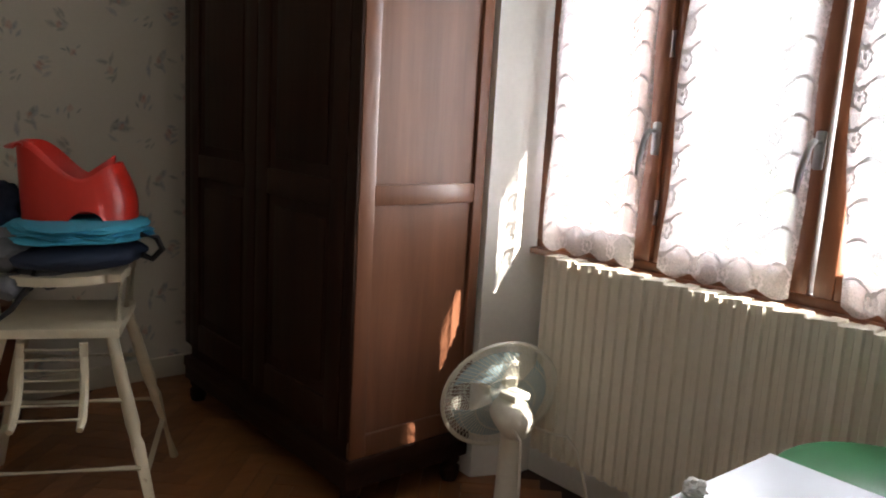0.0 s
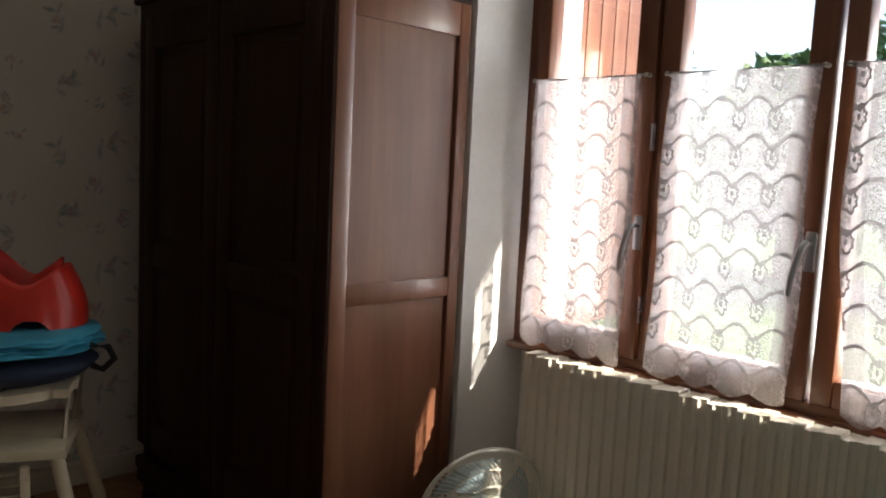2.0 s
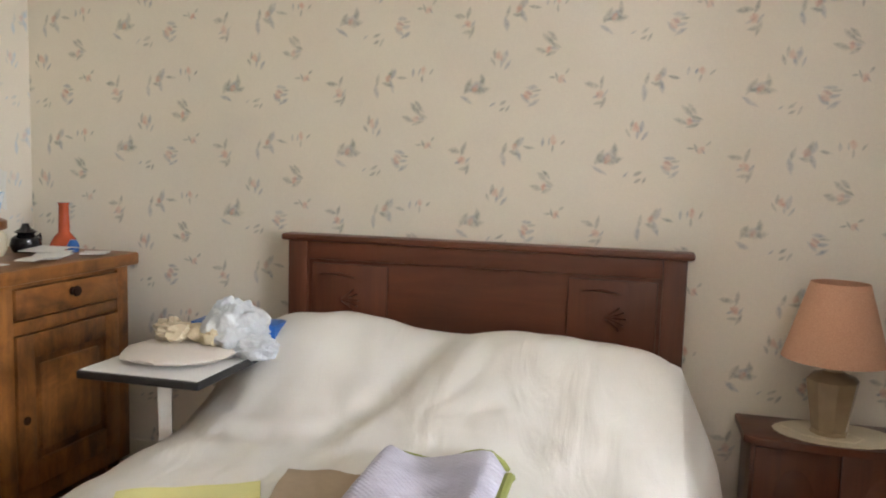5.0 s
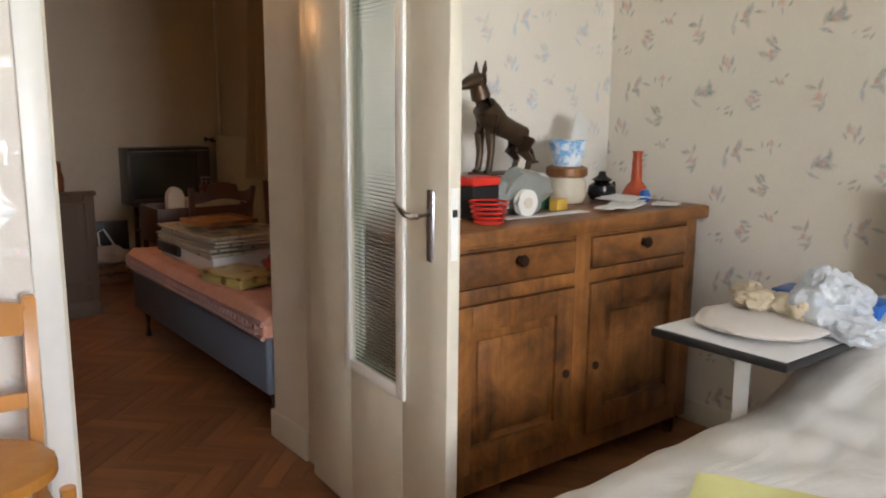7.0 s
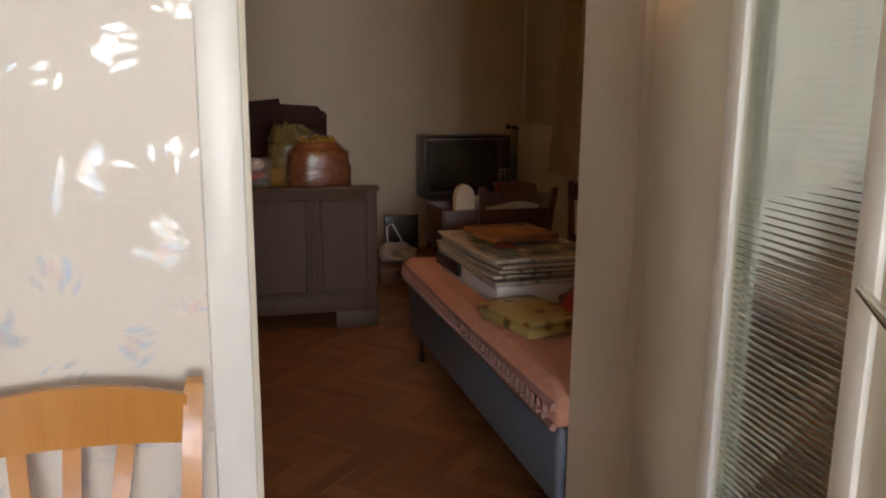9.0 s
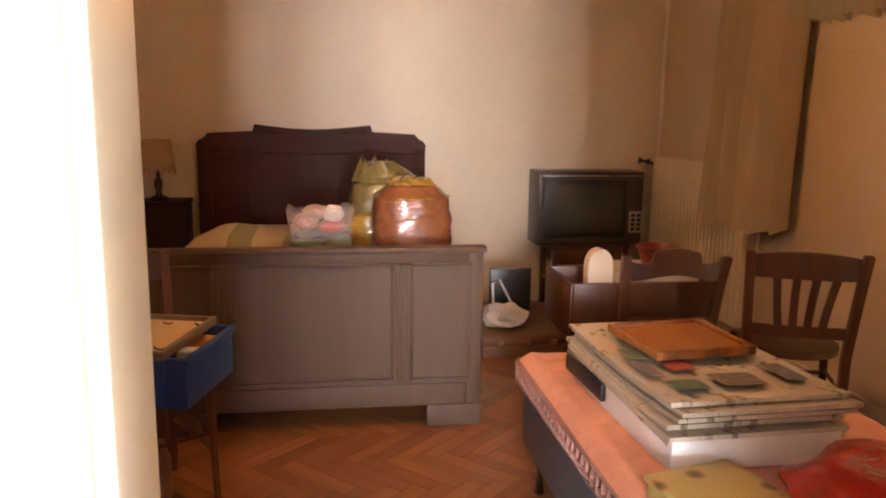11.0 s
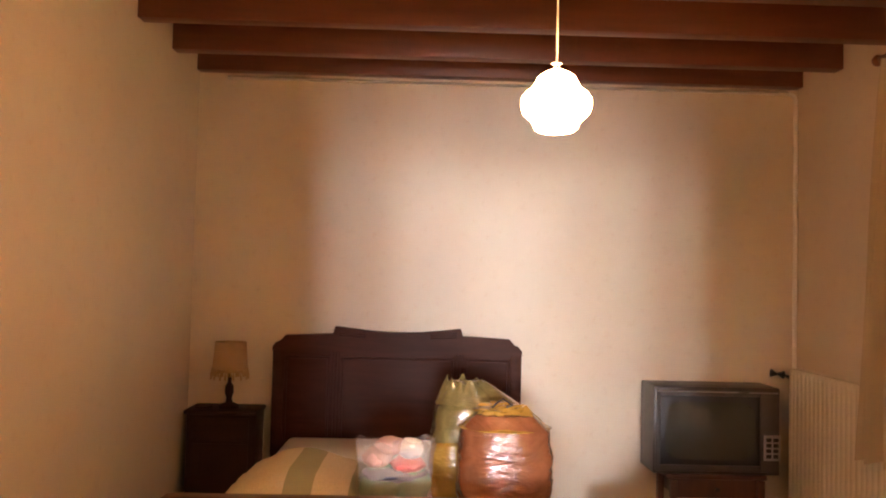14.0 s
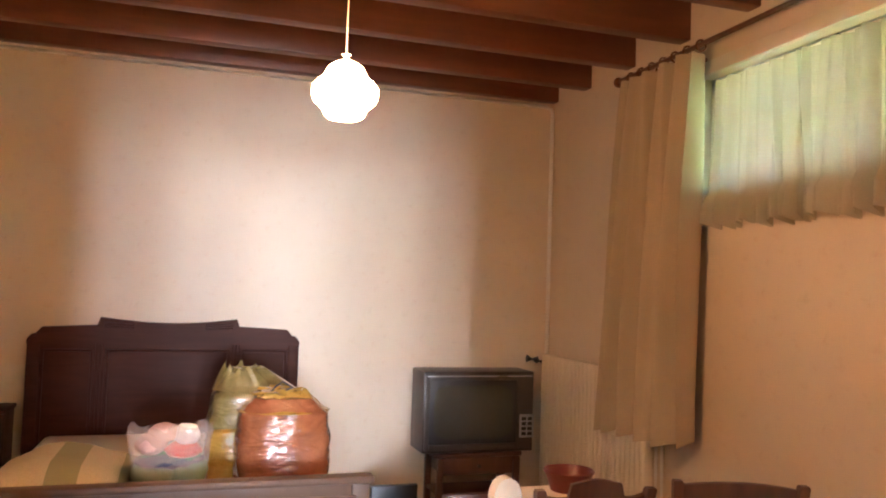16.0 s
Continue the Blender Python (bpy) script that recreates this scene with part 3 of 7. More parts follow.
# ---- radiator under the window ----
rad = thing("radiator", "ivory steel panel radiator with ribbed front under the window", "radiator", (1.95, 0, 0))
y, i = 1.665, 0
while y > 0.56:
    b = bms()
    w = 0.041
    slab(b, [(0.055, y - w + 0.0015), (0.055, y - 0.0015), (-0.016, y - 0.0015), (-0.020, y - 0.005), (-0.020, y - w * 0.50), (-0.010, y - w * 0.62), (-0.006, y - w + 0.0015)], 0.20, 0.872 - 0.005 * (i % 2), 0.003)
    part("column", b, M_RADIATOR, rad)
    y -= w
    i += 1
b = bms()
for z in (0.24, 0.82):
    b = bms()
    tube(b, [(0.03, 1.66, z), (0.03, 0.565, z)], 0.018, 10)
    part("header", b, M_RADIATOR, rad)
for yy in (1.5, 0.75):
    b = bms()
    box(b, 0.05, yy - 0.015, 0.2, 0.168, yy + 0.015, 0.8)
    part("bracket", b, M_RADIATOR, rad)
b = bms()
tube(b, [(0.03, 0.57, 0.835), (0.03, 0.535, 0.835)], 0.012, 10)
tube(b, [(0.03, 0.54, 0.835), (-0.10, 0.54, 0.835)], [0.016, 0.026], 14)
valve = part("valve", b, M_WHITEPAINT, rad, "white thermostatic valve head")
b = bms()
tube(b, [(-0.10, 0.54, 0.835), (-0.112, 0.54, 0.835)], 0.022, 14)
part("valve_cap", b, M_BLACK, valve, "black valve cap")
b = bms()
tube(b, [(0.03, 0.545, 0.83), (0.03, 0.52, 0.60), (0.03, 0.52, 0.0)], 0.009, 8)
part("pipe", b, M_RADIATOR, rad)

# ---- wardrobe ----
# front and plinth carry their shade as colour; the window-lit side stays red-brown
wr = thing("wardrobe", "tall two-door walnut wardrobe, front coloured dark for shade, with a red-brown panelled side", "wardrobe", (1.353, 1.912, 0))
WD, WW = 0.515, 1.285
b = bms()
box(b, 0.012, 0.02, 0.12, WD, WW - 0.02, 2.0)
part("carcass", b, M_WALNUT_SHADED, wr)
b = bms()
for y0, y1, z0, z1 in ((0, 0.05, 0.24, 1.94),):
    box(b, 0.0, -0.004, 0.2, 0.06, 0.018, 2.0, 0.004)
    box(b, WD - 0.045, -0.004, 0.2, WD, 0.018, 2.0, 0.004)
    box(b, 0.06, -0.003, 0.2, WD - 0.045, 0.017, 0.275, 0.003)
    box(b, 0.06, -0.003, 1.022, WD - 0.045, 0.017, 1.085, 0.003)
    box(b, 0.06, -0.003, 1.85, WD - 0.045, 0.017, 2.0, 0.003)
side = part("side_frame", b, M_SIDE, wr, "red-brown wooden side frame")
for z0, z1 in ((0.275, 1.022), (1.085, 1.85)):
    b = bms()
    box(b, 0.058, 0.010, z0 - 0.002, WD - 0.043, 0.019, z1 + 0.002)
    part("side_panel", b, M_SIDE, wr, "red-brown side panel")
for k in range(2):
    y0 = 0.055 + k * (WW - 0.11) / 2
    y1 = y0 + (WW - 0.11) / 2 - 0.004
    b = bms()
    box(b, 0.002, y0, 0.26, 0.0118, y1, 1.95)
    door = part("door", b, M_WALNUT_SHADED, wr)
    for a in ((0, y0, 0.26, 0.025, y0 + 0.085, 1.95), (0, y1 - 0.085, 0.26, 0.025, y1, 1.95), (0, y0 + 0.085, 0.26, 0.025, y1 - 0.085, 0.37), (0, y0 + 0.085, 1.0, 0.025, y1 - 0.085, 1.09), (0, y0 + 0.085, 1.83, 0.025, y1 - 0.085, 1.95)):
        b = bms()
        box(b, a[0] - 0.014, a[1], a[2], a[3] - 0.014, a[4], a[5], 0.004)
        part("stile" if a[5] - a[2] > 1 else "rail", b, M_WALNUT_SHADED, door)
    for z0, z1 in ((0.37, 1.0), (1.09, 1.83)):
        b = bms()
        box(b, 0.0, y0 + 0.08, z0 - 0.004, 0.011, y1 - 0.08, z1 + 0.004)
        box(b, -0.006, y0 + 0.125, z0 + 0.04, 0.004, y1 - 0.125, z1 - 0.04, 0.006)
        part("panel", b, M_WALNUT_SHADED, door)
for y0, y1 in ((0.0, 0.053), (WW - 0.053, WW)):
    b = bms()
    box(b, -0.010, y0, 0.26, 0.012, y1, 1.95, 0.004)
    part("stile", b, M_WALNUT_SHADED, wr)
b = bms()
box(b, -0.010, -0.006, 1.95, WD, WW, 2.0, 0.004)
part("frieze", b, M_WALNUT_SHADED_H, wr)
b = bms()
box(b, -0.030, -0.022, 2.0, WD, WW + 0.02, 2.035, 0.010)
part("lower_cornice", b, M_WALNUT_SHADED_H, wr)
b = bms()
box(b, -0.055, -0.045, 2.035, WD, WW + 0.045, 2.065, 0.008)
part("cornice", b, M_WALNUT_SHADED_H, wr)
b = bms()
box(b, -0.018, -0.012, 0.155, WD, WW, 0.20, 0.006)
box(b, -0.010, -0.004, 0.095, WD, WW, 0.155, 0.003)
part("plinth", b, M_WALNUT_SHADED_H, wr)
for x, y in ((0.03, 0.03), (0.03, WW - 0.05), (WD - 0.05, 0.03), (WD - 0.05, WW - 0.05)):
    b = bms()
    lathe(b, [(0.028, 0), (0.036, 0.02), (0.036, 0.05), (0.026, 0.06), (0.034, 0.075), (0.034, 0.096)], x, y, 0, 16)
    part("foot", b, M_WALNUT_SHADED, wr)

# ---- bed with carved headboard ----
bed = thing("bed", "mahogany double bed made up with a rumpled white bedspread", "bed", (-0.888, 3.43, 0))
HW = 0.79
b = bms()
box(b, -HW + 0.083, -0.012, 0.3, HW - 0.083, 0.018, 1.002)
hb = part("headboard", b, M_MAHOG, bed)
for sx in (-1, 1):
    b = bms()
    box(b, min(sx * HW, sx * (HW - 0.085)), -0.03, 0.02, max(sx * HW, sx * (HW - 0.085)), 0.03, 1.075, 0.006)
    part("post", b, M_MAHOG_V, hb)
    b = bms()
    box(b, min(sx * 0.36, sx * 0.69), -0.019, 0.62, max(sx * 0.36, sx * 0.69), -0.010, 0.985, 0.007)
    part("raised_panel", b, M_MAHOG_V, hb)
b = bms()
box(b, -HW + 0.085, -0.026, 1.0, HW - 0.085, 0.026, 1.075, 0.005)
part("top_rail", b, M_MAHOG, hb)
b = bms()
box(b, -HW - 0.025, -0.048, 1.075, HW + 0.025, 0.045, 1.103, 0.010)
part("top_moulding", b, M_MAHOG, hb)
for sx in (-1, 1):
    b = bms()
    cx = sx * 0.53
    for k in range(5):
        a = radians(-60 + 30 * k)
        tube(b, [(cx - 0.02, -0.022, 0.84), (cx + 0.05 * math.cos(a), -0.024, 0.84 + 0.05 * math.sin(a))], [0.012, 0.004], 6)
    tube(b, [(cx - 0.12, -0.022, 0.94), (cx - 0.04, -0.024, 0.945), (cx + 0.03, -0.022, 0.93)], [0.003, 0.007, 0.003], 6)
    part("carving", b, M_MAHOG, hb)
for sx in (-1, 1):
    b = bms()
    box(b, min(sx * 0.70, sx * 0.73), -1.95, 0.22, max(sx * 0.70, sx * 0.73), -0.03, 0.40, 0.004)
    part("bed_rail", b, M_MAHOG, bed)
b = bms()
box(b, -0.73, -1.98, 0.22, 0.73, -1.95, 0.40, 0.004)
part("bed_rail", b, M_MAHOG, bed)
for x, y in ((-0.70, -1.93), (0.70, -1.93)):
    b = bms()
    box(b, x - 0.035, y - 0.035, 0, x + 0.035, y + 0.035, 0.25, 0.006)
    part("leg", b, M_MAHOG_V, bed)
b = bms()
box(b, -0.69, -1.93, 0.30, 0.69, -0.04, 0.54, 0.04, 3)
part("mattress", b, M_WHITE, bed)


def soft_step(x):
    return 1 / (1 + math.exp(-max(-40, min(40, x))))


def cover_top(x, y):
    """Height of the bedspread over the bed (bed's own axes)."""
    head = math.exp(-((y + 0.34) / 0.30) ** 2)
    pillows = 0.27 * head * (0.80 + 0.24 * math.exp(-((x + 0.42) / 0.30) ** 2) + 0.10 * math.exp(-((x - 0.36) / 0.32) ** 2))
    if y > -0.30:
        pillows *= 0.96
    z = 0.575 + pillows + 0.02 * noise.noise(Vector((x * 2.2, y * 2.2, 3))) + 0.012 * noise.noise(Vector((x * 7, y * 7, 1)))
    # the second pillow reaches further down the bed, with a crease along its edge
    edge = x - (0.12 + 0.50 * (y + 0.25))
    reach = math.exp(-((y + 0.66) / 0.27) ** 4)
    z += 0.060 * soft_step(edge / 0.045) * reach * soft_step((0.66 - x) / 0.05) - 0.030 * math.exp(-((edge + 0.05) / 0.055) ** 2) * reach
    # drag folds fanning out from the crease and at the foot of the pillows
    d = math.hypot(x + 0.05, y + 0.85)
    a = math.atan2(y + 0.85, x + 0.05)
    z += 0.004 * math.sin(13 * a + 3 * noise.noise(Vector((x * 4, y * 4, 5)))) * math.exp(-((d - 0.30) / 0.22) ** 2)
    z += 0.008 * math.sin(34 * (x * 0.35 + y) + 5 * noise.noise(Vector((x * 3, y * 3, 8)))) * math.exp(-((x + 0.45) / 0.30) ** 2) * math.exp(-((y + 0.82) / 0.22) ** 2)
    return z


def cover(u, v):
    s = (u - 0.5) * 2.34
    y = -2.02 + 1.975 * v
    half = 0.735
    if abs(s) <= half:
        x = s
        z = cover_top(x, y)
        edge = max(0, abs(s) - half + 0.14) / 0.14
        z -= 0.035 * edge * edge
    else:
        d = abs(s) - half
        x = math.copysign(half + 0.03 + 0.10 * min(1, d * 2.2) * (0.4 + 0.6 * v) + 0.02 * math.sin(y * 13 + 2 * noise.noise(Vector((y * 2, s, 0)))) * min(1, d * 4) + 0.05 * min(1, d * 3), s)
        z = cover_top(math.copysign(half, s), y) - 0.035 - d * 0.97
    if v < 0.05:
        z -= (0.05 - v) / 0.05 * 0.35
        y = -2.02 + 1.975 * 0.05 - (0.05 - v) * 0.6
    return (x, y, z)


b = bms()
grid(b, 150, 130, cover, 0.006)
part("bedspread", b, M_BEDCOVER, bed, "rumpled white quilted bedspread over two pillows", 80)

# ---- bedside cabinet and lamp ----
ns = thing("bedside_cabinet", "dark mahogany two-door bedside cabinet with curved top", "bedside cabinet", (0.42, 3.50, 0))
b = bms()
slab(b, [(-0.31, 0), (-0.31, -0.25), (-0.24, -0.285), (-0.10, -0.30), (0.10, -0.30), (0.24, -0.285), (0.31, -0.25), (0.31, 0)], 0.473, 0.500, 0.006)
part("top", b, M_MAHOG, ns)
b = bms()
box(b, -0.285, -0.255, 0.06, 0.285, -0.005, 0.473, 0.004)
part("body", b, M_MAHOG_V, ns)
for sx in (-1, 1):
    b = bms()
    box(b, min(sx * 0.004, sx * 0.272), -0.270, 0.08, max(sx * 0.004, sx * 0.272), -0.256, 0.465, 0.004)
    d = part("door", b, M_MAHOG_V, ns)
    b = bms()
    lathe(b, [(0.075, 0), (0.055, 0.008), (0, 0.012)], sx * 0.14, 0, 0, 20, 0.9, 1.6)
    for v in b.verts:
        v.co = Vector((v.co.x, -0.270 - v.co.z, 0.28 + v.co.y))
    part("carved_medallion", b, M_MAHOG, d)
    b = bms()
    tube(b, [(sx * 0.025, -0.27, 0.26), (sx * 0.025, -0.288, 0.26)], [0.006, 0.010], 10)
    part("knob", b, M_CHROME, d, "small brass knob")
for x, y in ((-0.26, -0.24), (0.26, -0.24), (-0.26, -0.03), (0.26, -0.03)):
    b = bms()
    tube(b, [(x, y, 0), (x, y, 0.062)], [0.016, 0.024], 10)
    part("foot", b, M_MAHOG_V, ns)

M_DOILY = plain("ecru_crochet", (0.60, 0.52, 0.38), 0.95, vary=0.15, grain=180, bump=0.6)
b = bms()
n = 48
slab(b, [(0.20 * math.cos(2 * math.pi * k / n) * (1 + 0.025 * (k % 2)), 0.135 * math.sin(2 * math.pi * k / n) * (1 + 0.025 * (k % 2))) for k in range(n)], 0, 0.004)
solo("doily", b, M_DOILY, "oval ecru crochet doily on the bedside cabinet", "doily", (0.42, 3.345, 0.5005))

M_SHADE = Mat("peach_lampshade")
M_SHADE.set((0.60, 0.32, 0.20), 0.85)
sn = M_SHADE.noise(M_SHADE.coords(), 240, 3)
M_SHADE.set(M_SHADE.ramp(sn, [(0.3, (0.52, 0.27, 0.165)), (0.7, (0.64, 0.36, 0.23))]))
M_SHADE.bump(sn, 0.25, 0.001)
M_SHADE = M_SHADE.m
M_STONE = plain("onyx_lamp_base", (0.34, 0.25, 0.15), 0.35, vary=0.2, grain=18)
lamp = thing("table_lamp", "table lamp with a peach cone shade on an onyx base", "lamp", (0.40, 3.345, 0.505))
b = bms()
for v in lathe(b, [(0, 0), (0.062, 0), (0.063, 0.010), (0.058, 0.014), (0.084, 0.175), (0.086, 0.190), (0.072, 0.205), (0.040, 0.216), (0.034, 0.222), (0.044, 0.230), (0.044, 0.240), (0, 0.242)], 0, 0, 0, 8).verts:
    pass
part("base", b, M_STONE, lamp)
b = bms()
tube(b, [(0, 0, 0.24), (0, 0, 0.31)], 0.010, 10)
part("stem", b, M_CHROME, lamp)
b = bms()
lathe(b, [(0.172, 0.262), (0.094, 0.528), (0.090, 0.528), (0.168, 0.262), (0.172, 0.262)], 0, 0, 0, 40)
part("shade", b, M_SHADE, lamp, "peach fabric cone shade")
b = bms()
tube(b, [(0.05, 0, 0.008), (0.10, -0.05, 0.004), (0.06, -0.10, 0.004), (-0.02, -0.10, 0.004), (-0.10, -0.06, 0.004), (-0.15, 0.02, 0.004)], 0.003, 6)
part("flex", b, M_IVORY, lamp)

# ---- child's high chair with the load on it ----
hc = thing("high_chair", "chipped ivory-painted wooden child's high chair", "high chair", (0.70, 2.56, 0), -27)
HL = [(-0.155, -0.165), (0.155, -0.165), (-0.155, 0.15), (0.155, 0.15)]
for x, y in HL:
    b = bms()
    tube(b, [(x * 1.90, y * 1.70, 0), (x * 1.52, y * 1.40, 0.26), (x * 1.46, y * 1.36, 0.29), (x * 1.42, y * 1.3, 0.32), (x * 0.95, y * 0.92, 0.615)], [0.015, 0.020, 0.016, 0.021, 0.018], 10)
    part("leg", b, M_IVORY, hc)
for pa, pb, z in ((0, 1, 0.20), (2, 3, 0.24), (0, 2, 0.16), (1, 3, 0.16), (0, 1, 0.40), (2, 3, 0.42)):
    k = 1.90 - 0.93 * z / 0.615
    b = bms()
    tube(b, [(HL[pa][0] * k, HL[pa][1] * k * 0.96, z), (HL[pb][0] * k, HL[pb][1] * k * 0.96, z)], [0.009, 0.009], 8)
    part("stretcher", b, M_IVORY, hc)
b = bms()
slab(b, [(-0.185, -0.215), (0.185, -0.215), (0.18, 0.15), (-0.18, 0.15)], 0.600, 0.628, 0.008)
part("seat", b, M_IVORY, hc)
for sx in (-1, 1):
    b = bms()
    tube(b, [(sx * 0.085, -0.215, 0.585), (sx * 0.088, -0.225, 0.50), (sx * 0.09, -0.245, 0.43), (sx * 0.092, -0.29, 0.375), (sx * 0.092, -0.33, 0.36)], [0.012, 0.013, 0.013, 0.013, 0.010], 8)
    part("footrest_rail", b, M_IVORY, hc)
for k in range(7):
    z = 0.565 - 0.031 * k
    y = -0.216 - 0.02 * (k / 6) ** 2 - (0.03 if k > 4 else 0) * (k - 4)
    b = bms()
    tube(b, [(-0.088, y, z), (0.088, y, z)], 0.006, 8)
    part("footrest_slat", b, M_IVORY, hc)
for sx in (-1, 1):
    for y in (-0.12, 0.05, 0.14):
        b = bms()
        tube(b, [(sx * 0.165, y, 0.62), (sx * 0.178, y, 0.77)], [0.011, 0.010], 8)
        part("spindle", b, M_IVORY, hc)
b = bms()
pts = [(-0.19, -0.20), (-0.192, 0.02)] + [(0.192 * math.cos(radians(180 - a)), 0.03 + 0.16 * math.sin(radians(a))) for a in range(15, 180, 15)] + [(0.192, 0.02), (0.19, -0.20)]
inn = [(x * 0.80, (y if y < 0 else 0.03 + (y - 0.03) * 0.78)) for x, y in pts][::-1]
slab(b, pts + inn, 0.766, 0.790)
part("arm_rail", b, M_IVORY, hc)
b = bms()
slab(b, [(0.198 * math.cos(radians(a)), -0.07 + 0.185 * math.sin(radians(a))) for a in range(180, 361, 10)], 0.763, 0.789, 0.006)
part("tray", b, M_IVORY, hc)

b = bms()
blob(b, 0.02, -0.05, 0.044, 0.205, 0.20, 0.047, 0.10, 3, 4, 1.0, 0.0)
booster = solo("booster_cushion", b, M_NAVY, "dark booster seat cushion lying on the high chair", "cushion", (0.71, 2.53, 0.7905), -27)
b = bms()
for k in range(3):
    blob(b, 0.01 * k, -0.03, 0.016 + 0.016 * k, 0.215 - 0.008 * k, 0.205, 0.019, 0.16, 5, 4, 3.0 + k, 0.0 if k == 0 else None)
solo("folded_towel", b, M_CYAN, "crumpled turquoise towel folded under the red potty", "towel", (0.72, 2.52, 0.874), -27)
# red potty with a tall back rest
pot = thing("potty", "glossy red plastic child's potty with a high lip", "potty", (0.735, 2.53, 0.918), -27)
b = bms()


def rim_height(x):
    """Height of the potty's edge from its raised back to its front."""
    u = (x + 0.17) / 0.34
    s = lambda a, c: max(0.0, min(1.0, (u - a) / (c - a)))
    f = lambda k: k * k * (3 - 2 * k)
    return 0.238 - 0.104 * f(s(0.06, 0.62)) + 0.044 * f(s(0.66, 0.95))


def shell(u, v):
    a = 2 * math.pi * u
    ca, sa = math.cos(a), math.sin(a)
    x0 = 0.168 * math.copysign(abs(ca) ** 0.72, ca)
    arch = 0.050 * max(0.0, 1 - ((x0 - 0.04) / 0.052) ** 2) ** 0.5 if abs(sa) > 0.6 else 0.0
    if ca < 0:
        arch = max(arch, 0.13 * max(0.0, 1 - (sa / 0.5) ** 2) ** 0.5)
    lo = arch * (1 - v)
    k = 1.0 - 0.10 * v + 0.10 * math.sin(math.pi * v) * max(0.0, ca)
    return (x0 * k - 0.022 * v, 0.132 * sa * (1.0 - 0.16 * v), lo + (rim_height(x0) - arch) * v + arch * v)


def seat_ring(u, v):
    a = 2 * math.pi * u
    outer, inner = Vector(shell(u, 1.0)), Vector((0.022 + 0.085 * math.cos(a), 0.070 * math.sin(a), 0.0))
    p = outer.lerp(inner, v)
    roll = 0.010 * math.sin(math.pi * min(1.0, v * 3.0)) if v < 0.34 else 0.0
    return (p.x, p.y, outer.z + roll - (outer.z - 0.035) * max(0.0, v - 0.25) ** 1.3 * 1.45)


grid(b, 96, 12, shell, 0.004)
part("body", b, M_RED, pot)
b = bms()
grid(b, 96, 14, seat_ring, 0.003)
lathe(b, [(0.078, 0.040), (0.05, 0.030), (0.0, 0.028)], 0.022, 0, 0, 28)
part("bowl", b, M_RED, pot)
b = bms()
grid(b, 16, 8, lambda u, v: (0.005 + 0.095 * math.sin(math.pi * u) + 0.006 * v, (u - 0.5) * 0.17 * (1 - 0.2 * v * v), 0.06 + 0.150 * v * (0.55 + 0.45 * math.sin(math.pi * u))), 0.007)
part("splash_guard", b, M_RED, pot, "rounded red splash guard")
b = bms()
grid(b, 18, 6, lambda u, v: (-0.135 - 0.075 * v * math.sin(math.pi * (0.15 + 0.7 * u)), (u - 0.5) * 0.185 * (1 - 0.18 * v), 0.238 + 0.010 * math.sin(math.pi * v) - 0.012 * v), 0.007)
part("handle_lip", b, M_RED, pot)
b = bms()
blob(b, 0, 0, 0, 0.105, 0.09, 0.105, 0.22, 4, 5, 7.0)
blob(b, 0.09, 0.0, 0.03, 0.06, 0.07, 0.05, 0.35, 5, 3, 9.0)
solo("folded_jacket", b, M_NAVY, "dark navy jacket bundled behind the potty", "jacket", (0.525, 2.66, 0.92), 0)
b = bms()
for k, (x, y, z, s) in enumerate(((0, 0, 0, 0.11), (-0.10, 0.05, -0.01, 0.08), (0.08, -0.07, -0.06, 0.075), (-0.02, -0.07, -0.09, 0.06))):
    blob(b, x, y, z, s, s * 0.9, s * 0.62, 0.3, 5, 3, 11.0 + k)
solo("baby_carrier", b, M_GREYCLOTH, "grey cloth baby carrier bunched over the tray", "baby carrier", (0.53, 2.50, 0.845), 0)
b = bms()
tube(b, [(0.60, 2.42, 0.88), (0.56, 2.38, 0.78), (0.50, 2.37, 0.70), (0.46, 2.40, 0.66), (0.40, 2.46, 0.68), (0.395, 2.50, 0.78), (0.44, 2.52, 0.89)], 0.009, 6)
solo("strap", b, M_BLACK, "black webbing strap hanging from the carrier", "strap")
b = bms()
tube(b, [(0.83, 2.28, 0.91), (0.875, 2.27, 0.90), (0.90, 2.29, 0.86), (0.88, 2.32, 0.825), (0.85, 2.32, 0.84)], 0.010, 6)
solo("strap", b, M_BLACK, "black strap looped at the cushion's edge", "strap")

# ---- pedestal fan ----
fan = thing("fan", "white desk fan with a wire grille standing on the floor", "fan", (1.715, 1.555, 0), 0)
M_FANW = plain("ivory_plastic", (0.80, 0.78, 0.68), 0.35, vary=0.06)
b = bms()
lathe(b, [(0, 0), (0.125, 0), (0.13, 0.012), (0.11, 0.03), (0.045, 0.042), (0.038, 0.05), (0, 0.05)], 0, 0, 0, 32)
part("base", b, M_FANW, fan)
b = bms()
tube(b, [(0, 0, 0.045), (0, 0, 0.10), (0, 0, 0.20), (-0.003, -0.006, 0.36)], [0.050, 0.040, 0.036, 0.034], 18)
part("stem", b, M_FANW, fan)
AX = (pose(0, 0, 0.415, 0, 0, 0).to_3x3() @ Vector((0.34, 0.84, 0.24))).normalized()
C0 = Vector((0, 0, 0.40))
S0, U0 = frame_of(AX)


def on_axis(r, a, d):
    return C0 + AX * d + r * (math.cos(a) * S0 + math.sin(a) * U0)


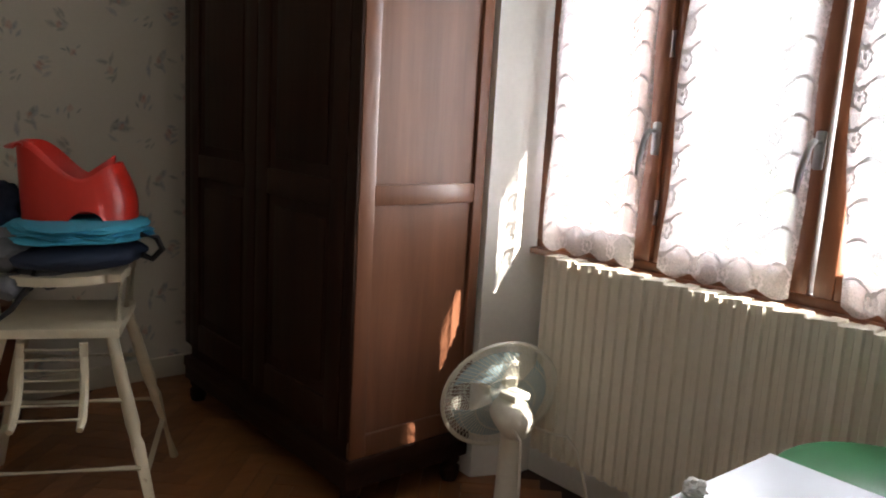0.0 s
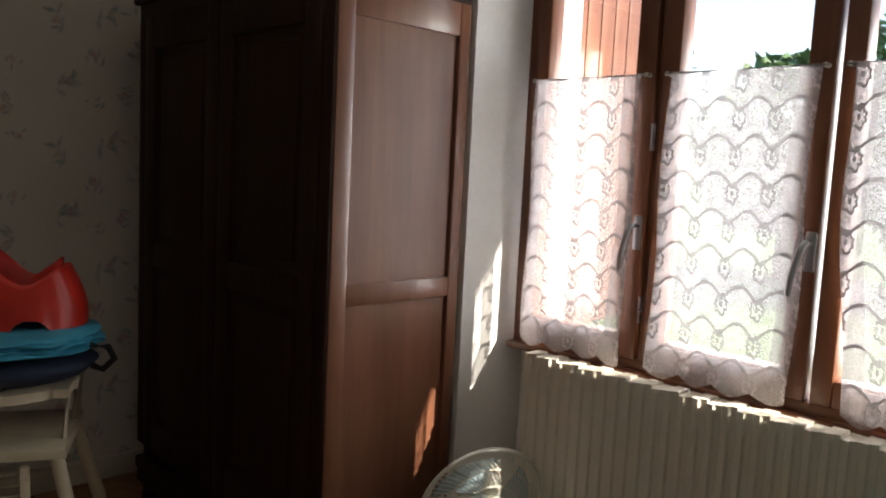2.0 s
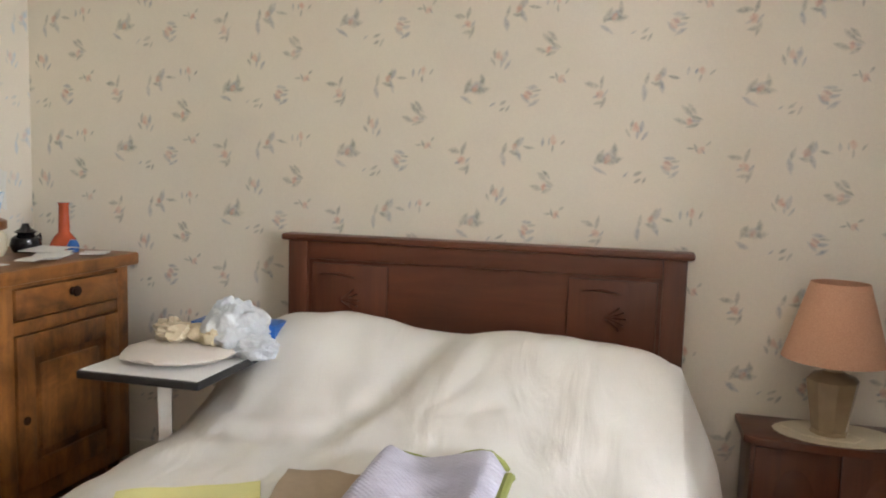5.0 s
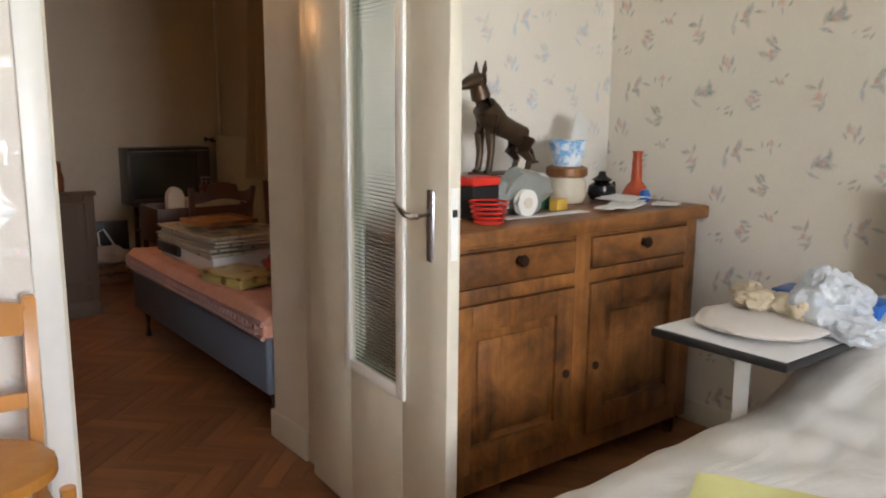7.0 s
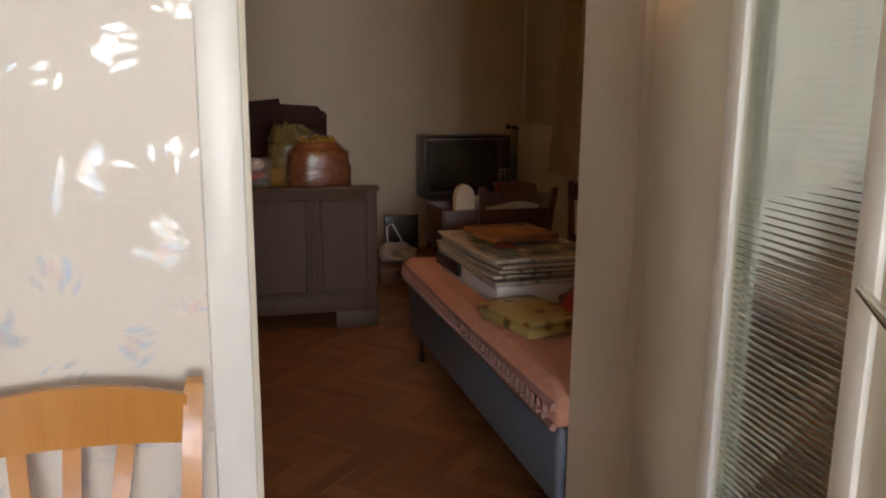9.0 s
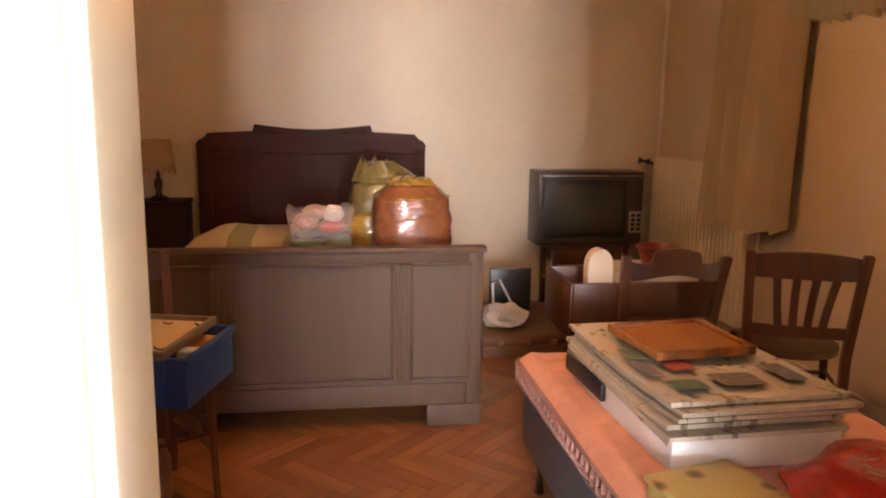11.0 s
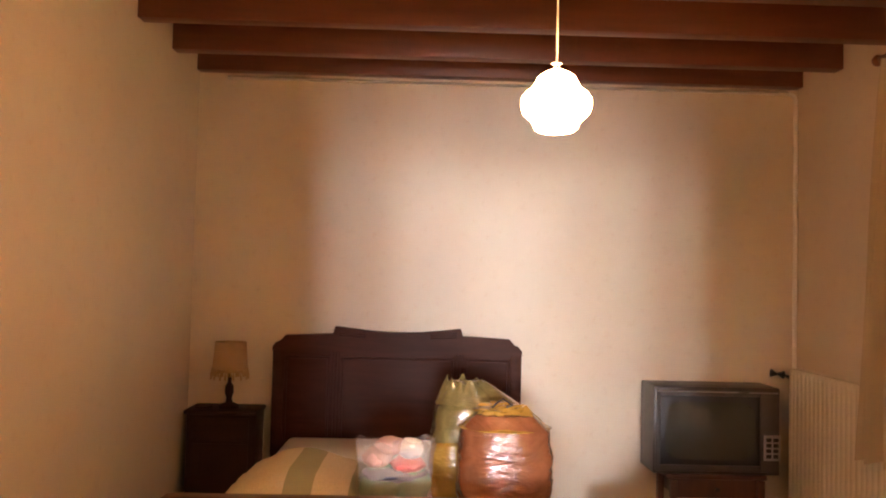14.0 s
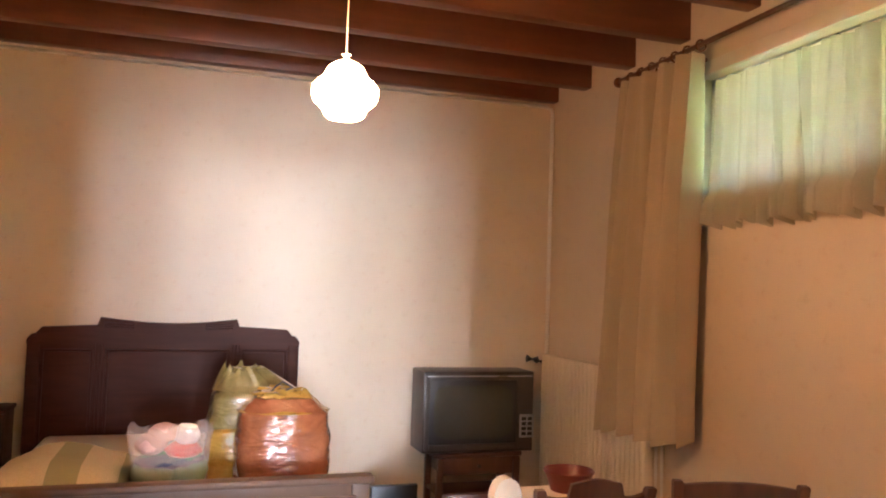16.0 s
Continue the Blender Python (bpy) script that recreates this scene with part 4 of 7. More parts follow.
def spun(bm, prof, seg=32):
    rings = [[bm.verts.new(on_axis(r, 2 * math.pi * k / seg, d)) for k in range(seg)] for r, d in prof]
    for p, q in zip(rings, rings[1:]):
        for k in range(seg):
            bm.faces.new((p[k], p[(k + 1) % seg], q[(k + 1) % seg], q[k]))
    bm.faces.new(rings[0][::-1])
    bm.faces.new(rings[-1])


b = bms()
spun(b, [(0.012, -0.085), (0.040, -0.075), (0.056, -0.05), (0.062, 0.0), (0.060, 0.04), (0.045, 0.06)])
motor = part("motor_housing", b, M_FANW, fan)
b = bms()
box(b, -0.035, -0.04, 0.455, 0.035, 0.03, 0.478, 0.006)
part("carry_grip", b, M_FANW, motor)
GR = 0.195
for half, ds in (("rear_grille", ((0.055, 0.05), (0.10, 0.058), (0.15, 0.072), (GR, 0.105))), ("front_grille", ((0.05, 0.178), (0.10, 0.172), (0.15, 0.155), (GR, 0.107)))):
    b = bms()
    for k in range(72):
        a = 2 * math.pi * k / 72
        tube(b, [on_axis(r, a + 0.20 * i, d) for i, (r, d) in enumerate(ds)], 0.0013, 4, cap=False)
    for r, d in ds[1:3]:
        tube(b, [on_axis(r, 2 * math.pi * k / 40, d) for k in range(41)], 0.0016, 4, cap=False)
    part(half, b, M_FANW, fan)
b = bms()
tube(b, [on_axis(GR, 2 * math.pi * k / 48, 0.106) for k in range(49)], 0.007, 8, cap=False)
part("rim", b, M_FANW, fan)
b = bms()
spun(b, [(0.02, 0.165), (0.048, 0.176), (0.048, 0.180), (0.02, 0.184)])
part("badge", b, M_FANW, fan)
M_BLADE = plain("clear_blue_blade", (0.42, 0.55, 0.60), 0.25, vary=0.05)
b = bms()
spun(b, [(0.026, 0.085), (0.030, 0.10), (0.026, 0.135)], 16)
hub = part("hub", b, M_BLADE, fan)
for k in range(3):
    b = bms()
    a0 = 2 * math.pi * k / 3
    grid(b, 8, 6, lambda u, v, a0=a0: on_axis(0.03 + 0.135 * u, a0 + (v - 0.5) * (0.6 + 1.0 * u), 0.112 + 0.022 * (v - 0.5) * (1 - 0.3 * u)), 0.002)
    part("blade", b, M_BLADE, hub, "pale blue fan blade")
b = bms()
tube(b, [on_axis(0.03, 1, -0.07), (0.10, -0.02, 0.34), (0.16, -0.05, 0.315), (0.19, -0.07, 0.31), (0.215, -0.10, 0.26), (0.22, -0.14, 0.14), (0.20, -0.20, 0.008), (0.05, -0.30, 0.006)], 0.0045, 6)
part("cable", b, M_FANW, fan)

b = bms()
tube(b, [on_axis(0.045, 2.6, -0.05), (-0.05, -0.09, 0.36), (-0.075, -0.12, 0.24), (-0.09, -0.13, 0.12), (-0.11, -0.14, 0.006), (-0.16, -0.10, 0.006)], 0.004, 6)
part("cable", b, M_FANW, fan)

# ---- table with pale top, green stool behind it ----
tb = thing("table", "low table with a worn pale blue laminate top", "table", (0.0, 0.0, 0))
M_PALE = plain("worn_pale_laminate", (0.55, 0.58, 0.64), 0.35, vary=0.1, grain=14)
b = bms()
slab(b, [(1.352, 0.575), (0.60, 0.60), (0.57, -0.45), (1.33, -0.48)], 0.722, 0.745, 0.004)
part("tabletop", b, M_PALE, tb)
for x, y in ((0.66, 0.53), (1.29, 0.51), (0.63, -0.38), (1.27, -0.40)):
    b = bms()
    box(b, x - 0.02, y - 0.02, 0, x + 0.02, y + 0.02, 0.722, 0.004)
    part("leg", b, M_WHITE, tb)
b = bms()
blob(b, 0, 0, 0.010, 0.020, 0.018, 0.015, 0.4, 6, 4, 33.0, 0.0)
solo("tissue", b, plain("white_tissue", (0.72, 0.70, 0.66), 0.95, vary=0.05, bump=0.2), "crumpled white paper tissue on the table edge", "tissue", (1.085, 0.565, 0.7455))
st = thing("stool", "round green plastic garden stool", "stool", (1.60, 0.44, 0))
M_GREEN = plain("green_plastic", (0.012, 0.16, 0.05), 0.4, vary=0.08)
b = bms()
lathe(b, [(0, 0.625), (0.205, 0.625), (0.218, 0.635), (0.218, 0.655), (0.205, 0.665), (0, 0.668)], 0, 0, 0, 40)
part("seat", b, M_GREEN, st)
for k in range(4):
    a = radians(45 + 90 * k)
    b = bms()
    tube(b, [(0.20 * math.cos(a), 0.20 * math.sin(a), 0), (0.15 * math.cos(a), 0.15 * math.sin(a), 0.626)], [0.018, 0.024], 10)
    part("leg", b, M_GREEN, st)

# ---- sideboard ----
sb = thing("sideboard", "old honey-oak sideboard with two drawers and two panelled doors", "sideboard", (-3.008, 2.01, 0))
SD, SWd = 0.585, 1.365
b = bms()
box(b, 0.0, 0.0, 0.08, SD - 0.02, SWd, 0.93, 0.004)
part("carcass", b, M_OAK, sb)
b = bms()
box(b, 0.0, -0.03, 0.93, SD + 0.035, SWd + 0.035, 0.985, 0.012)
part("top", b, M_OAK_H, sb, "dark worn sideboard top")
b = bms()
for y0, y1 in ((0, 0.07), (SWd / 2 - 0.04, SWd / 2 + 0.04), (SWd - 0.07, SWd)):
    box(b, SD - 0.02, y0, 0.08, SD, y1, 0.93, 0.004)
for z0, z1 in ((0.08, 0.15), (0.74, 0.79), (0.912, 0.93)):
    box(b, SD - 0.02, 0.07, z0, SD - 0.002, SWd - 0.07, z1, 0.004)
part("face_frame", b, M_OAK, sb)
for k in range(2):
    y0, y1 = (0.075, SWd / 2 - 0.045) if k == 0 else (SWd / 2 + 0.045, SWd - 0.075)
    b = bms()
    box(b, SD - 0.02, y0, 0.795, SD + 0.010, y1, 0.908, 0.008)
    dr = part("drawer", b, M_OAK_H, sb)
    b = bms()
    lathe(b, [(0, 0), (0.016, 0), (0.012, 0.010), (0.022, 0.022), (0.018, 0.030), (0, 0.032)], 0, 0, 0, 14)
    for v in b.verts:
        v.co = Vector((SD + 0.010 + v.co.z, (y0 + y1) / 2 + v.co.x, 0.868 + v.co.y))
    part("knob", b, M_WALNUT_SHADED, dr, "dark turned knob")
    b = bms()
    box(b, SD - 0.02, y0, 0.155, SD + 0.008, y0 + 0.085, 0.735, 0.004)
    box(b, SD - 0.02, y1 - 0.085, 0.155, SD + 0.008, y1, 0.735, 0.004)
    box(b, SD - 0.02, y0 + 0.085, 0.155, SD + 0.008, y1 - 0.085, 0.25, 0.004)
    box(b, SD - 0.02, y0 + 0.085, 0.645, SD + 0.008, y1 - 0.085, 0.735, 0.004)
    dd = part("door", b, M_OAK, sb)
    b = bms()
    box(b, SD - 0.024, y0 + 0.08, 0.245, SD - 0.008, y1 - 0.08, 0.65)
    box(b, SD - 0.016, y0 + 0.115, 0.28, SD + 0.003, y1 - 0.115, 0.615, 0.010)
    part("panel", b, M_OAK, dd)
    b = bms()
    yk = y1 - 0.035 if k == 0 else y0 + 0.035
    tube(b, [(SD + 0.008, yk, 0.42), (SD + 0.014, yk, 0.42)], 0.016, 12)
    part("escutcheon", b, M_WALNUT_SHADED, dd, "dark key escutcheon")
for x, y in ((0.03, 0.03), (SD - 0.05, 0.03), (0.03, SWd - 0.05), (SD - 0.05, SWd - 0.05)):
    b = bms()
    tube(b, [(x, y, 0), (x, y, 0.085)], [0.026, 0.034], 10)
    part("foot", b, M_OAK, sb)

# ---- door leaf with reeded glass, standing open ----
door = thing("door_1", "cream door with a tall reeded glass pane, standing open", "door", (-2.995, 1.934, 0.012), -4.4, kind="structure")
DWd, DT = 0.885, 0.038
b = bms()
for a in ((0, 0.315), (0.65, DWd)):
    box(b, a[0], -DT, 0, a[1], 0, 2.03, 0.003)
box(b, 0.315, -DT, 0, 0.65, 0, 0.53, 0.002)
box(b, 0.315, -DT, 1.86, 0.65, 0, 2.03, 0.002)
part("leaf", b, M_CREAM, door)
b = bms()
for y0, y1 in ((-DT - 0.012, -DT + 0.001), (-0.001, 0.012)):
    for a in ((0.292, 0.507, 0.335, 1.885), (0.63, 0.507, 0.673, 1.885), (0.335, 0.507, 0.63, 0.545), (0.335, 1.85, 0.63, 1.885)):
        box(b, a[0], y0, a[1], a[2], y1, a[3], 0.004)
part("glazing_bead", b, M_WHITEPAINT, door)
RG = Mat("reeded_glass")
rz = RG.n("ShaderNodeSeparateXYZ")
RG.link(RG.coords(), rz.inputs[0])
ridge = RG.math("SINE", RG.math("MULTIPLY", rz.outputs["Z"], 2 * math.pi / 0.0125))
RG.set((0.80, 0.86, 0.82), 0.04, trans=1.0)
RG.b.inputs["IOR"].default_value = 1.28
RG.bump(ridge, 0.55, 0.003)
b = bms()
box(b, 0.31, -DT / 2 - 0.003, 0.525, 0.655, -DT / 2 + 0.003, 1.865)
pane = part("pane", b, RG.m, door, "horizontally reeded translucent glass")
pane.visible_shadow = False
for sgn in (-1, 1):
    yy = -DT if sgn < 0 else 0
    b = bms()
    box(b, 0.789, min(yy, yy + sgn * 0.008), 0.945, 0.823, max(yy, yy + sgn * 0.008), 1.140, 0.004)
    plate = part("handle_plate", b, M_STEEL, door, "long steel handle plate")
    b = bms()
    tube(b, [(0.806, yy, 1.075), (0.806, yy + sgn * 0.045, 1.072), (0.79, yy + sgn * 0.054, 1.070), (0.75, yy + sgn * 0.052, 1.072), (0.69, yy + sgn * 0.048, 1.10)], [0.010, 0.009, 0.010, 0.009, 0.006], 10)
    part("lever", b, M_CHROME, plate, "bright metal lever")
b = bms()
box(b, DWd - 0.0005, -0.030, 0.96, DWd + 0.0015, -0.008, 1.15)
lock = part("lock_plate", b, M_WHITEPAINT, door)
b = bms()
box(b, DWd, -0.026, 1.075, DWd + 0.006, -0.012, 1.095, 0.002)
part("latch", b, M_BLACK, lock)


# ---- chairs ----
def strip(bm, pts, hw, hd):
    """A squared upright through points, half as wide as hw in x and hd in y, with its top eased."""
    rings = []
    for i, (x, y, z) in enumerate(pts):
        k = 0.8 if i == len(pts) - 1 else 1.0
        rings.append([bm.verts.new((x + sx * hw * k, y + sy * hd * k, z)) for sx, sy in ((-1, -1), (1, -1), (1, 1), (-1, 1))])
    for p, q in zip(rings, rings[1:]):
        for k in range(4):
            bm.faces.new((p[k], p[(k + 1) % 4], q[(k + 1) % 4], q[k]))
    bm.faces.new(rings[0][::-1])
    bm.faces.new(rings[-1])
    return bm


def slat_chair(name, label, at, turn, mat, slats, h=0.86, w=0.40, crest=0.0, shaped=False, group=""):
    """A cafe chair: curved crest rail, upright slats, saddle seat. Faces its own -y."""
    ch = thing(name, label, "chair", at, turn, group)
    for sx in (-1, 1):
        b = bms()
        x = sx * (w / 2)
        strip(b, [(x * 0.90, 0.03, 0), (x * 0.92, 0.01, 0.22), (x * 0.93, 0.0, 0.45), (x * 0.965, 0.018, 0.58), (x * 1.0, 0.045, 0.72), (x * 1.04, 0.080, h - 0.008), (x * 1.042, 0.081, h)], 0.017, 0.019)
        part("back_post", b, mat, ch)
        b = bms()
        tube(b, [(x * 1.0, -0.36, 0), (x * 0.95, -0.345, 0.44)], [0.013, 0.019], 8)
        part("leg", b, mat, ch)
    b = bms()
    grid(b, 34, 3, lambda u, v: (w * 1.0 * (u - 0.5), 0.064 + 0.028 * (1 - (2 * u - 1) ** 2) + 0.006 * v, h - 0.105 + 0.085 * v + ((crest + 0.022) * (1 - (2 * u - 1) ** 2) * v if not shaped else v * (0.042 * (abs(u - 0.5) < 0.24) + 0.012 * math.cos(9 * (u - 0.5))) + (1 - v) * 0.030 * math.sin(math.pi * u) ** 2)), 0.018)
    part("crest_rail", b, mat, ch)
    b = bms()
    grid(b, 10, 1, lambda u, v: (w * 0.96 * (u - 0.5), 0.022 + 0.012 * (1 - (2 * u - 1) ** 2), 0.535 + 0.045 * v), 0.016)
    part("lower_rail", b, mat, ch)
    for k in range(slats):
        u = (k + 1) / (slats + 1) - 0.5
        b = bms()
        grid(b, 1, 5, lambda p, v: (w * (0.50 + 0.16 * v) * u * 1.35 + (p - 0.5) * 0.030, 0.030 + 0.052 * v - 0.01 * math.sin(math.pi * v), 0.575 + (h - 0.10 - 0.575) * v), 0.010)
        part("slat", b, mat, ch)
    b = bms()
    out = [(0.195 * math.cos(a) * (1 + 0.02 * math.cos(2 * a)), -0.17 + 0.195 * math.sin(a)) for a in [2 * math.pi * k / 36 for k in range(36)]]
    out = [(x * (1.0 + 0.10 * max(0, -(y + 0.17) / 0.2)), y) for x, y in out]
    slab(b, out, 0.440, 0.468, 0.008)
    part("seat", b, mat, ch)
    for za in (0.22, 0.30):
        for sx in (-1, 1):
            b = bms()
            tube(b, [(sx * w * 0.48, -0.35, za), (sx * w * 0.475, 0.0, za)], 0.010, 8)
            part("stretcher", b, mat, ch)
    b = bms()
    tube(b, [(-w * 0.48, -0.35, 0.28), (w * 0.48, -0.35, 0.28)], 0.010, 8)
    part("stretcher", b, mat, ch)
    return ch


slat_chair("dining_chair", "golden beech slat-back chair standing against the wall", (-2.865, 0.775, 0), 90, M_BEECH, 3, 0.838)

# ---- overbed table ----
ot = thing("overbed_table", "white overbed table with dark edging on a white post", "table", (-1.712, 2.755, 0), 0)
b = bms()
box(b, -0.21, -0.32, 0.712, 0.21, 0.32, 0.738, 0.006)
part("tabletop", b, M_BLACK, ot)
b = bms()
box(b, -0.202, -0.312, 0.7375, 0.202, 0.312, 0.7405)
part("top_panel", b, M_WHITE, ot, "white laminate top")
b = bms()
tube(b, [(0.02, -0.20, 0.04), (0.02, -0.20, 0.70)], 0.024, 16)
part("post", b, M_WHITEPAINT, ot)
b = bms()
box(b, -0.04, -0.25, 0.690, 0.08, 0.05, 0.712, 0.004)
part("bracket", b, M_BLACK, ot)
b = bms()
for y in (-0.26, 0.18):
    box(b, -0.20, y - 0.02, 0.0, 0.12, y + 0.02, 0.04, 0.006)
box(b, -0.01, -0.26, 0.0, 0.05, 0.18, 0.042, 0.006)
part("base", b, M_WHITEPAINT, ot)

# ---- turned post of a dark wooden piece beside the radiator ----
np_ = thing("wooden_post", "dark square wooden post with a turned finial beside the radiator", "post", (1.885, 0.422, 0))
b = bms()
box(b, -0.036, -0.036, 0, 0.036, 0.036, 0.895, 0.006)
part("shaft", b, M_WALNUT_SHADED, np_)
b = bms()
lathe(b, [(0, 0.893), (0.044, 0.895), (0.052, 0.905), (0.050, 0.918), (0.034, 0.926), (0.030, 0.936), (0.040, 0.950), (0.042, 0.968), (0.034, 0.985), (0.020, 0.994), (0.016, 1.004), (0.026, 1.02), (0.024, 1.042), (0.010, 1.058), (0, 1.06)], 0, 0, 0, 28)
part("finial", b, M_WALNUT_SHADED, np_)

# ---- far room: carved double bed ----
b2 = thing("bed", "dull dark wooden double bed with panelled ends", "bed", (-5.875, 1.150, 0))
for end, x0, h, FW, yo in (("footboard", 0.0, 0.82, 0.737, 0.0), ("headboard", -2.11, 1.225, 0.765, -0.028)):
    s = 0.03
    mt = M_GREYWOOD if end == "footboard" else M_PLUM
    b = bms()
    box(b, x0 - s + 0.006, -FW + 0.06, 0.15 if end == "footboard" else 0.3, x0 - 0.008, FW - 0.06, h - 0.08)
    fb = part(end, b, mt, b2)
    fb.location.y = yo
    for ya in (-FW, FW - 0.07):
        b = bms()
        box(b, x0 - s, ya, 0.0 if end == "headboard" else 0.02, x0, ya + 0.07, h - 0.02 if end == "footboard" else h - 0.07, 0.012)
        part("post", b, mt, fb)
    for za, zb in ((h - 0.09, h - 0.02), (0.10, 0.20)):
        if za > 0.5 or end == "footboard":
            b = bms()
            box(b, x0 - s, -FW + 0.07, za + (0.02 if end == "footboard" and za > 0.5 else 0), x0, FW - 0.07, zb, 0.004)
            part("rail", b, mt, fb)
    for y0, y1 in ((-0.688, -0.416), (-0.345, 0.345), (0.416, 0.688)):
        z0, z1 = (0.215, h - 0.068) if end == "footboard" else (0.45, h - 0.13)
        b = bms()
        for a in ((y0, y0 + 0.014, z0, z1), (y1 - 0.014, y1, z0, z1), (y0, y1, z1 - 0.014, z1), (y0, y1, z0, z0 + 0.014)):
            box(b, x0 - 0.012, a[0], a[2], x0 + 0.006, a[1], a[3], 0.006)
        part("panel_moulding", b, mt, fb)
    for y in (-0.38, 0.38):
        for k in (-1, 0, 1):
            b = bms()
            box(b, x0 - 0.020, y + k * 0.019 - 0.007, 0.215, x0 - 0.003, y + k * 0.019 + 0.007, h - 0.075, 0.004)
            part("reed", b, mt, fb)
    b = bms()
    if end == "footboard":
        box(b, x0 - 0.055, -FW - 0.012, h - 0.028, x0 + 0.014, FW + 0.012, h, 0.008)
    else:
        n = 24
        prof = [(-FW, h - 0.075), (-FW + 0.022, h - 0.045), (-FW + 0.045, h - 0.040), (-FW + 0.075, h - 0.004), (-0.40, h + 0.01), (-0.385, h + 0.055)] + [(-0.36 + 0.72 * k / n, h + 0.052 - 0.028 * math.sin(math.pi * k / n)) for k in range(n + 1)] + [(0.385, h + 0.055), (0.40, h + 0.01), (FW - 0.075, h - 0.004), (FW - 0.045, h - 0.040), (FW - 0.022, h - 0.045), (FW, h - 0.075), (FW, h - 0.10), (-FW, h - 0.10)]
        lo, hi = [b.verts.new((x0 - 0.055, y, z)) for y, z in prof], [b.verts.new((x0 + 0.010, y, z)) for y, z in prof]
        b.faces.new(lo)
        b.faces.new(hi[::-1])
        for k in range(len(prof)):
            b.faces.new((lo[k], hi[k], hi[(k + 1) % len(prof)], lo[(k + 1) % len(prof)]))
    part("top_moulding", b, mt, fb)
    if end == "headboard":
        for k in range(3):
            b = bms()
            tube(b, [(x0 + 0.012, 0.20, h + 0.022 - 0.014 * k), (x0 + 0.012, 0.36, h + 0.028 - 0.014 * k)], 0.004, 6)
            part("carved_line", b, mt, fb)
            b = bms()
            tube(b, [(x0 + 0.012, -0.20, h + 0.022 - 0.014 * k), (x0 + 0.012, -0.36, h + 0.028 - 0.014 * k)], 0.004, 6)
            part("carved_line", b, mt, fb)
for sy in (-1, 1):
    b = bms()
    box(b, -2.08, sy * 0.70 - 0.014, 0.22, -0.03, sy * 0.70 + 0.014, 0.42, 0.004)
    part("side_rail", b, M_WALNUT_SHADED, b2)
for sy in (-1, 1):
    b = bms()
    box(b, -0.045, min(sy * 0.49, sy * 0.737), 0.0, 0.010, max(sy * 0.49, sy * 0.737), 0.105, 0.012)
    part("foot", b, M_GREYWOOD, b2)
b = bms()
box(b, -2.06, -0.68, 0.30, -0.04, 0.68, 0.62, 0.05, 3)
part("mattress", b, M_WHITE, b2)
BK = Mat("cream_green_blanket")
bkv = BK.coords()
bks = BK.n("ShaderNodeSeparateXYZ")
BK.link(bkv, bks.inputs[0])
stripe = BK.math("LESS_THAN", BK.math("ABSOLUTE", BK.math("SUBTRACT", bks.outputs["Y"], 0.80)), 0.055)
stripe2 = BK.math("LESS_THAN", BK.math("ABSOLUTE", BK.math("SUBTRACT", bks.outputs["Y"], 1.03)), 0.035)
BK.set(BK.mix(BK.math("MAXIMUM", stripe, stripe2), BK.ramp(BK.noise(bkv, 160, 2), [(0.3, (0.50, 0.42, 0.28)), (0.7, (0.62, 0.54, 0.38))]), (0.30, 0.29, 0.17)), 0.95)
BK.bump(BK.noise(bkv, 160, 2), 0.4, 0.003)
fbk = thing("folded_blanket", "folded cream blanket with green stripes on the bed", "blanket")
for k, (y0, y1, z0, h) in enumerate(((0.43, 1.08, 0.622, 0.06), (0.50, 1.06, 0.672, 0.075))):
    b = bms()
    grid(b, 30, 24, lambda u, v: (-6.95 + 0.72 * u, y0 + (y1 - y0) * v, z0 + h * (1 - abs(2 * v - 1) ** 5) ** 0.5 * (1 - abs(2 * u - 1) ** 6) + (0.05 * math.exp(-((v - 0.45) / 0.25) ** 2) if k else 0) + 0.012 * noise.noise(Vector((u * 5, v * 5, k)))))
    part("fold", b, BK.m, fbk, "", 80)

# clear sack and orange sack on the bed
CP = Mat("clear_plastic_sack")
c_mix, c_tr = CP.n("ShaderNodeMixShader"), CP.n("ShaderNodeBsdfTransparent")
CP.set((0.75, 0.70, 0.66), 0.12, spec=0.9)
crk = CP.noise(CP.coords(), 30, 4, 0.6, 1.0)
CP.bump(crk, 0.8, 0.02)
c_mix.inputs[0].default_value = 0.30
CP.link(c_tr.outputs[0], c_mix.inputs[1])
CP.link(CP.b.outputs[0], c_mix.inputs[2])
CP.link(c_mix.outputs[0], CP.out.inputs[0])
M_CLEAR = CP.m


def gloss_sack(name, lo, hi):
    a = Mat(name)
    v = a.coords()
    nz = a.noise(v, 9, 4, 0.6, 0.8)
    a.set(a.ramp(nz, [(0.3, lo), (0.7, hi)]), 0.16, 0.0, 0.7, coat=0.6)
    a.bump(a.noise(a.mapped(v, (7, 7, 22)), 1.0, 4, 0.6, 1.2), 0.7, 0.02)
    return a.m


M_ORANGE = gloss_sack("orange_bag_plastic", (0.17, 0.058, 0.026), (0.28, 0.105, 0.045))
M_YELLOW = gloss_sack("yellow_bag_plastic", (0.30, 0.17, 0.030), (0.40, 0.25, 0.05))
M_OLIVE = gloss_sack("olive_bag_plastic", (0.15, 0.125, 0.045), (0.23, 0.195, 0.075))


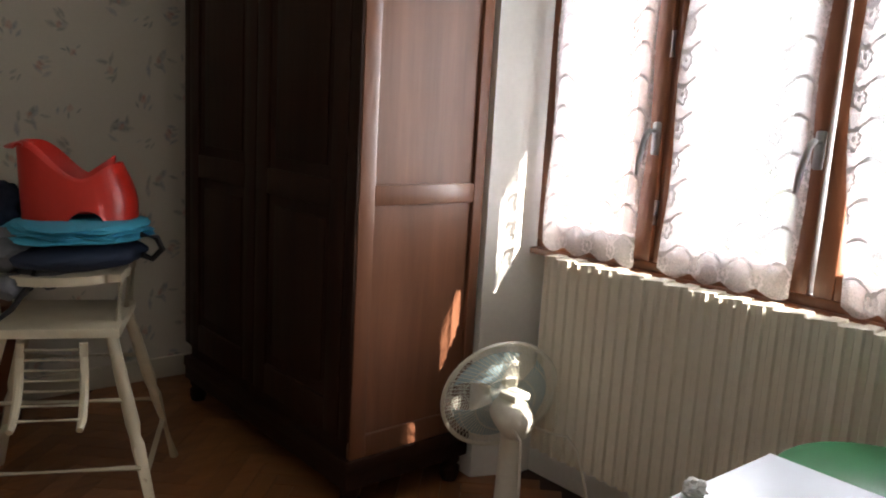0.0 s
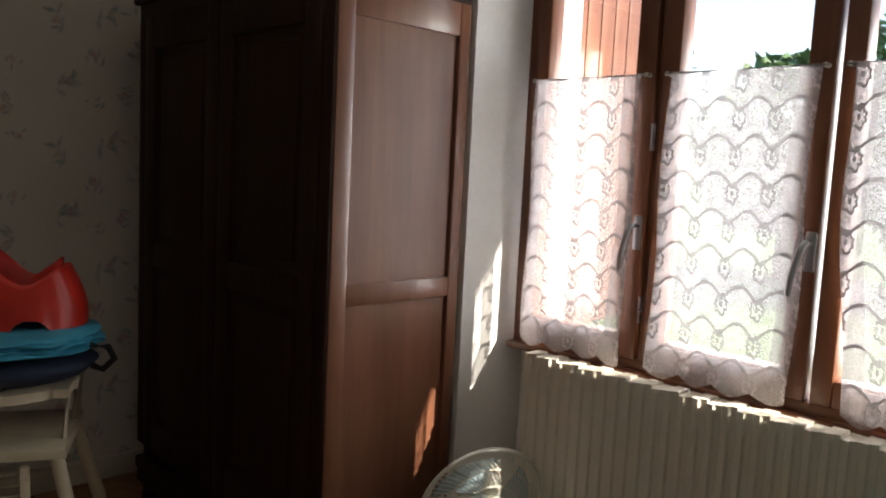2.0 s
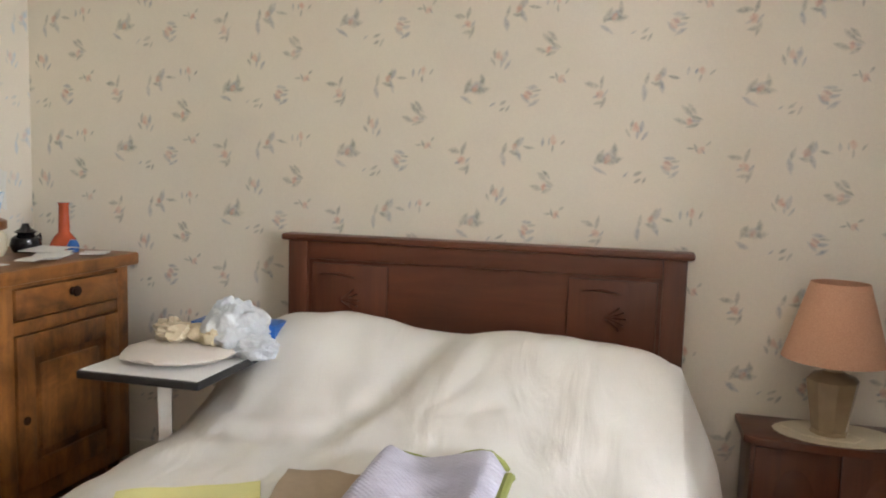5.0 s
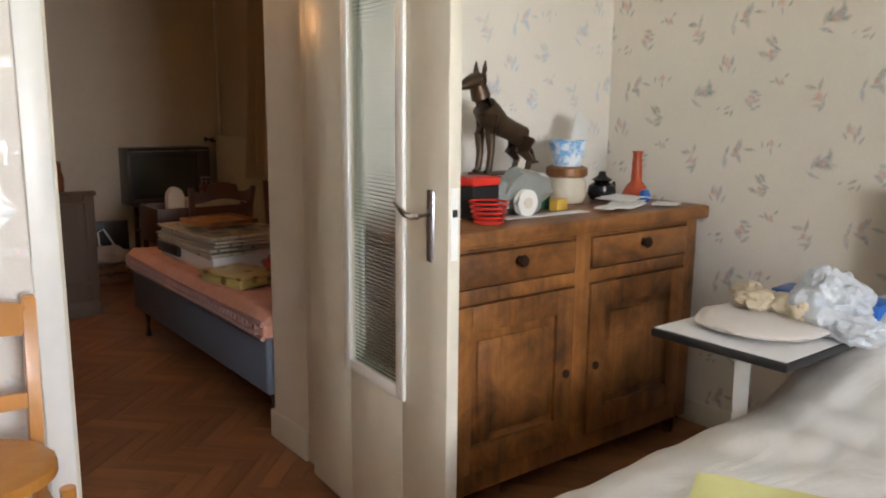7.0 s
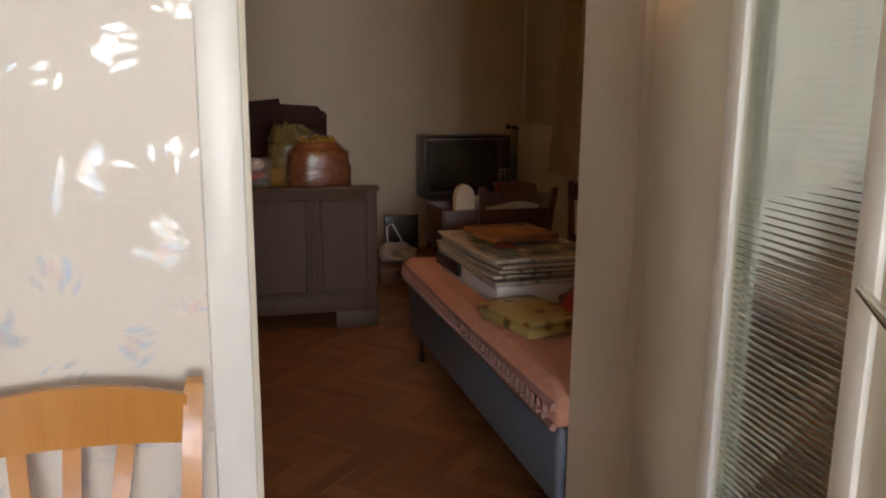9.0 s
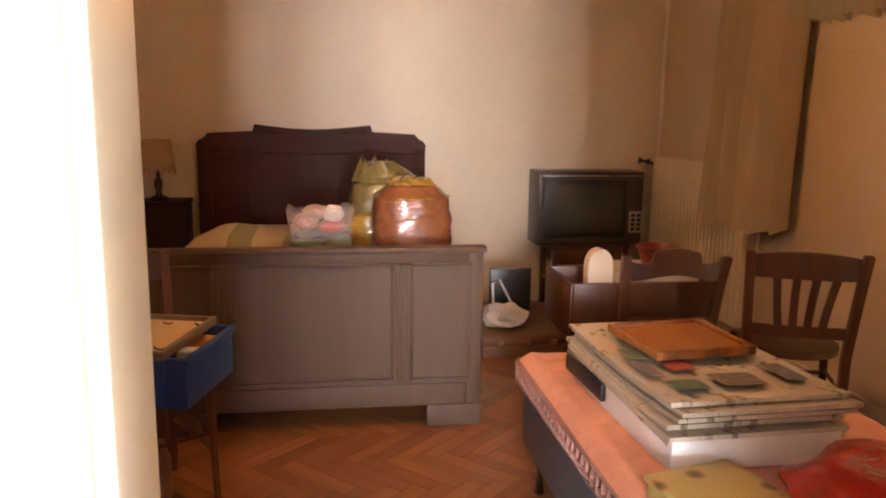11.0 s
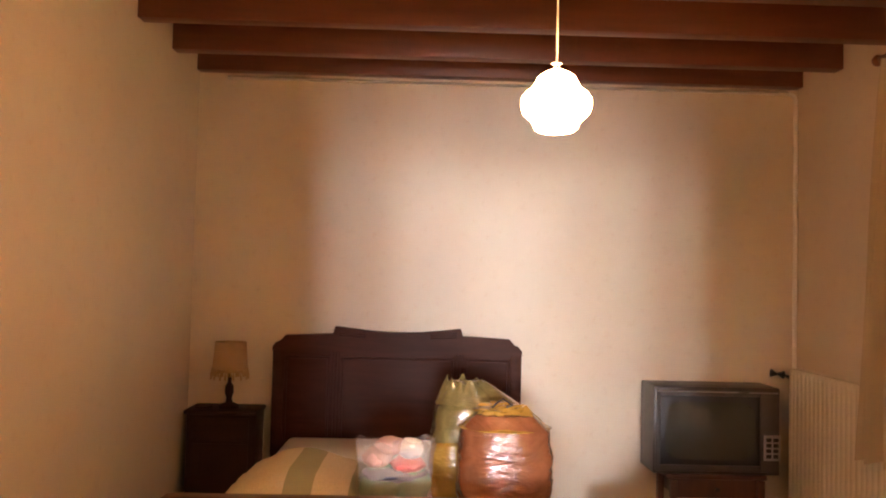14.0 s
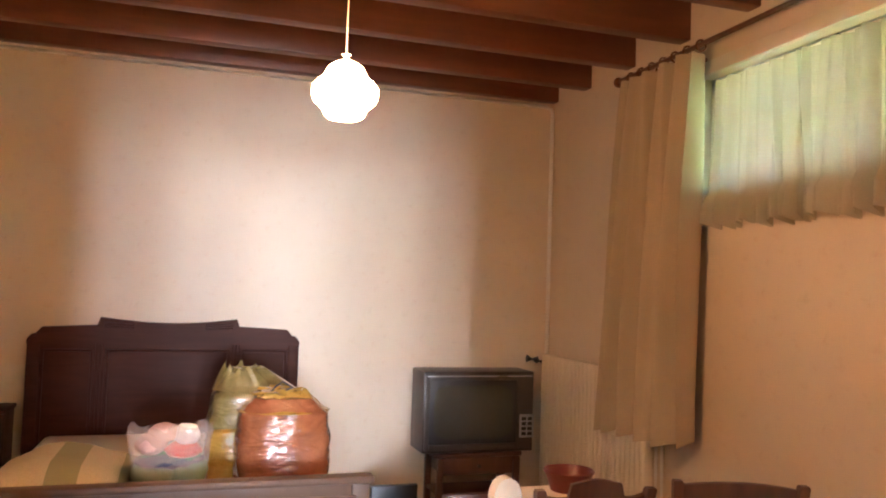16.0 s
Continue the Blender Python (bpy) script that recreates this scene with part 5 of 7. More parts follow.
def sack(bm, cx, cy, z0, rx, ry, h, seed, n=6.0):
    def at(u, v):
        a = 2 * math.pi * u
        ca, sa = math.cos(a), math.sin(a)
        k = (abs(ca) ** 3 + abs(sa) ** 3) ** (-1 / 3)
        r = k * (0.93 + 0.10 * math.sin(math.pi * min(1, v * 1.1)) - (0.30 * max(0, v - 0.86) / 0.14)) * (1 + 0.045 * noise.noise(Vector((ca * 2, sa * 2, v * n + seed))) + 0.030 * noise.noise(Vector((ca * 3 + v * 4, sa * 3, v * 17 + seed))))
        return (cx + rx * r * ca, cy + ry * r * sa, z0 + h * v)
    grid(bm, 72, 44, at)
    lathe(bm, [(0.66 * (rx + ry) / 2, h - 0.002), (0.35 * (rx + ry) / 2, h + 0.012), (0, h + 0.006)], cx, cy, z0, 24, rx / ((rx + ry) / 2), ry / ((rx + ry) / 2))
    return bm


sk = thing("plastic_sack", "full glossy orange plastic sack with a yellow tied neck", "sack", (-6.42, 1.625, 0.622))
b = bms()
sack(b, 0, 0, 0, 0.15, 0.192, 0.41, 1.0)
part("bag", b, M_ORANGE, sk)
b = bms()
grid(b, 60, 10, lambda u, v: ((0.150 - 0.085 * v ** 0.7) * math.cos(2 * math.pi * u) * (1 + 0.16 * noise.noise(Vector((4 * math.cos(2 * math.pi * u), 4 * math.sin(2 * math.pi * u), 3 * v))) * v), (0.195 - 0.10 * v ** 0.7) * math.sin(2 * math.pi * u) * (1 + 0.16 * noise.noise(Vector((4 * math.cos(2 * math.pi * u), 4 * math.sin(2 * math.pi * u), 3 * v + 9))) * v), 0.358 + 0.070 * v + 0.03 * noise.noise(Vector((3 * math.cos(2 * math.pi * u), 3 * math.sin(2 * math.pi * u), 7))) * v), 0.003)
blob(b, 0.0, -0.02, 0.428, 0.075, 0.10, 0.028, 0.5, 6, 3, 15.0)
part("neck", b, M_YELLOW, sk, "gathered yellow neck of the sack")
b = bms()
tube(b, [(0.05, -0.06, 0.44), (0.09, -0.05, 0.46), (0.10, -0.02, 0.485), (0.10, 0.02, 0.46), (0.06, 0.0, 0.445)], 0.004, 6)
part("tie", b, M_BLACK, sk, "dark tie")
sk2 = thing("plastic_sack", "olive and yellow plastic sack behind the orange one", "sack", (-6.76, 1.53, 0.622))
b = bms()
sack(b, 0, 0, 0, 0.15, 0.20, 0.44, 5.0)
part("bag", b, M_OLIVE, sk2)
b = bms()
sack(b, 0.06, -0.05, 0, 0.11, 0.16, 0.26, 8.0)
part("lower_bag", b, M_YELLOW, sk2)
b = bms()
grid(b, 60, 10, lambda u, v: (0.02 * v + (0.145 - 0.075 * v) * math.cos(2 * math.pi * u) * (1 + 0.05 * math.sin(7 * 2 * math.pi * u) * v), -0.05 * v + (0.195 - 0.11 * v) * math.sin(2 * math.pi * u) * (1 + 0.05 * math.sin(7 * 2 * math.pi * u + 1) * v), 0.40 + 0.10 * v + 0.05 * noise.noise(Vector((3 * math.cos(2 * math.pi * u), 3 * math.sin(2 * math.pi * u), 4))) * v), 0.003)
blob(b, 0.02, -0.05, 0.48, 0.06, 0.08, 0.025, 0.5, 6, 3, 16.0)
part("neck", b, M_OLIVE, sk2)
cs = thing("clear_bag", "clear plastic bag stuffed with rolled clothes", "bag", (-6.30, 1.18, 0.622))
b = bms()


def film(u, v):
    a = 2 * math.pi * u
    ca, sa = math.cos(a), math.sin(a)
    k = (abs(ca) ** 3 + abs(sa) ** 3) ** (-1 / 3) * (0.97 + 0.05 * v ** 2 - 0.05 * math.sin(math.pi * v)) * (1 + 0.05 * noise.noise(Vector((ca * 3, sa * 3, v * 5))))
    return (0.12 * k * ca * (1 - 0.5 * v ** 3), 0.155 * k * sa, (0.315 + 0.012 * math.sin(3 * a + 1) + 0.008 * math.sin(11 * a)) * v)


grid(b, 60, 18, film)
part("film", b, M_CLEAR, cs, "crinkled clear plastic film")
M_GREENC = plain("green_knit", (0.03, 0.14, 0.07), 0.9, vary=0.2, grain=120, bump=0.4)
M_PINKC = plain("pale_pink_cloth", (0.55, 0.36, 0.33), 0.9, vary=0.1, grain=120, bump=0.4)
for k, (x, y, z, rx, ry, rz, m) in enumerate(((0, -0.05, 0.045, 0.10, 0.09, 0.035, M_GREENC), (0, 0.06, 0.045, 0.10, 0.08, 0.035, M_GREENC), (0.0, 0.0, 0.10, 0.10, 0.13, 0.03, M_NAVY), (0, -0.07, 0.165, 0.09, 0.06, 0.04, M_PINKC), (0.02, 0.06, 0.205, 0.05, 0.05, 0.042, M_WHITE), (0, -0.02, 0.21, 0.07, 0.06, 0.035, M_PINKC), (0, 0.05, 0.14, 0.09, 0.07, 0.03, M_RED))):
    b = bms()
    blob(b, x, y, z + (0.085 if z > 0.06 else 0.075), rx, ry, rz * (1.0 if z > 0.06 else 3.0), 0.18, 4, 3, 20.0 + k)
    part("rolled_cloth", b, m, cs)

# ---- bedside cabinet and fringed lamp ----
n2 = thing("bedside_cabinet", "dark brown wooden bedside cabinet", "bedside cabinet", (-8.08, 0.095, 0))
b = bms()
box(b, 0.0, -0.205, 0.05, 0.24, 0.205, 0.755, 0.006)
part("body", b, M_WALNUT_SHADED, n2)
b = bms()
box(b, 0.0, -0.215, 0.755, 0.27, 0.215, 0.782, 0.008)
part("top", b, M_WALNUT_SHADED_H, n2)
b = bms()
box(b, 0.24, -0.165, 0.60, 0.252, 0.165, 0.735, 0.004)
part("drawer", b, M_WALNUT_SHADED_H, n2)
b = bms()
box(b, 0.24, -0.165, 0.09, 0.252, 0.165, 0.585, 0.004)
part("door", b, M_WALNUT_SHADED, n2)
M_FRINGE = plain("ecru_fringe", (0.44, 0.30, 0.16), 0.95, vary=0.2, grain=200, bump=0.5)
l2 = thing("table_lamp", "small wooden table lamp with a fringed ecru shade", "lamp", (-7.93, 0.115, 0.782))
b = bms()
lathe(b, [(0, 0), (0.062, 0), (0.064, 0.012), (0.045, 0.024), (0.022, 0.032), (0.016, 0.06), (0.026, 0.09), (0.024, 0.13), (0.012, 0.15), (0.010, 0.20), (0, 0.20)], 0, 0, 0, 20)
part("base", b, M_WALNUT_SHADED, l2)
b = bms()
lathe(b, [(0.105, 0.235), (0.092, 0.395), (0.088, 0.395), (0.101, 0.235), (0.105, 0.235)], 0, 0, 0, 32)
sh = part("shade", b, M_FRINGE, l2, "ecru fabric shade")
b = bms()
for k in range(44):
    a = 2 * math.pi * k / 44
    tube(b, [(0.104 * math.cos(a), 0.104 * math.sin(a), 0.24), (0.112 * math.cos(a), 0.112 * math.sin(a), 0.195 - 0.022 * (k % 3 == 0))], [0.004, 0.006], 5)
part("fringe", b, M_FRINGE, sh)
b = bms()
lathe(b, [(0, 0), (0.05, 0), (0.055, 0.006), (0.048, 0.014), (0, 0.012)], 0, 0, 0, 20)
solo("dish", b, M_WALNUT_SHADED, "small dark dish on the bedside cabinet", "dish", (-7.90, -0.03, 0.782))

# ---- television on a stand ----
tv = thing("television", "old tube television with a dark wood case", "television", (-7.80, 3.033, 0.468), 0)
M_TVCASE = wood("tv_veneer", (0.020, 0.013, 0.009), (0.055, 0.036, 0.025), 0.35, "y")
b = bms()
box(b, -0.278, -0.378, 0.0, 0.0, 0.378, 0.515, 0.008)
part("case", b, M_TVCASE, tv)
M_TVFACE = plain("tv_front", (0.055, 0.045, 0.038), 0.4, vary=0.1)
b = bms()
box(b, -0.004, -0.345, 0.055, 0.006, 0.262, 0.462, 0.004)
part("bezel", b, M_BLACK, tv, "black screen surround")
b = bms()
for a in ((-0.370, -0.34, 0.02, 0.495), (0.255, 0.370, 0.02, 0.495), (-0.34, 0.255, 0.02, 0.055), (-0.34, 0.255, 0.462, 0.495)):
    box(b, -0.002, a[0], a[2], 0.014, a[1], a[3], 0.004)
front = part("front_frame", b, M_TVFACE, tv)
b = bms()
box(b, 0.012, -0.36, 0.484, 0.018, 0.36, 0.492, 0.002)
part("trim_strip", b, M_STEEL, front)
M_SCREEN = plain("dull_tube_glass", (0.060, 0.064, 0.052), 0.10, vary=0.05, bump=0.0, spec=0.7)
b = bms()


def crt(u, v):
    a, c = 2 * u - 1, 2 * v - 1
    k = 1 / max(1e-6, (abs(a) ** 8 + abs(c) ** 8)) ** 0.125 if max(abs(a), abs(c)) > 0.999 else 1.0
    k = min(1.0, k)
    return (0.012 + 0.028 * (1 - a * a) * (1 - c * c) - 0.012 * (a * a * c * c), -0.042 + 0.268 * a * k, 0.258 + 0.170 * c * k)


grid(b, 24, 18, crt)
part("screen", b, M_SCREEN, tv, "dull grey-green tube screen", 80)
b = bms()
box(b, 0.012, 0.275, 0.09, 0.019, 0.375, 0.24, 0.002)
pan = part("control_panel", b, M_STEEL, tv)
for k in range(4):
    for j in range(2):
        b = bms()
        box(b, 0.018, 0.288 + 0.042 * j, 0.105 + 0.032 * k, 0.025, 0.318 + 0.042 * j, 0.127 + 0.032 * k, 0.002)
        part("button", b, M_BLACK, pan)
ts = thing("tv_stand", "red-brown wooden television stand with a drawer and shelf", "stand", (-7.92, 3.033, 0))
b = bms()
box(b, -0.16, -0.30, 0.440, 0.13, 0.30, 0.467, 0.005)
part("top", b, M_REDWOOD, ts)
b = bms()
box(b, -0.14, -0.27, 0.20, 0.14, 0.27, 0.222, 0.004)
part("shelf", b, M_REDWOOD, ts)
for x in (-0.13, 0.13):
    for y in (-0.26, 0.26):
        b = bms()
        box(b, x - 0.02, y - 0.02, 0, x + 0.02, y + 0.02, 0.441, 0.004)
        part("leg", b, M_REDWOOD, ts)
b = bms()
box(b, -0.13, -0.238, 0.33, 0.125, 0.238, 0.438, 0.004)
dw = part("drawer", b, M_REDWOOD, ts)
b = bms()
tube(b, [(0.125, 0.0, 0.385), (0.145, 0.0, 0.385)], [0.008, 0.013], 10)
part("knob", b, M_BLACK, dw)

# ---- radiator and pipes ----
r2 = thing("radiator", "tall cream ribbed radiator on the wall", "radiator", (0, 3.648, 0))
x = -8.00
while x < -6.72:
    b = bms()
    box(b, x + 0.004, -0.095, 0.16, x + 0.046, -0.028, 1.085, 0.012, 3)
    part("column", b, M_RADWHITE, r2)
    x += 0.05
b = bms()
for z in (0.20, 1.03):
    b = bms()
    tube(b, [(-8.00, -0.06, z), (-6.70, -0.06, z)], 0.018, 10)
    part("header", b, M_RADWHITE, r2)
b = bms()
tube(b, [(-8.0, -0.09, 1.03), (-8.02, -0.12, 1.04)], 0.016, 10)
tube(b, [(-8.02, -0.115, 1.04), (-8.03, -0.19, 1.05)], 0.026, 14)
part("valve", b, M_BLACK, r2, "black thermostatic valve")
for xx in (-6.655, -6.60):
    b = bms()
    tube(b, [(xx, -0.05, 0.0), (xx, -0.05, 0.80), (xx - 0.05, -0.06, 0.84)], 0.012, 8)
    part("pipe", b, M_WHITEPAINT, r2)
b = bms()
box(b, -7.5, -0.03, 0.5, -7.46, 0, 0.6)
box(b, -6.9, -0.03, 0.5, -6.86, 0, 0.6)
part("bracket", b, M_RADWHITE, r2)
b = bms()
tube(b, [(-8.085, 0.0, 2.83), (-8.085, 3.58, 2.83), (-8.085, 3.62, 2.815), (-8.085, 3.632, 2.78), (-8.085, 3.632, 0.30)], 0.014, 10)
cp = solo("conduit", b, M_WHITEPAINT, "thin cream pipe along the wall top and corner", "pipe")

# ---- pendant lamp ----
OP = Mat("lit_opal_glass")
OP.set((0.9, 0.85, 0.75), 0.3)
OP.b.inputs["Emission Color"].default_value = (1.0, 0.50, 0.185, 1)
OP.b.inputs["Emission Strength"].default_value = 2.3
pl = thing("pendant_lamp", "lit opal glass pendant lamp hanging on a cord", "lamp", (-5.17, 1.61, 1.955))
b = bms()
lathe(b, [(0.0, 0.014), (0.046, 0.014), (0.056, 0.022), (0.060, 0.036), (0.070, 0.046), (0.086, 0.060), (0.092, 0.080), (0.091, 0.098), (0.080, 0.114), (0.064, 0.126), (0.056, 0.140), (0.048, 0.156), (0.030, 0.168), (0.022, 0.172)], 0, 0, 0, 36)
gl = part("globe", b, OP.m, pl, "glowing opal glass globe")
b = bms()
tube(b, [(0, 0, 0.170), (0, 0, 0.192)], [0.022, 0.014], 14)
part("cap", b, M_WHITEPAINT, pl)
b = bms()
tube(b, [(0, 0, 0.19), (0, 0, 1.10)], 0.0035, 6)
part("cord", b, M_WHITEPAINT, pl)

# ---- high window with curtains ----
w2 = thing("window_2", "high wide window with a cream frame", "window", (0, 3.66, 0), kind="structure")
b = bms()
for a in ((WX0, WX0 + 0.05, WZ0, WZ1), (WX1 - 0.05, WX1, WZ0, WZ1), (-5.375, -5.325, WZ0, WZ1), (WX0, WX1, WZ0, WZ0 + 0.05), (WX0, WX1, WZ1 - 0.05, WZ1)):
    box(b, a[0], 0.06, a[2], a[1], 0.11, a[3], 0.004)
part("window_frame", b, M_CREAM, w2)
for x0, x1 in ((WX0 + 0.05, -5.375), (-5.325, WX1 - 0.05)):
    b = bms()
    box(b, x0, 0.082, WZ0 + 0.05, x1, 0.088, WZ1 - 0.05)
    p = part("pane", b, M_GLASS, w2)
    p.visible_shadow = False
b = bms()
for a in ((WX0 - 0.07, WX0, WZ0 - 0.07, WZ1 + 0.07), (WX1, WX1 + 0.07, WZ0 - 0.07, WZ1 + 0.07), (WX0, WX1, WZ1, WZ1 + 0.07)):
    box(b, a[0], -0.026, a[2], a[1], -0.012, a[3], 0.004)
part("casing", b, M_CREAM, w2)


def cloth(name, color, thin, sheer=0.0):
    a = Mat(name)
    mx, tl = a.n("ShaderNodeMixShader"), a.n("ShaderNodeBsdfTranslucent")
    v = a.coords()
    nz = a.noise(v, 220, 2)
    col = a.ramp(a.math("ADD", a.math("MULTIPLY", nz, 0.5), a.math("MULTIPLY", a.noise(v, 3, 3), 0.5)), [(0.3, shade(color, 0.88)), (0.7, shade(color, 1.08))])
    a.set(col, 0.9)
    a.bump(nz, 0.25, 0.001)
    a.link(col, tl.inputs["Color"])
    mx.inputs[0].default_value = thin
    a.link(a.b.outputs[0], mx.inputs[1])
    a.link(tl.outputs[0], mx.inputs[2])
    if sheer:
        sm, tr_ = a.n("ShaderNodeMixShader"), a.n("ShaderNodeBsdfTransparent")
        sm.inputs[0].default_value = sheer
        a.link(mx.outputs[0], sm.inputs[1])
        a.link(tr_.outputs[0], sm.inputs[2])
        a.link(sm.outputs[0], a.out.inputs[0])
    else:
        a.link(mx.outputs[0], a.out.inputs[0])
    return a.m


M_DRAPE = cloth("beige_drape", (0.52, 0.43, 0.29), 0.12)
M_VOILE = cloth("cream_voile", (0.50, 0.46, 0.34), 0.20, 0.16)
rod = thing("curtain_rod", "turned dark wooden curtain rod with wooden rings", "curtain rod", (0, 3.53, 2.735))
b = bms()
tube(b, [(-6.98, 0, 0), (-3.9, 0, 0)], 0.017, 12)
part("pole", b, M_BEAM, rod)
b = bms()
for v in lathe(b, [(0, 0), (0.02, 0.0), (0.03, 0.015), (0.028, 0.03), (0.015, 0.04), (0, 0.045)], 0, 0, 0, 14).verts:
    v.co = Vector((-6.98 - v.co.z, v.co.x, v.co.y))
part("finial", b, M_BEAM, rod)
for k in range(7):
    b = bms()
    xx = -6.86 + 0.105 * k
    tube(b, [(xx, 0.027 * math.cos(2 * math.pi * j / 16), -0.006 + 0.027 * math.sin(2 * math.pi * j / 16)) for j in range(17)], 0.005, 6, cap=False)
    part("ring", b, M_BEAM, rod)
for xx in (-6.35, -5.30, -4.3):
    b = bms()
    tube(b, [(xx, 0.0, -0.02), (xx, 0.05, -0.03), (xx, 0.118, -0.03)], 0.012, 8)
    part("bracket", b, M_BEAM, rod)


def drape(u, v):
    k = 1 - v
    a, c = -6.87 - 0.14 * k ** 0.8, -6.235 - 0.05 * k
    x = a + (c - a) * u + 0.012 * math.sin(u * 21 + 2 * v)
    fold = math.sin(2 * math.pi * (5.3 * u + 0.30 * math.sin(5.3 * u) + 0.08 * math.sin(3 * v))) + 0.22 * math.sin(2 * math.pi * 12.1 * u + 1.7 * v)
    y = 3.51 - (0.058 + 0.020 * k) * fold * (1 + 0.3 * noise.noise(Vector((u * 5, v * 1.5, 2)))) - 0.02 * k
    z = 0.765 + (2.70 - 0.765) * v + k * (0.03 * u - 0.018 * fold)
    return (x, y, z)


cu = thing("curtain", "long beige curtain gathered to one side of the window", "curtain")
b = bms()
grid(b, 150, 26, drape, 0.004)
part("drape", b, M_DRAPE, cu, "", 80)


def valance(xa, xb, seed):
    def at(u, v):
        k = 1 - v
        fold = math.sin(2 * math.pi * (5.0 * u + 0.35 * math.sin(7 * u + seed))) + 0.4 * math.sin(2 * math.pi * 11 * u + seed + v)
        low = 0.7 + 0.5 * k + (0.5 if v < 0.18 else 0.0)
        return (xa + (xb - xa) * u + (u - 0.5) * 0.10 * k + 0.012 * math.sin(19 * u + 3 * v), 3.606 - 0.026 * fold * low - (0.016 if v < 0.2 else 0), 1.845 + 0.71 * v + k * 0.014 * fold)
    return at


for k, (xa, xb) in enumerate(((-6.20, -5.66), (-5.63, -5.05), (-5.02, -4.42))):
    ca = thing("cafe_curtain", "short gathered cream voile curtain over the high window", "curtain", group="short curtains at the high window")
    b = bms()
    grid(b, 110, 14, valance(xa, xb, 1.3 * k))
    part("voile", b, M_VOILE, ca, "", 80)
    b = bms()
    tube(b, [(xa, 3.612, 2.565), (xb, 3.612, 2.565)], 0.005, 8)
    part("wire", b, M_STEEL, ca)

# ---- single bed with mattress ----
sbx = thing("single_bed", "blue-grey box-spring single bed with a salmon mattress", "bed", (-5.30, 1.905, 0))
b = bms()
box(b, 0.02, 0.02, 0.17, 1.86, 0.90, 0.42, 0.02, 3)
part("box_spring", b, M_BLUEGREY, sbx)
for x in (0.08, 1.80):
    for y in (0.08, 0.84):
        b = bms()
        tube(b, [(x, y, 0.0), (x, y, 0.175)], [0.018, 0.028], 12)
        part("leg", b, M_BLACK, sbx)
PK = Mat("salmon_ticking")
pkv = PK.coords()
pk_n = PK.noise(PK.mapped(pkv, (30, 90, 30)), 1.0, 3)
PK.set(PK.ramp(PK.math("ADD", PK.math("MULTIPLY", PK.noise(pkv, 5, 4), 0.6), PK.math("MULTIPLY", pk_n, 0.4)), [(0.3, (0.50, 0.23, 0.155)), (0.7, (0.66, 0.34, 0.23))]), 0.9)
PK.bump(pk_n, 0.3, 0.004)


def ticking(u, v):
    """Top of the mattress: a soft rolled edge, puffed between rows of tufts."""
    x, y = 1.88 * u, 0.92 * v
    roll = max(0.0, 1 - abs(2 * u - 1) ** 24) ** 0.5 * max(0.0, 1 - abs(2 * v - 1) ** 14) ** 0.5
    puff = abs(math.sin(x * math.pi / 0.115)) ** 0.5 * abs(math.sin(y * math.pi / 0.20)) ** 0.4
    rim = 0.014 * (math.exp(-((y - 0.035) / 0.03) ** 2) + math.exp(-((x - 0.035) / 0.03) ** 2))
    return (x, y, 0.49 + 0.032 * roll + (0.010 * puff + rim) * roll + 0.008 * noise.noise(Vector((x * 4, y * 4, 2))) * roll)


b = bms()
box(b, 0.004, 0.004, 0.42, 1.876, 0.916, 0.489, 0.02, 3)
grid(b, 150, 76, ticking)
mt = part("mattress", b, PK.m, sbx, "", 80)
M_STRIPE = plain("striped_ticking", (0.36, 0.20, 0.17), 0.85, vary=0.2, grain=60, bump=0.3)
for z in (0.428, 0.488):
    b = bms()
    tube(b, [(0.012, 0.0, z), (1.87, 0.0, z)], 0.012, 8)
    tube(b, [(0.0, 0.012, z), (0.0, 0.91, z)], 0.012, 8)
    part("piping", b, M_STRIPE, mt)
for k in range(44):
    b = bms()
    xx = 0.03 + k * 0.0415
    tube(b, [(xx, -0.002, 0.434), (xx + 0.010, -0.008, 0.458), (xx, -0.002, 0.482)], 0.010, 6)
    part("tuft", b, M_STRIPE, mt)

# ---- on the sideboard ----
M_BRONZE = plain("brown_bronze", (0.075, 0.045, 0.024), 0.38, 0.55, vary=0.3, grain=30, bump=0.3)
b = bms()
tube(b, [(0, 0.365, 0.17), (0, 0.33, 0.205), (0, 0.26, 0.235), (0, 0.18, 0.265), (0, 0.11, 0.315), (0, 0.065, 0.365)], [0.040, 0.060, 0.056, 0.062, 0.074, 0.066], 16)
tube(b, [(0, 0.085, 0.33), (0, 0.045, 0.41), (0, 0.022, 0.475)], [0.066, 0.053, 0.043], 14)
tube(b, [(0, 0.050, 0.485), (0, 0.015, 0.500), (0, -0.030, 0.486), (0, -0.075, 0.468), (0, -0.100, 0.462)], [0.036, 0.046, 0.037, 0.025, 0.015], 14)
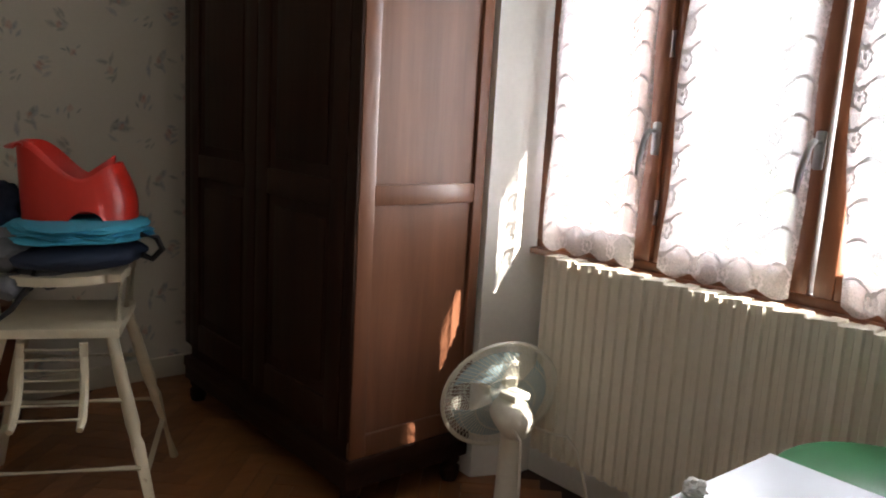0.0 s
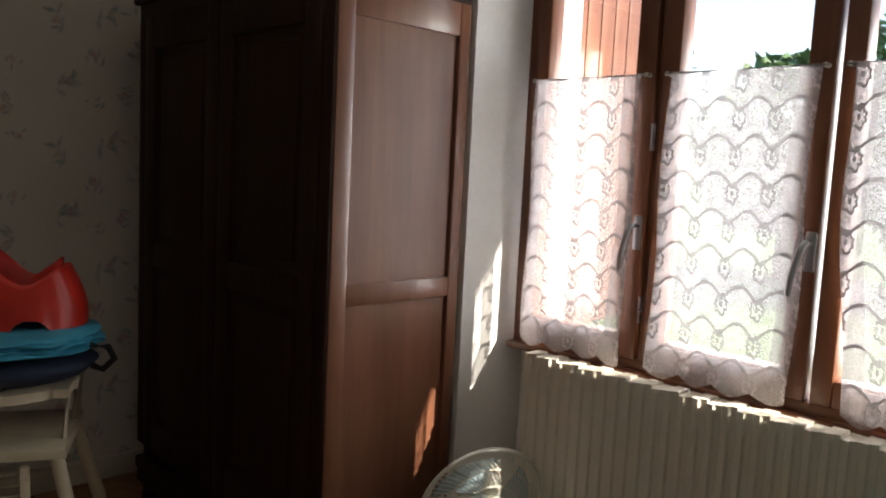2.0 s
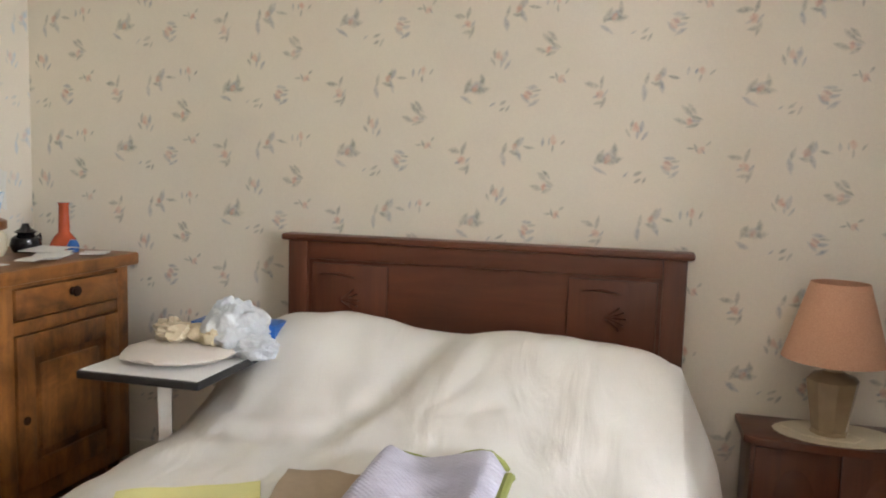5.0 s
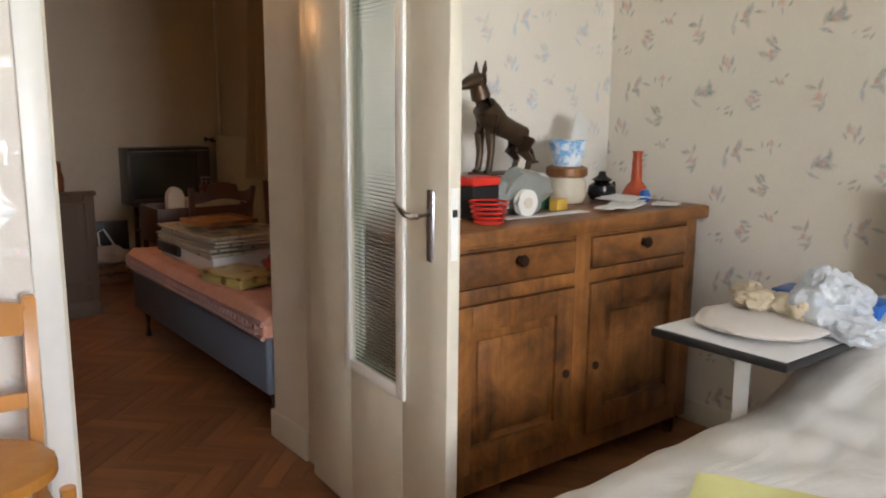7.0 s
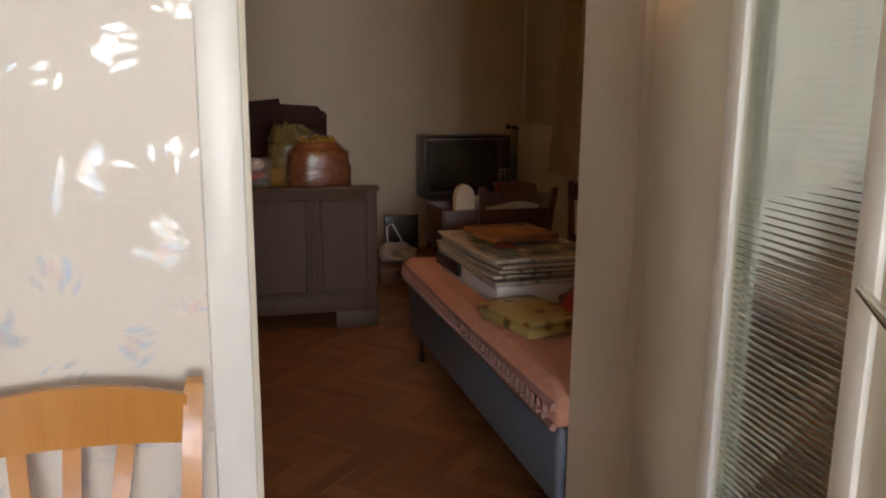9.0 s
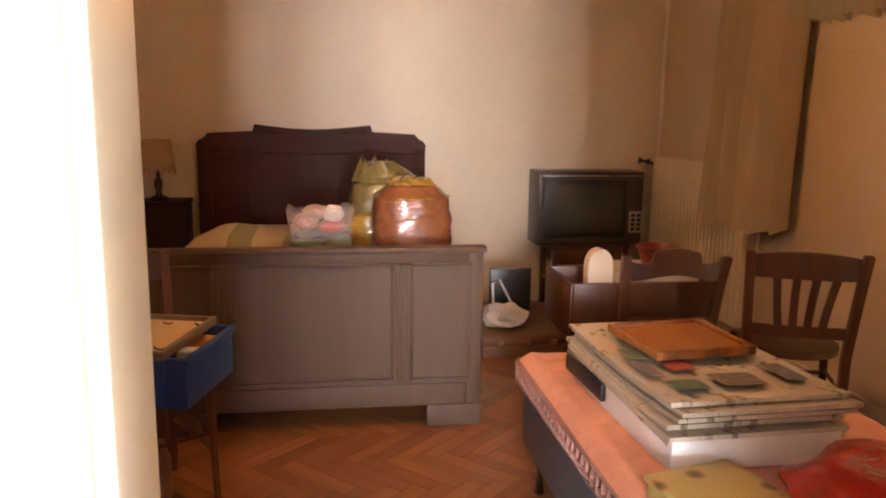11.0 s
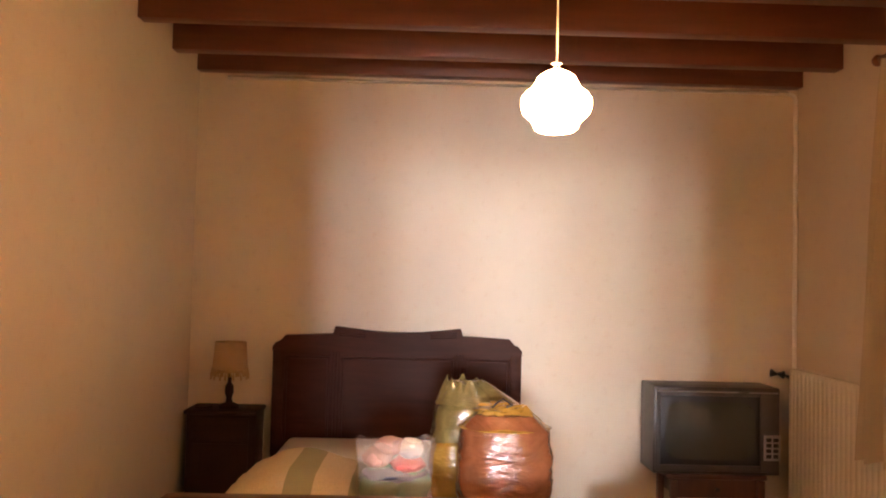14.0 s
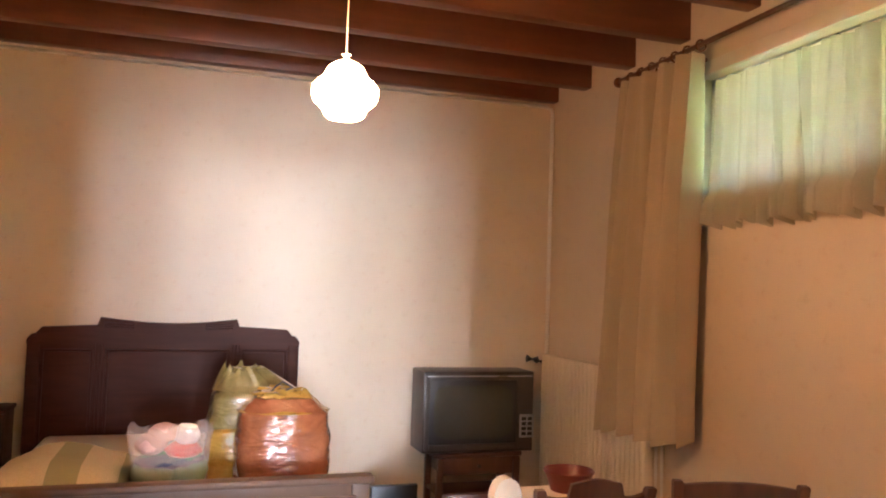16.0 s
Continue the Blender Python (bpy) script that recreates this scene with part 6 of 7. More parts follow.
for sx in (-1, 1):
    tube(b, [(sx * 0.027, 0.035, 0.515), (sx * 0.034, 0.038, 0.555), (sx * 0.036, 0.040, 0.60)], [0.019, 0.014, 0.002], 8)
    tube(b, [(sx * 0.040, 0.085, 0.32), (sx * 0.044, 0.075, 0.22), (sx * 0.044, 0.082, 0.12), (sx * 0.044, 0.070, 0.03), (sx * 0.044, 0.045, 0.014)], [0.042, 0.028, 0.019, 0.017, 0.014], 10)
    tube(b, [(sx * 0.040, 0.335, 0.19), (sx * 0.050, 0.305, 0.12), (sx * 0.052, 0.355, 0.075), (sx * 0.052, 0.335, 0.022), (sx * 0.052, 0.310, 0.014)], [0.052, 0.034, 0.020, 0.016, 0.013], 10)
tube(b, [(0, 0.37, 0.17), (0, 0.405, 0.11), (0, 0.435, 0.06), (0, 0.475, 0.055)], [0.026, 0.022, 0.016, 0.005], 8)
slab(b, [(-0.065, 0.02), (0.065, 0.02), (0.065, 0.37), (-0.065, 0.37)], 0.0, 0.012, 0.004)
solo("dog_statue", b, M_BRONZE, "bronze-coloured seated dog statue on the sideboard", "statue", (-2.79, 2.475, 1.118), 0).scale = (0.72, 0.72, 0.70)
b = bms()
box(b, -0.09, -0.03, 0, 0.09, 0.30, 0.132, 0.004)
solo("white_carton", b, M_WHITE, "white carton under the dog statue", "box", (-2.80, 2.49, 0.9855), 2)

M_GREYFILM = plain("grey_translucent_plastic", (0.26, 0.27, 0.25), 0.3, vary=0.15)
b = bms()
blob(b, 0, 0, 0.075, 0.06, 0.13, 0.085, 0.3, 5, 3, 31.0, 0.0)
solo("plastic_bag", b, M_GREYFILM, "grey crumpled plastic bag on the sideboard", "bag", (-2.64, 2.585, 0.985))
bx = thing("first_aid_box", "black box with a red lid on the sideboard", "box", (-2.66, 2.37, 0.985), 8)
b = bms()
box(b, -0.06, -0.07, 0, 0.06, 0.07, 0.115, 0.006)
part("body", b, M_BLACK, bx)
b = bms()
box(b, -0.063, -0.073, 0.115, 0.063, 0.073, 0.145, 0.006)
part("lid", b, M_RED, bx, "red plastic lid")
rl = thing("tape_reel", "white plastic reel standing on the sideboard", "reel", (-2.56, 2.53, 0.985))
b = bms()
tube(b, [(-0.012, 0, 0.05), (0.012, 0, 0.05)], 0.048, 28)
part("disc", b, M_WHITEPAINT, rl)
b = bms()
tube(b, [(0.012, 0, 0.05), (0.016, 0, 0.05)], 0.020, 20)
part("hub", b, M_CREAM, rl)
wb = thing("wire_basket", "small red wire basket on the sideboard", "basket", (-2.52, 2.32, 0.985))
for k in range(5):
    b = bms()
    r = 0.050 + 0.004 * k
    tube(b, [(r * math.cos(2 * math.pi * j / 24), r * math.sin(2 * math.pi * j / 24), 0.006 + 0.016 * k) for j in range(25)], 0.004, 6, cap=False)
    part("ring", b, M_RED, wb)
b = bms()
lathe(b, [(0, 0), (0.05, 0), (0.05, 0.004), (0, 0.004)], 0, 0, 0, 20)
part("base", b, M_RED, wb)
M_STRAW = plain("yellow_card", (0.55, 0.34, 0.05), 0.7, vary=0.15)
b = bms()
box(b, -0.02, -0.035, 0, 0.02, 0.035, 0.045, 0.003)
solo("yellow_packet", b, M_STRAW, "small yellow packet on the sideboard", "packet", (-2.62, 2.76, 0.985), 12)
b = bms()
lathe(b, [(0, 0), (0.016, 0), (0.017, 0.06), (0.008, 0.07), (0.008, 0.09), (0, 0.09)], 0, 0, 0, 16)
solo("small_bottle", b, M_GREENC, "small green bottle on the sideboard", "bottle", (-2.68, 2.75, 0.985))
M_CERAMIC = plain("cream_ceramic", (0.62, 0.55, 0.42), 0.25, vary=0.06)
cn = thing("ceramic_jar", "cream ceramic jar with brown rim and blue-white cup", "jar", (-2.80, 2.99, 0.985))
b = bms()
lathe(b, [(0, 0), (0.07, 0), (0.085, 0.03), (0.082, 0.085), (0.07, 0.105), (0, 0.105)], 0, 0, 0, 28)
part("jar", b, M_CERAMIC, cn)
b = bms()
lathe(b, [(0.070, 0.104), (0.086, 0.112), (0.086, 0.142), (0.070, 0.150), (0, 0.150)], 0, 0, 0, 28)
part("rim", b, M_OAK, cn, "brown wooden rim")
M_BLUEWHITE = Mat("blue_and_white_paper")
bwv = M_BLUEWHITE.coords()
M_BLUEWHITE.set(M_BLUEWHITE.ramp(M_BLUEWHITE.noise(bwv, 26, 2), [(0.45, (0.72, 0.76, 0.80)), (0.60, (0.16, 0.38, 0.66))]), 0.6)
b = bms()
lathe(b, [(0.055, 0.150), (0.078, 0.255), (0.074, 0.255), (0.052, 0.152), (0, 0.152)], 0, 0, 0, 28)
part("cup", b, M_BLUEWHITE.m, cn, "blue and white paper cup")
M_PAPER = plain("white_paper", (0.68, 0.67, 0.64), 0.85, vary=0.06, grain=60)
b = bms()
grid(b, 8, 8, lambda u, v: (0.02 * math.sin(3 * u + 2 * v), (u - 0.5) * 0.13 + 0.03 * v, 0.16 * v + 0.02 * math.sin(5 * u)), 0.002)
tube(b, [(0.0, 0.0, -0.06), (0.0, 0.01, 0.05)], 0.003, 6)
solo("paper_sheet", b, M_PAPER, "white folded paper stuck in the jar", "paper", (-2.84, 3.09, 1.18))
M_PORC = plain("black_glaze", (0.012, 0.010, 0.012), 0.18, vary=0.2, bump=0.0)
bp = thing("black_teapot", "small black glazed pot on the sideboard", "pot", (-2.78, 3.19, 0.985))
b = bms()
lathe(b, [(0, 0), (0.05, 0), (0.062, 0.03), (0.055, 0.06), (0.03, 0.075), (0.045, 0.085), (0.02, 0.10), (0.012, 0.12), (0, 0.122)], 0, 0, 0, 24)
part("body", b, M_PORC, bp)
b = bms()
tube(b, [(0, 0.055, 0.06), (0, 0.08, 0.07), (0, 0.085, 0.045), (0, 0.058, 0.03)], 0.006, 8)
part("handle", b, M_PORC, bp)
M_VASE = plain("orange_red_glass", (0.42, 0.07, 0.025), 0.2, vary=0.15, bump=0.0)
b = bms()
lathe(b, [(0, 0), (0.055, 0), (0.060, 0.02), (0.045, 0.05), (0.024, 0.075), (0.020, 0.19), (0.024, 0.205), (0, 0.205)], 0, 0, 0, 24)
solo("vase", b, M_VASE, "orange-red glass bottle vase on the sideboard", "vase", (-2.72, 3.345, 0.985))
M_BLUEP = plain("blue_plastic", (0.015, 0.12, 0.42), 0.35, vary=0.1)
b = bms()
lathe(b, [(0, 0), (0.022, 0), (0.024, 0.03), (0.014, 0.05), (0, 0.052)], 0, 0, 0, 16)
solo("ink_bottle", b, M_BLUEP, "small blue bottle on the sideboard", "bottle", (-2.62, 3.28, 0.985))
for k, (x, y, w, l, tn, z) in enumerate(((-2.55, 2.62, 0.05, 0.40, -3, 0.0), (-2.50, 2.98, 0.075, 0.30, 14, 0.006), (-2.56, 3.06, 0.12, 0.30, 25, 0.0), (-2.66, 3.20, 0.16, 0.20, 4, 0.012), (-2.48, 3.24, 0.10, 0.14, 30, 0.0))):
    b = bms()
    grid(b, 6, 8, lambda u, v: ((u - 0.5) * w, (v - 0.5) * l, 0.003 + 0.012 * math.sin(3.0 * v + k) ** 2 * (k != 0)), 0.003)
    solo("loose_paper", b, M_PAPER, "white loose paper lying on the sideboard", "paper", (x, y, 0.9855 + z), tn, group="papers on the sideboard")

# ---- on the overbed table ----
M_PAD = plain("off_white_pad", (0.66, 0.60, 0.54), 0.9, vary=0.08, grain=120, bump=0.3)
b = bms()
blob(b, 0, 0, 0.022, 0.19, 0.20, 0.024, 0.12, 4, 4, 41.0, 0.0)
solo("folded_pad", b, M_PAD, "folded off-white pad on the overbed table", "pad", (-1.715, 2.70, 0.7405))
M_LINEN = plain("ecru_linen", (0.56, 0.47, 0.33), 0.9, vary=0.15, grain=140, bump=0.4)
b = bms()
for k, (x, y, s) in enumerate(((0, 0, 0.07), (0.08, 0.02, 0.055), (-0.06, 0.06, 0.05), (0.14, -0.01, 0.04))):
    blob(b, x, y, 0.028, s, s * 0.8, 0.034, 0.45, 6, 3, 50.0 + k, 0.0)
solo("crumpled_linen", b, M_LINEN, "crumpled ecru linen on the pad", "cloth", (-1.76, 2.72, 0.785))
bb = thing("blue_box", "blue cardboard box with white printing", "box", (-1.66, 2.97, 0.7405), 4)
b = bms()
box(b, -0.16, -0.065, 0, 0.16, 0.065, 0.075, 0.003)
part("carton", b, M_BLUEP, bb)
b = bms()
for z in (0.022, 0.038, 0.052):
    box(b, 0.105, -0.0665, z, 0.145, -0.065, z + 0.008)
part("print_bars", b, M_PAPER, bb, "white printed bars")
WB = Mat("thin_white_bag")
wv = WB.coords()
WB.set((0.72, 0.75, 0.78), 0.3)
WB.bump(WB.noise(wv, 26, 4, 0.6, 1.5), 0.9, 0.02)
w_mx, w_tr = WB.n("ShaderNodeMixShader"), WB.n("ShaderNodeBsdfTransparent")
w_mx.inputs[0].default_value = 0.78
WB.link(w_tr.outputs[0], w_mx.inputs[1])
WB.link(WB.b.outputs[0], w_mx.inputs[2])
WB.link(w_mx.outputs[0], WB.out.inputs[0])
b = bms()
blob(b, 0, 0, 0.080, 0.10, 0.11, 0.10, 0.24, 5, 5, 61.0, 0.0)
blob(b, -0.035, 0.0, 0.135, 0.045, 0.05, 0.055, 0.3, 5, 4, 63.0)
blob(b, 0.09, -0.05, 0.04, 0.08, 0.06, 0.045, 0.3, 6, 4, 64.0, 0.0)
solo("white_carrier_bag", b, WB.m, "crumpled white plastic carrier bag on the overbed table", "bag", (-1.575, 2.80, 0.7405))

# ---- on the bed ----
QM = Mat("lilac_quilted_cloth")
qv = QM.coords()
qs = QM.n("ShaderNodeSeparateXYZ")
QM.link(qv, qs.inputs[0])
qa = QM.math("MULTIPLY", QM.math("SINE", QM.math("MULTIPLY", qs.outputs["X"], 330)), QM.math("SINE", QM.math("MULTIPLY", qs.outputs["Y"], 330)))
QM.set(QM.ramp(QM.noise(qv, 7, 3), [(0.35, (0.40, 0.38, 0.45)), (0.65, (0.55, 0.53, 0.60))]), 0.9)
QM.bump(qa, 0.5, 0.004)
M_OLIVETRIM = plain("olive_binding", (0.24, 0.26, 0.07), 0.85, vary=0.1, grain=120)
ql = thing("folded_quilt", "lilac-grey quilted cover with olive binding folded on the bed", "quilt", (-0.75, 2.215, 0.0), 8)


def quilt_z(x, y):
    wx, wy = -0.76 + x - (-0.888), 2.22 + y - 3.43
    return cover_top(wx, wy) + 0.012


def quilt(u, v):
    x, y = (u - 0.5) * 0.36, -0.30 + 0.53 * v
    x += 0.06 * (v - 0.5)
    return (x, y - 0.05 * (u - 0.4) ** 2, quilt_z(x, y) + 0.055 + 0.018 * math.sin(7 * u + 2 * v) - 0.05 * max(0, abs(2 * u - 1) - 0.75) / 0.25 - 0.055 * max(0, v - 0.86) / 0.14)


b = bms()
grid(b, 36, 36, quilt, 0.03)
part("quilting", b, QM.m, ql, "", 80)
b = bms()
edge = [quilt(k / 12, 1.0) for k in range(13)] + [quilt(1.0, 1 - k / 12) for k in range(13)]
tube(b, [(p[0], p[1], p[2] + 0.002) for p in edge], 0.014, 8)
part("binding", b, M_OLIVETRIM, ql, "olive binding")
M_YELLOWP = plain("pale_yellow_paper", (0.66, 0.62, 0.26), 0.75, vary=0.04)
M_CARD = plain("brown_card", (0.36, 0.27, 0.18), 0.8, vary=0.08, grain=50)


def sheet(name, label, mat, cx, cy, w, l, turn, lift, category="paper"):
    ob_b = bms()
    c, s = math.cos(radians(turn)), math.sin(radians(turn))

    def at(u, v):
        x, y = (u - 0.5) * w, (v - 0.5) * l
        wx, wy = cx + c * x - s * y, cy + s * x + c * y
        return (wx, wy, cover_top(wx + 0.888, wy - 3.43) + lift)

    grid(ob_b, 10, 10, at, 0.004)
    return solo(name, ob_b, mat, label, category, sharp=80)


sheet("yellow_folder", "pale yellow paper folder lying on the bed", M_YELLOWP, -1.235, 1.935, 0.34, 0.36, 27, 0.012, "folder")
sheet("card_sheet", "brown cardboard sheet lying on the bed", M_CARD, -0.985, 2.11, 0.22, 0.34, 12, 0.018, "cardboard")

# ---- far room: load on the chairs ----
slat_chair("bistro_chair", "dark wooden chair with a broad curved back carrying a crate", (-5.46, 0.47, 0), 122, M_REDWOOD, 0, 0.86, 0.37, 0.03)
M_BLUECRATE = plain("blue_crate_plastic", (0.008, 0.050, 0.23), 0.4, vary=0.1)
cr = thing("plastic_crate", "blue plastic crate of odds and ends on the chair", "crate", (-5.225, 0.655, 0.468), -15)
for a in ((-0.19, -0.175, 0.19, -0.165), (-0.19, 0.165, 0.19, 0.175), (-0.19, -0.165, -0.18, 0.165), (0.18, -0.165, 0.19, 0.165)):
    b = bms()
    box(b, a[0], a[1], 0, a[2], a[3], 0.165, 0.004)
    part("side", b, M_BLUECRATE, cr)
b = bms()
box(b, -0.18, -0.165, 0.0, 0.18, 0.165, 0.012)
part("bottom", b, M_BLUECRATE, cr)
b = bms()
for a in ((-0.202, -0.187, 0.202, -0.163), (-0.202, 0.163, 0.202, 0.187), (-0.202, -0.163, -0.178, 0.163), (0.178, -0.163, 0.202, 0.163)):
    box(b, a[0], a[1], 0.148, a[2], a[3], 0.168, 0.005)
part("rim", b, M_BLUECRATE, cr)
for y in (-0.10, -0.05, 0.0, 0.05, 0.10):
    b = bms()
    box(b, 0.190, y - 0.004, 0.01, 0.196, y + 0.004, 0.148, 0.002)
    part("rib", b, M_BLUECRATE, cr)
b = bms()
box(b, -0.03, -0.035, 0, 0.03, 0.035, 0.14, 0.003)
solo("small_carton", b, M_PAPER, "small white carton in the crate", "box", (-5.14, 0.765, 0.4815), -10)
b = bms()
box(b, -0.09, -0.05, 0, 0.09, 0.05, 0.13, 0.02, 3)
solo("wooden_brush", b, M_BEECH, "wooden brush in the crate", "brush", (-5.27, 0.775, 0.4815), -18)
tr = thing("framed_tray", "grey-framed cork tray with small hooks lying on the crate", "tray", (-5.215, 0.635, 0.641), -14)
b = bms()
box(b, -0.20, -0.12, 0.0, 0.20, 0.12, 0.008)
part("board", b, plain("pale_cork", (0.60, 0.46, 0.28), 0.9, vary=0.15, grain=70), tr)
M_GREYFRAME = wood("grey_frame_wood", (0.10, 0.075, 0.06), (0.20, 0.16, 0.13), 0.5, "x")
for a in ((-0.215, -0.135, 0.215, -0.115), (-0.215, 0.115, 0.215, 0.135), (-0.215, -0.115, -0.195, 0.115), (0.195, -0.115, 0.215, 0.115)):
    b = bms()
    box(b, a[0], a[1], -0.004, a[2], a[3], 0.024, 0.003)
    part("frame_rail", b, M_GREYFRAME, tr)
for x, y in ((-0.15, 0.085), (-0.15, -0.03), (0.13, 0.07), (-0.02, -0.07)):
    b = bms()
    tube(b, [(x, y, 0.008), (x + 0.004, y, 0.016), (x + 0.02, y + 0.006, 0.020), (x + 0.032, y + 0.018, 0.018), (x + 0.028, y + 0.030, 0.016), (x + 0.012, y + 0.034, 0.014)], 0.003, 6)
    part("hook", b, M_BLACK, tr)
M_BROWNBAG = plain("brown_leather", (0.16, 0.075, 0.035), 0.55, vary=0.2, grain=60, bump=0.3)
b = bms()
blob(b, 0, 0, 0.14, 0.15, 0.15, 0.16, 0.22, 4, 4, 71.0, 0.0)
solo("brown_bag", b, M_BROWNBAG, "slumped brown leather bag under the chair", "bag", (-5.20, 0.53, 0))
M_WICKER = plain("brown_wicker", (0.20, 0.085, 0.030), 0.55, vary=0.3, grain=90, bump=0.5)
pb = thing("wicker_basket", "brown wicker basket with a pale lining by the wall", "basket", (-6.20, 0.10, 0), 12)
for k in range(11):
    b = bms()
    r = 0.17 + 0.006 * k
    tube(b, [(1.25 * r * math.cos(2 * math.pi * j / 40), r * math.sin(2 * math.pi * j / 40), 0.012 + 0.036 * k + 0.006 * (-1) ** j) for j in range(41)], 0.016, 6, cap=False)
    part("weave_row", b, M_WICKER, pb)
for k in range(20):
    a = 2 * math.pi * k / 20
    b = bms()
    tube(b, [(1.25 * 0.172 * math.cos(a), 0.172 * math.sin(a), 0.0), (1.25 * 0.236 * math.cos(a), 0.236 * math.sin(a), 0.43)], 0.009, 6)
    part("stake", b, M_WICKER, pb)
b = bms()
tube(b, [(1.25 * 0.238 * math.cos(2 * math.pi * j / 48), 0.238 * math.sin(2 * math.pi * j / 48), 0.43) for j in range(49)], 0.016, 8, cap=False)
part("rim", b, M_WICKER, pb)
b = bms()
tube(b, [(0.295 * math.cos(radians(a)), 0.02, 0.43 + 0.13 * math.sin(radians(a))) for a in range(0, 181, 12)], 0.011, 8)
part("handle", b, M_WICKER, pb)
b = bms()
blob(b, 0.06, 0.0, 0.40, 0.20, 0.18, 0.07, 0.35, 6, 4, 75.0)
part("lining", b, M_LINEN, pb, "crumpled ecru cloth lining")
ob_ = thing("carton", "open pale cardboard carton of odds and ends by the wall", "box", (-5.72, 0.06, 0), 6)
for a in ((-0.17, -0.19, 0.17, -0.182), (-0.17, 0.182, 0.17, 0.19), (-0.17, -0.182, -0.162, 0.182), (0.162, -0.182, 0.17, 0.182)):
    b = bms()
    box(b, a[0], a[1], 0, a[2], a[3], 0.40, 0.002)
    part("side", b, M_CARD, ob_)
b = bms()
box(b, -0.162, -0.182, 0, 0.162, 0.182, 0.01)
part("bottom", b, M_CARD, ob_)
b = bms()
blob(b, 0.0, 0.02, 0.38, 0.14, 0.15, 0.08, 0.4, 6, 4, 78.0)
part("yellow_cloth", b, M_STRAW, ob_, "crumpled yellow cloth")
b = bms()
tube(b, [(-0.10, -0.05, 0.35), (0.0, 0.0, 0.47), (0.11, 0.05, 0.44)], [0.05, 0.06, 0.045], 12)
part("dark_cloth", b, M_BROWNBAG, ob_, "rolled dark brown cloth")

# ---- on the single bed ----
nb = thing("paper_stack", "white carton topped with a pile of newspapers", "newspapers", (-4.66, 2.265, 0.528), 2)
b = bms()
box(b, -0.36, -0.235, 0, 0.36, 0.235, 0.085, 0.006)
part("carton", b, M_PAPER, nb)
NP = Mat("printed_newspaper")
nv = NP.coords()
npx = NP.n("ShaderNodeTexVoronoi")
NP.link(NP.mapped(nv, (9, 14, 9)), npx.inputs["Vector"])
npx.inputs["Scale"].default_value = 1.6
nsep = NP.n("ShaderNodeSeparateXYZ")
NP.link(nv, nsep.inputs[0])
lines = NP.math("GREATER_THAN", NP.math("SINE", NP.math("MULTIPLY", nsep.outputs["Y"], 520)), 0.1)
cols = NP.math("LESS_THAN", NP.math("FRACT", NP.math("MULTIPLY", nsep.outputs["X"], 11)), 0.88)
words = NP.math("GREATER_THAN", NP.noise(NP.mapped(nv, (160, 40, 40)), 1.0, 2), 0.46)
blocks = NP.n("ShaderNodeTexVoronoi")
blocks.distance = "CHEBYCHEV"
NP.link(NP.mapped(nv, (7, 9, 1)), blocks.inputs["Vector"])
bsep = NP.n("ShaderNodeSeparateXYZ")
NP.link(blocks.outputs["Color"], bsep.inputs[0])
photo = NP.math("GREATER_THAN", bsep.outputs["X"], 0.90)
pic = NP.ramp(NP.noise(nv, 38, 4), [(0.35, (0.12, 0.11, 0.08)), (0.5, (0.24, 0.21, 0.14)), (0.65, (0.40, 0.36, 0.28))])
sheet_c = NP.ramp(NP.noise(nv, 5, 3), [(0.3, (0.38, 0.34, 0.26)), (0.7, (0.47, 0.43, 0.34))])
text_c = NP.mix(NP.math("MULTIPLY", NP.math("MULTIPLY", NP.math("MULTIPLY", lines, cols), words), 0.12), sheet_c, (0.10, 0.09, 0.08))
NP.set(NP.mix(photo, text_c, pic), 0.8)
NP.bump(NP.noise(nv, 12, 3), 0.3, 0.01)
for k in range(6):
    b = bms()
    rnd = random.Random(80 + k)
    dx, dy = rnd.uniform(-0.03, 0.03), rnd.uniform(-0.025, 0.025)
    grid(b, 8, 6, lambda u, v: ((u - 0.5) * 0.74 + dx, (v - 0.5) * 0.49 + dy, 0.088 + 0.016 * k + 0.006 * math.sin(4 * u + k) + 0.010 * (u - 0.5) ** 2 * k), 0.012)
    part("newspaper", b, NP.m, nb, "", 60)
for x, y, w, l, c in ((-0.02, -0.17, 0.10, 0.07, (0.10, 0.13, 0.07)), (0.10, -0.10, 0.09, 0.08, (0.30, 0.06, 0.05)), (0.12, -0.20, 0.12, 0.05, (0.12, 0.11, 0.10)), (0.24, 0.0, 0.10, 0.12, (0.16, 0.14, 0.10)), (0.26, -0.15, 0.07, 0.09, (0.08, 0.14, 0.10)), (0.20, 0.16, 0.14, 0.06, (0.13, 0.12, 0.11))):
    b = bms()
    grid(b, 5, 5, lambda p, q: (x + (p - 0.5) * w, y + (q - 0.5) * l, 0.1835 + 0.006 * math.sin(4 * ((x + (p - 0.5) * w) / 0.74 + 0.5) + 5) + 0.05 * ((x + (p - 0.5) * w) / 0.74) ** 2), 0.001)
    part("photo", b, plain("printed_photo", c, 0.7, vary=0.7, grain=45), nb, "printed picture on the newspaper")
b = bms()
box(b, -0.36, -0.255, 0.03, -0.05, -0.238, 0.085, 0.004)
part("dark_sleeve", b, M_BLACK, nb, "dark sleeve")
fr = thing("picture_board", "flat honey-wood panel in a frame lying on the newspapers", "frame", (-4.745, 2.262, 0.722), 6)
b = bms()
box(b, -0.14, -0.145, 0.0, 0.14, 0.145, 0.016)
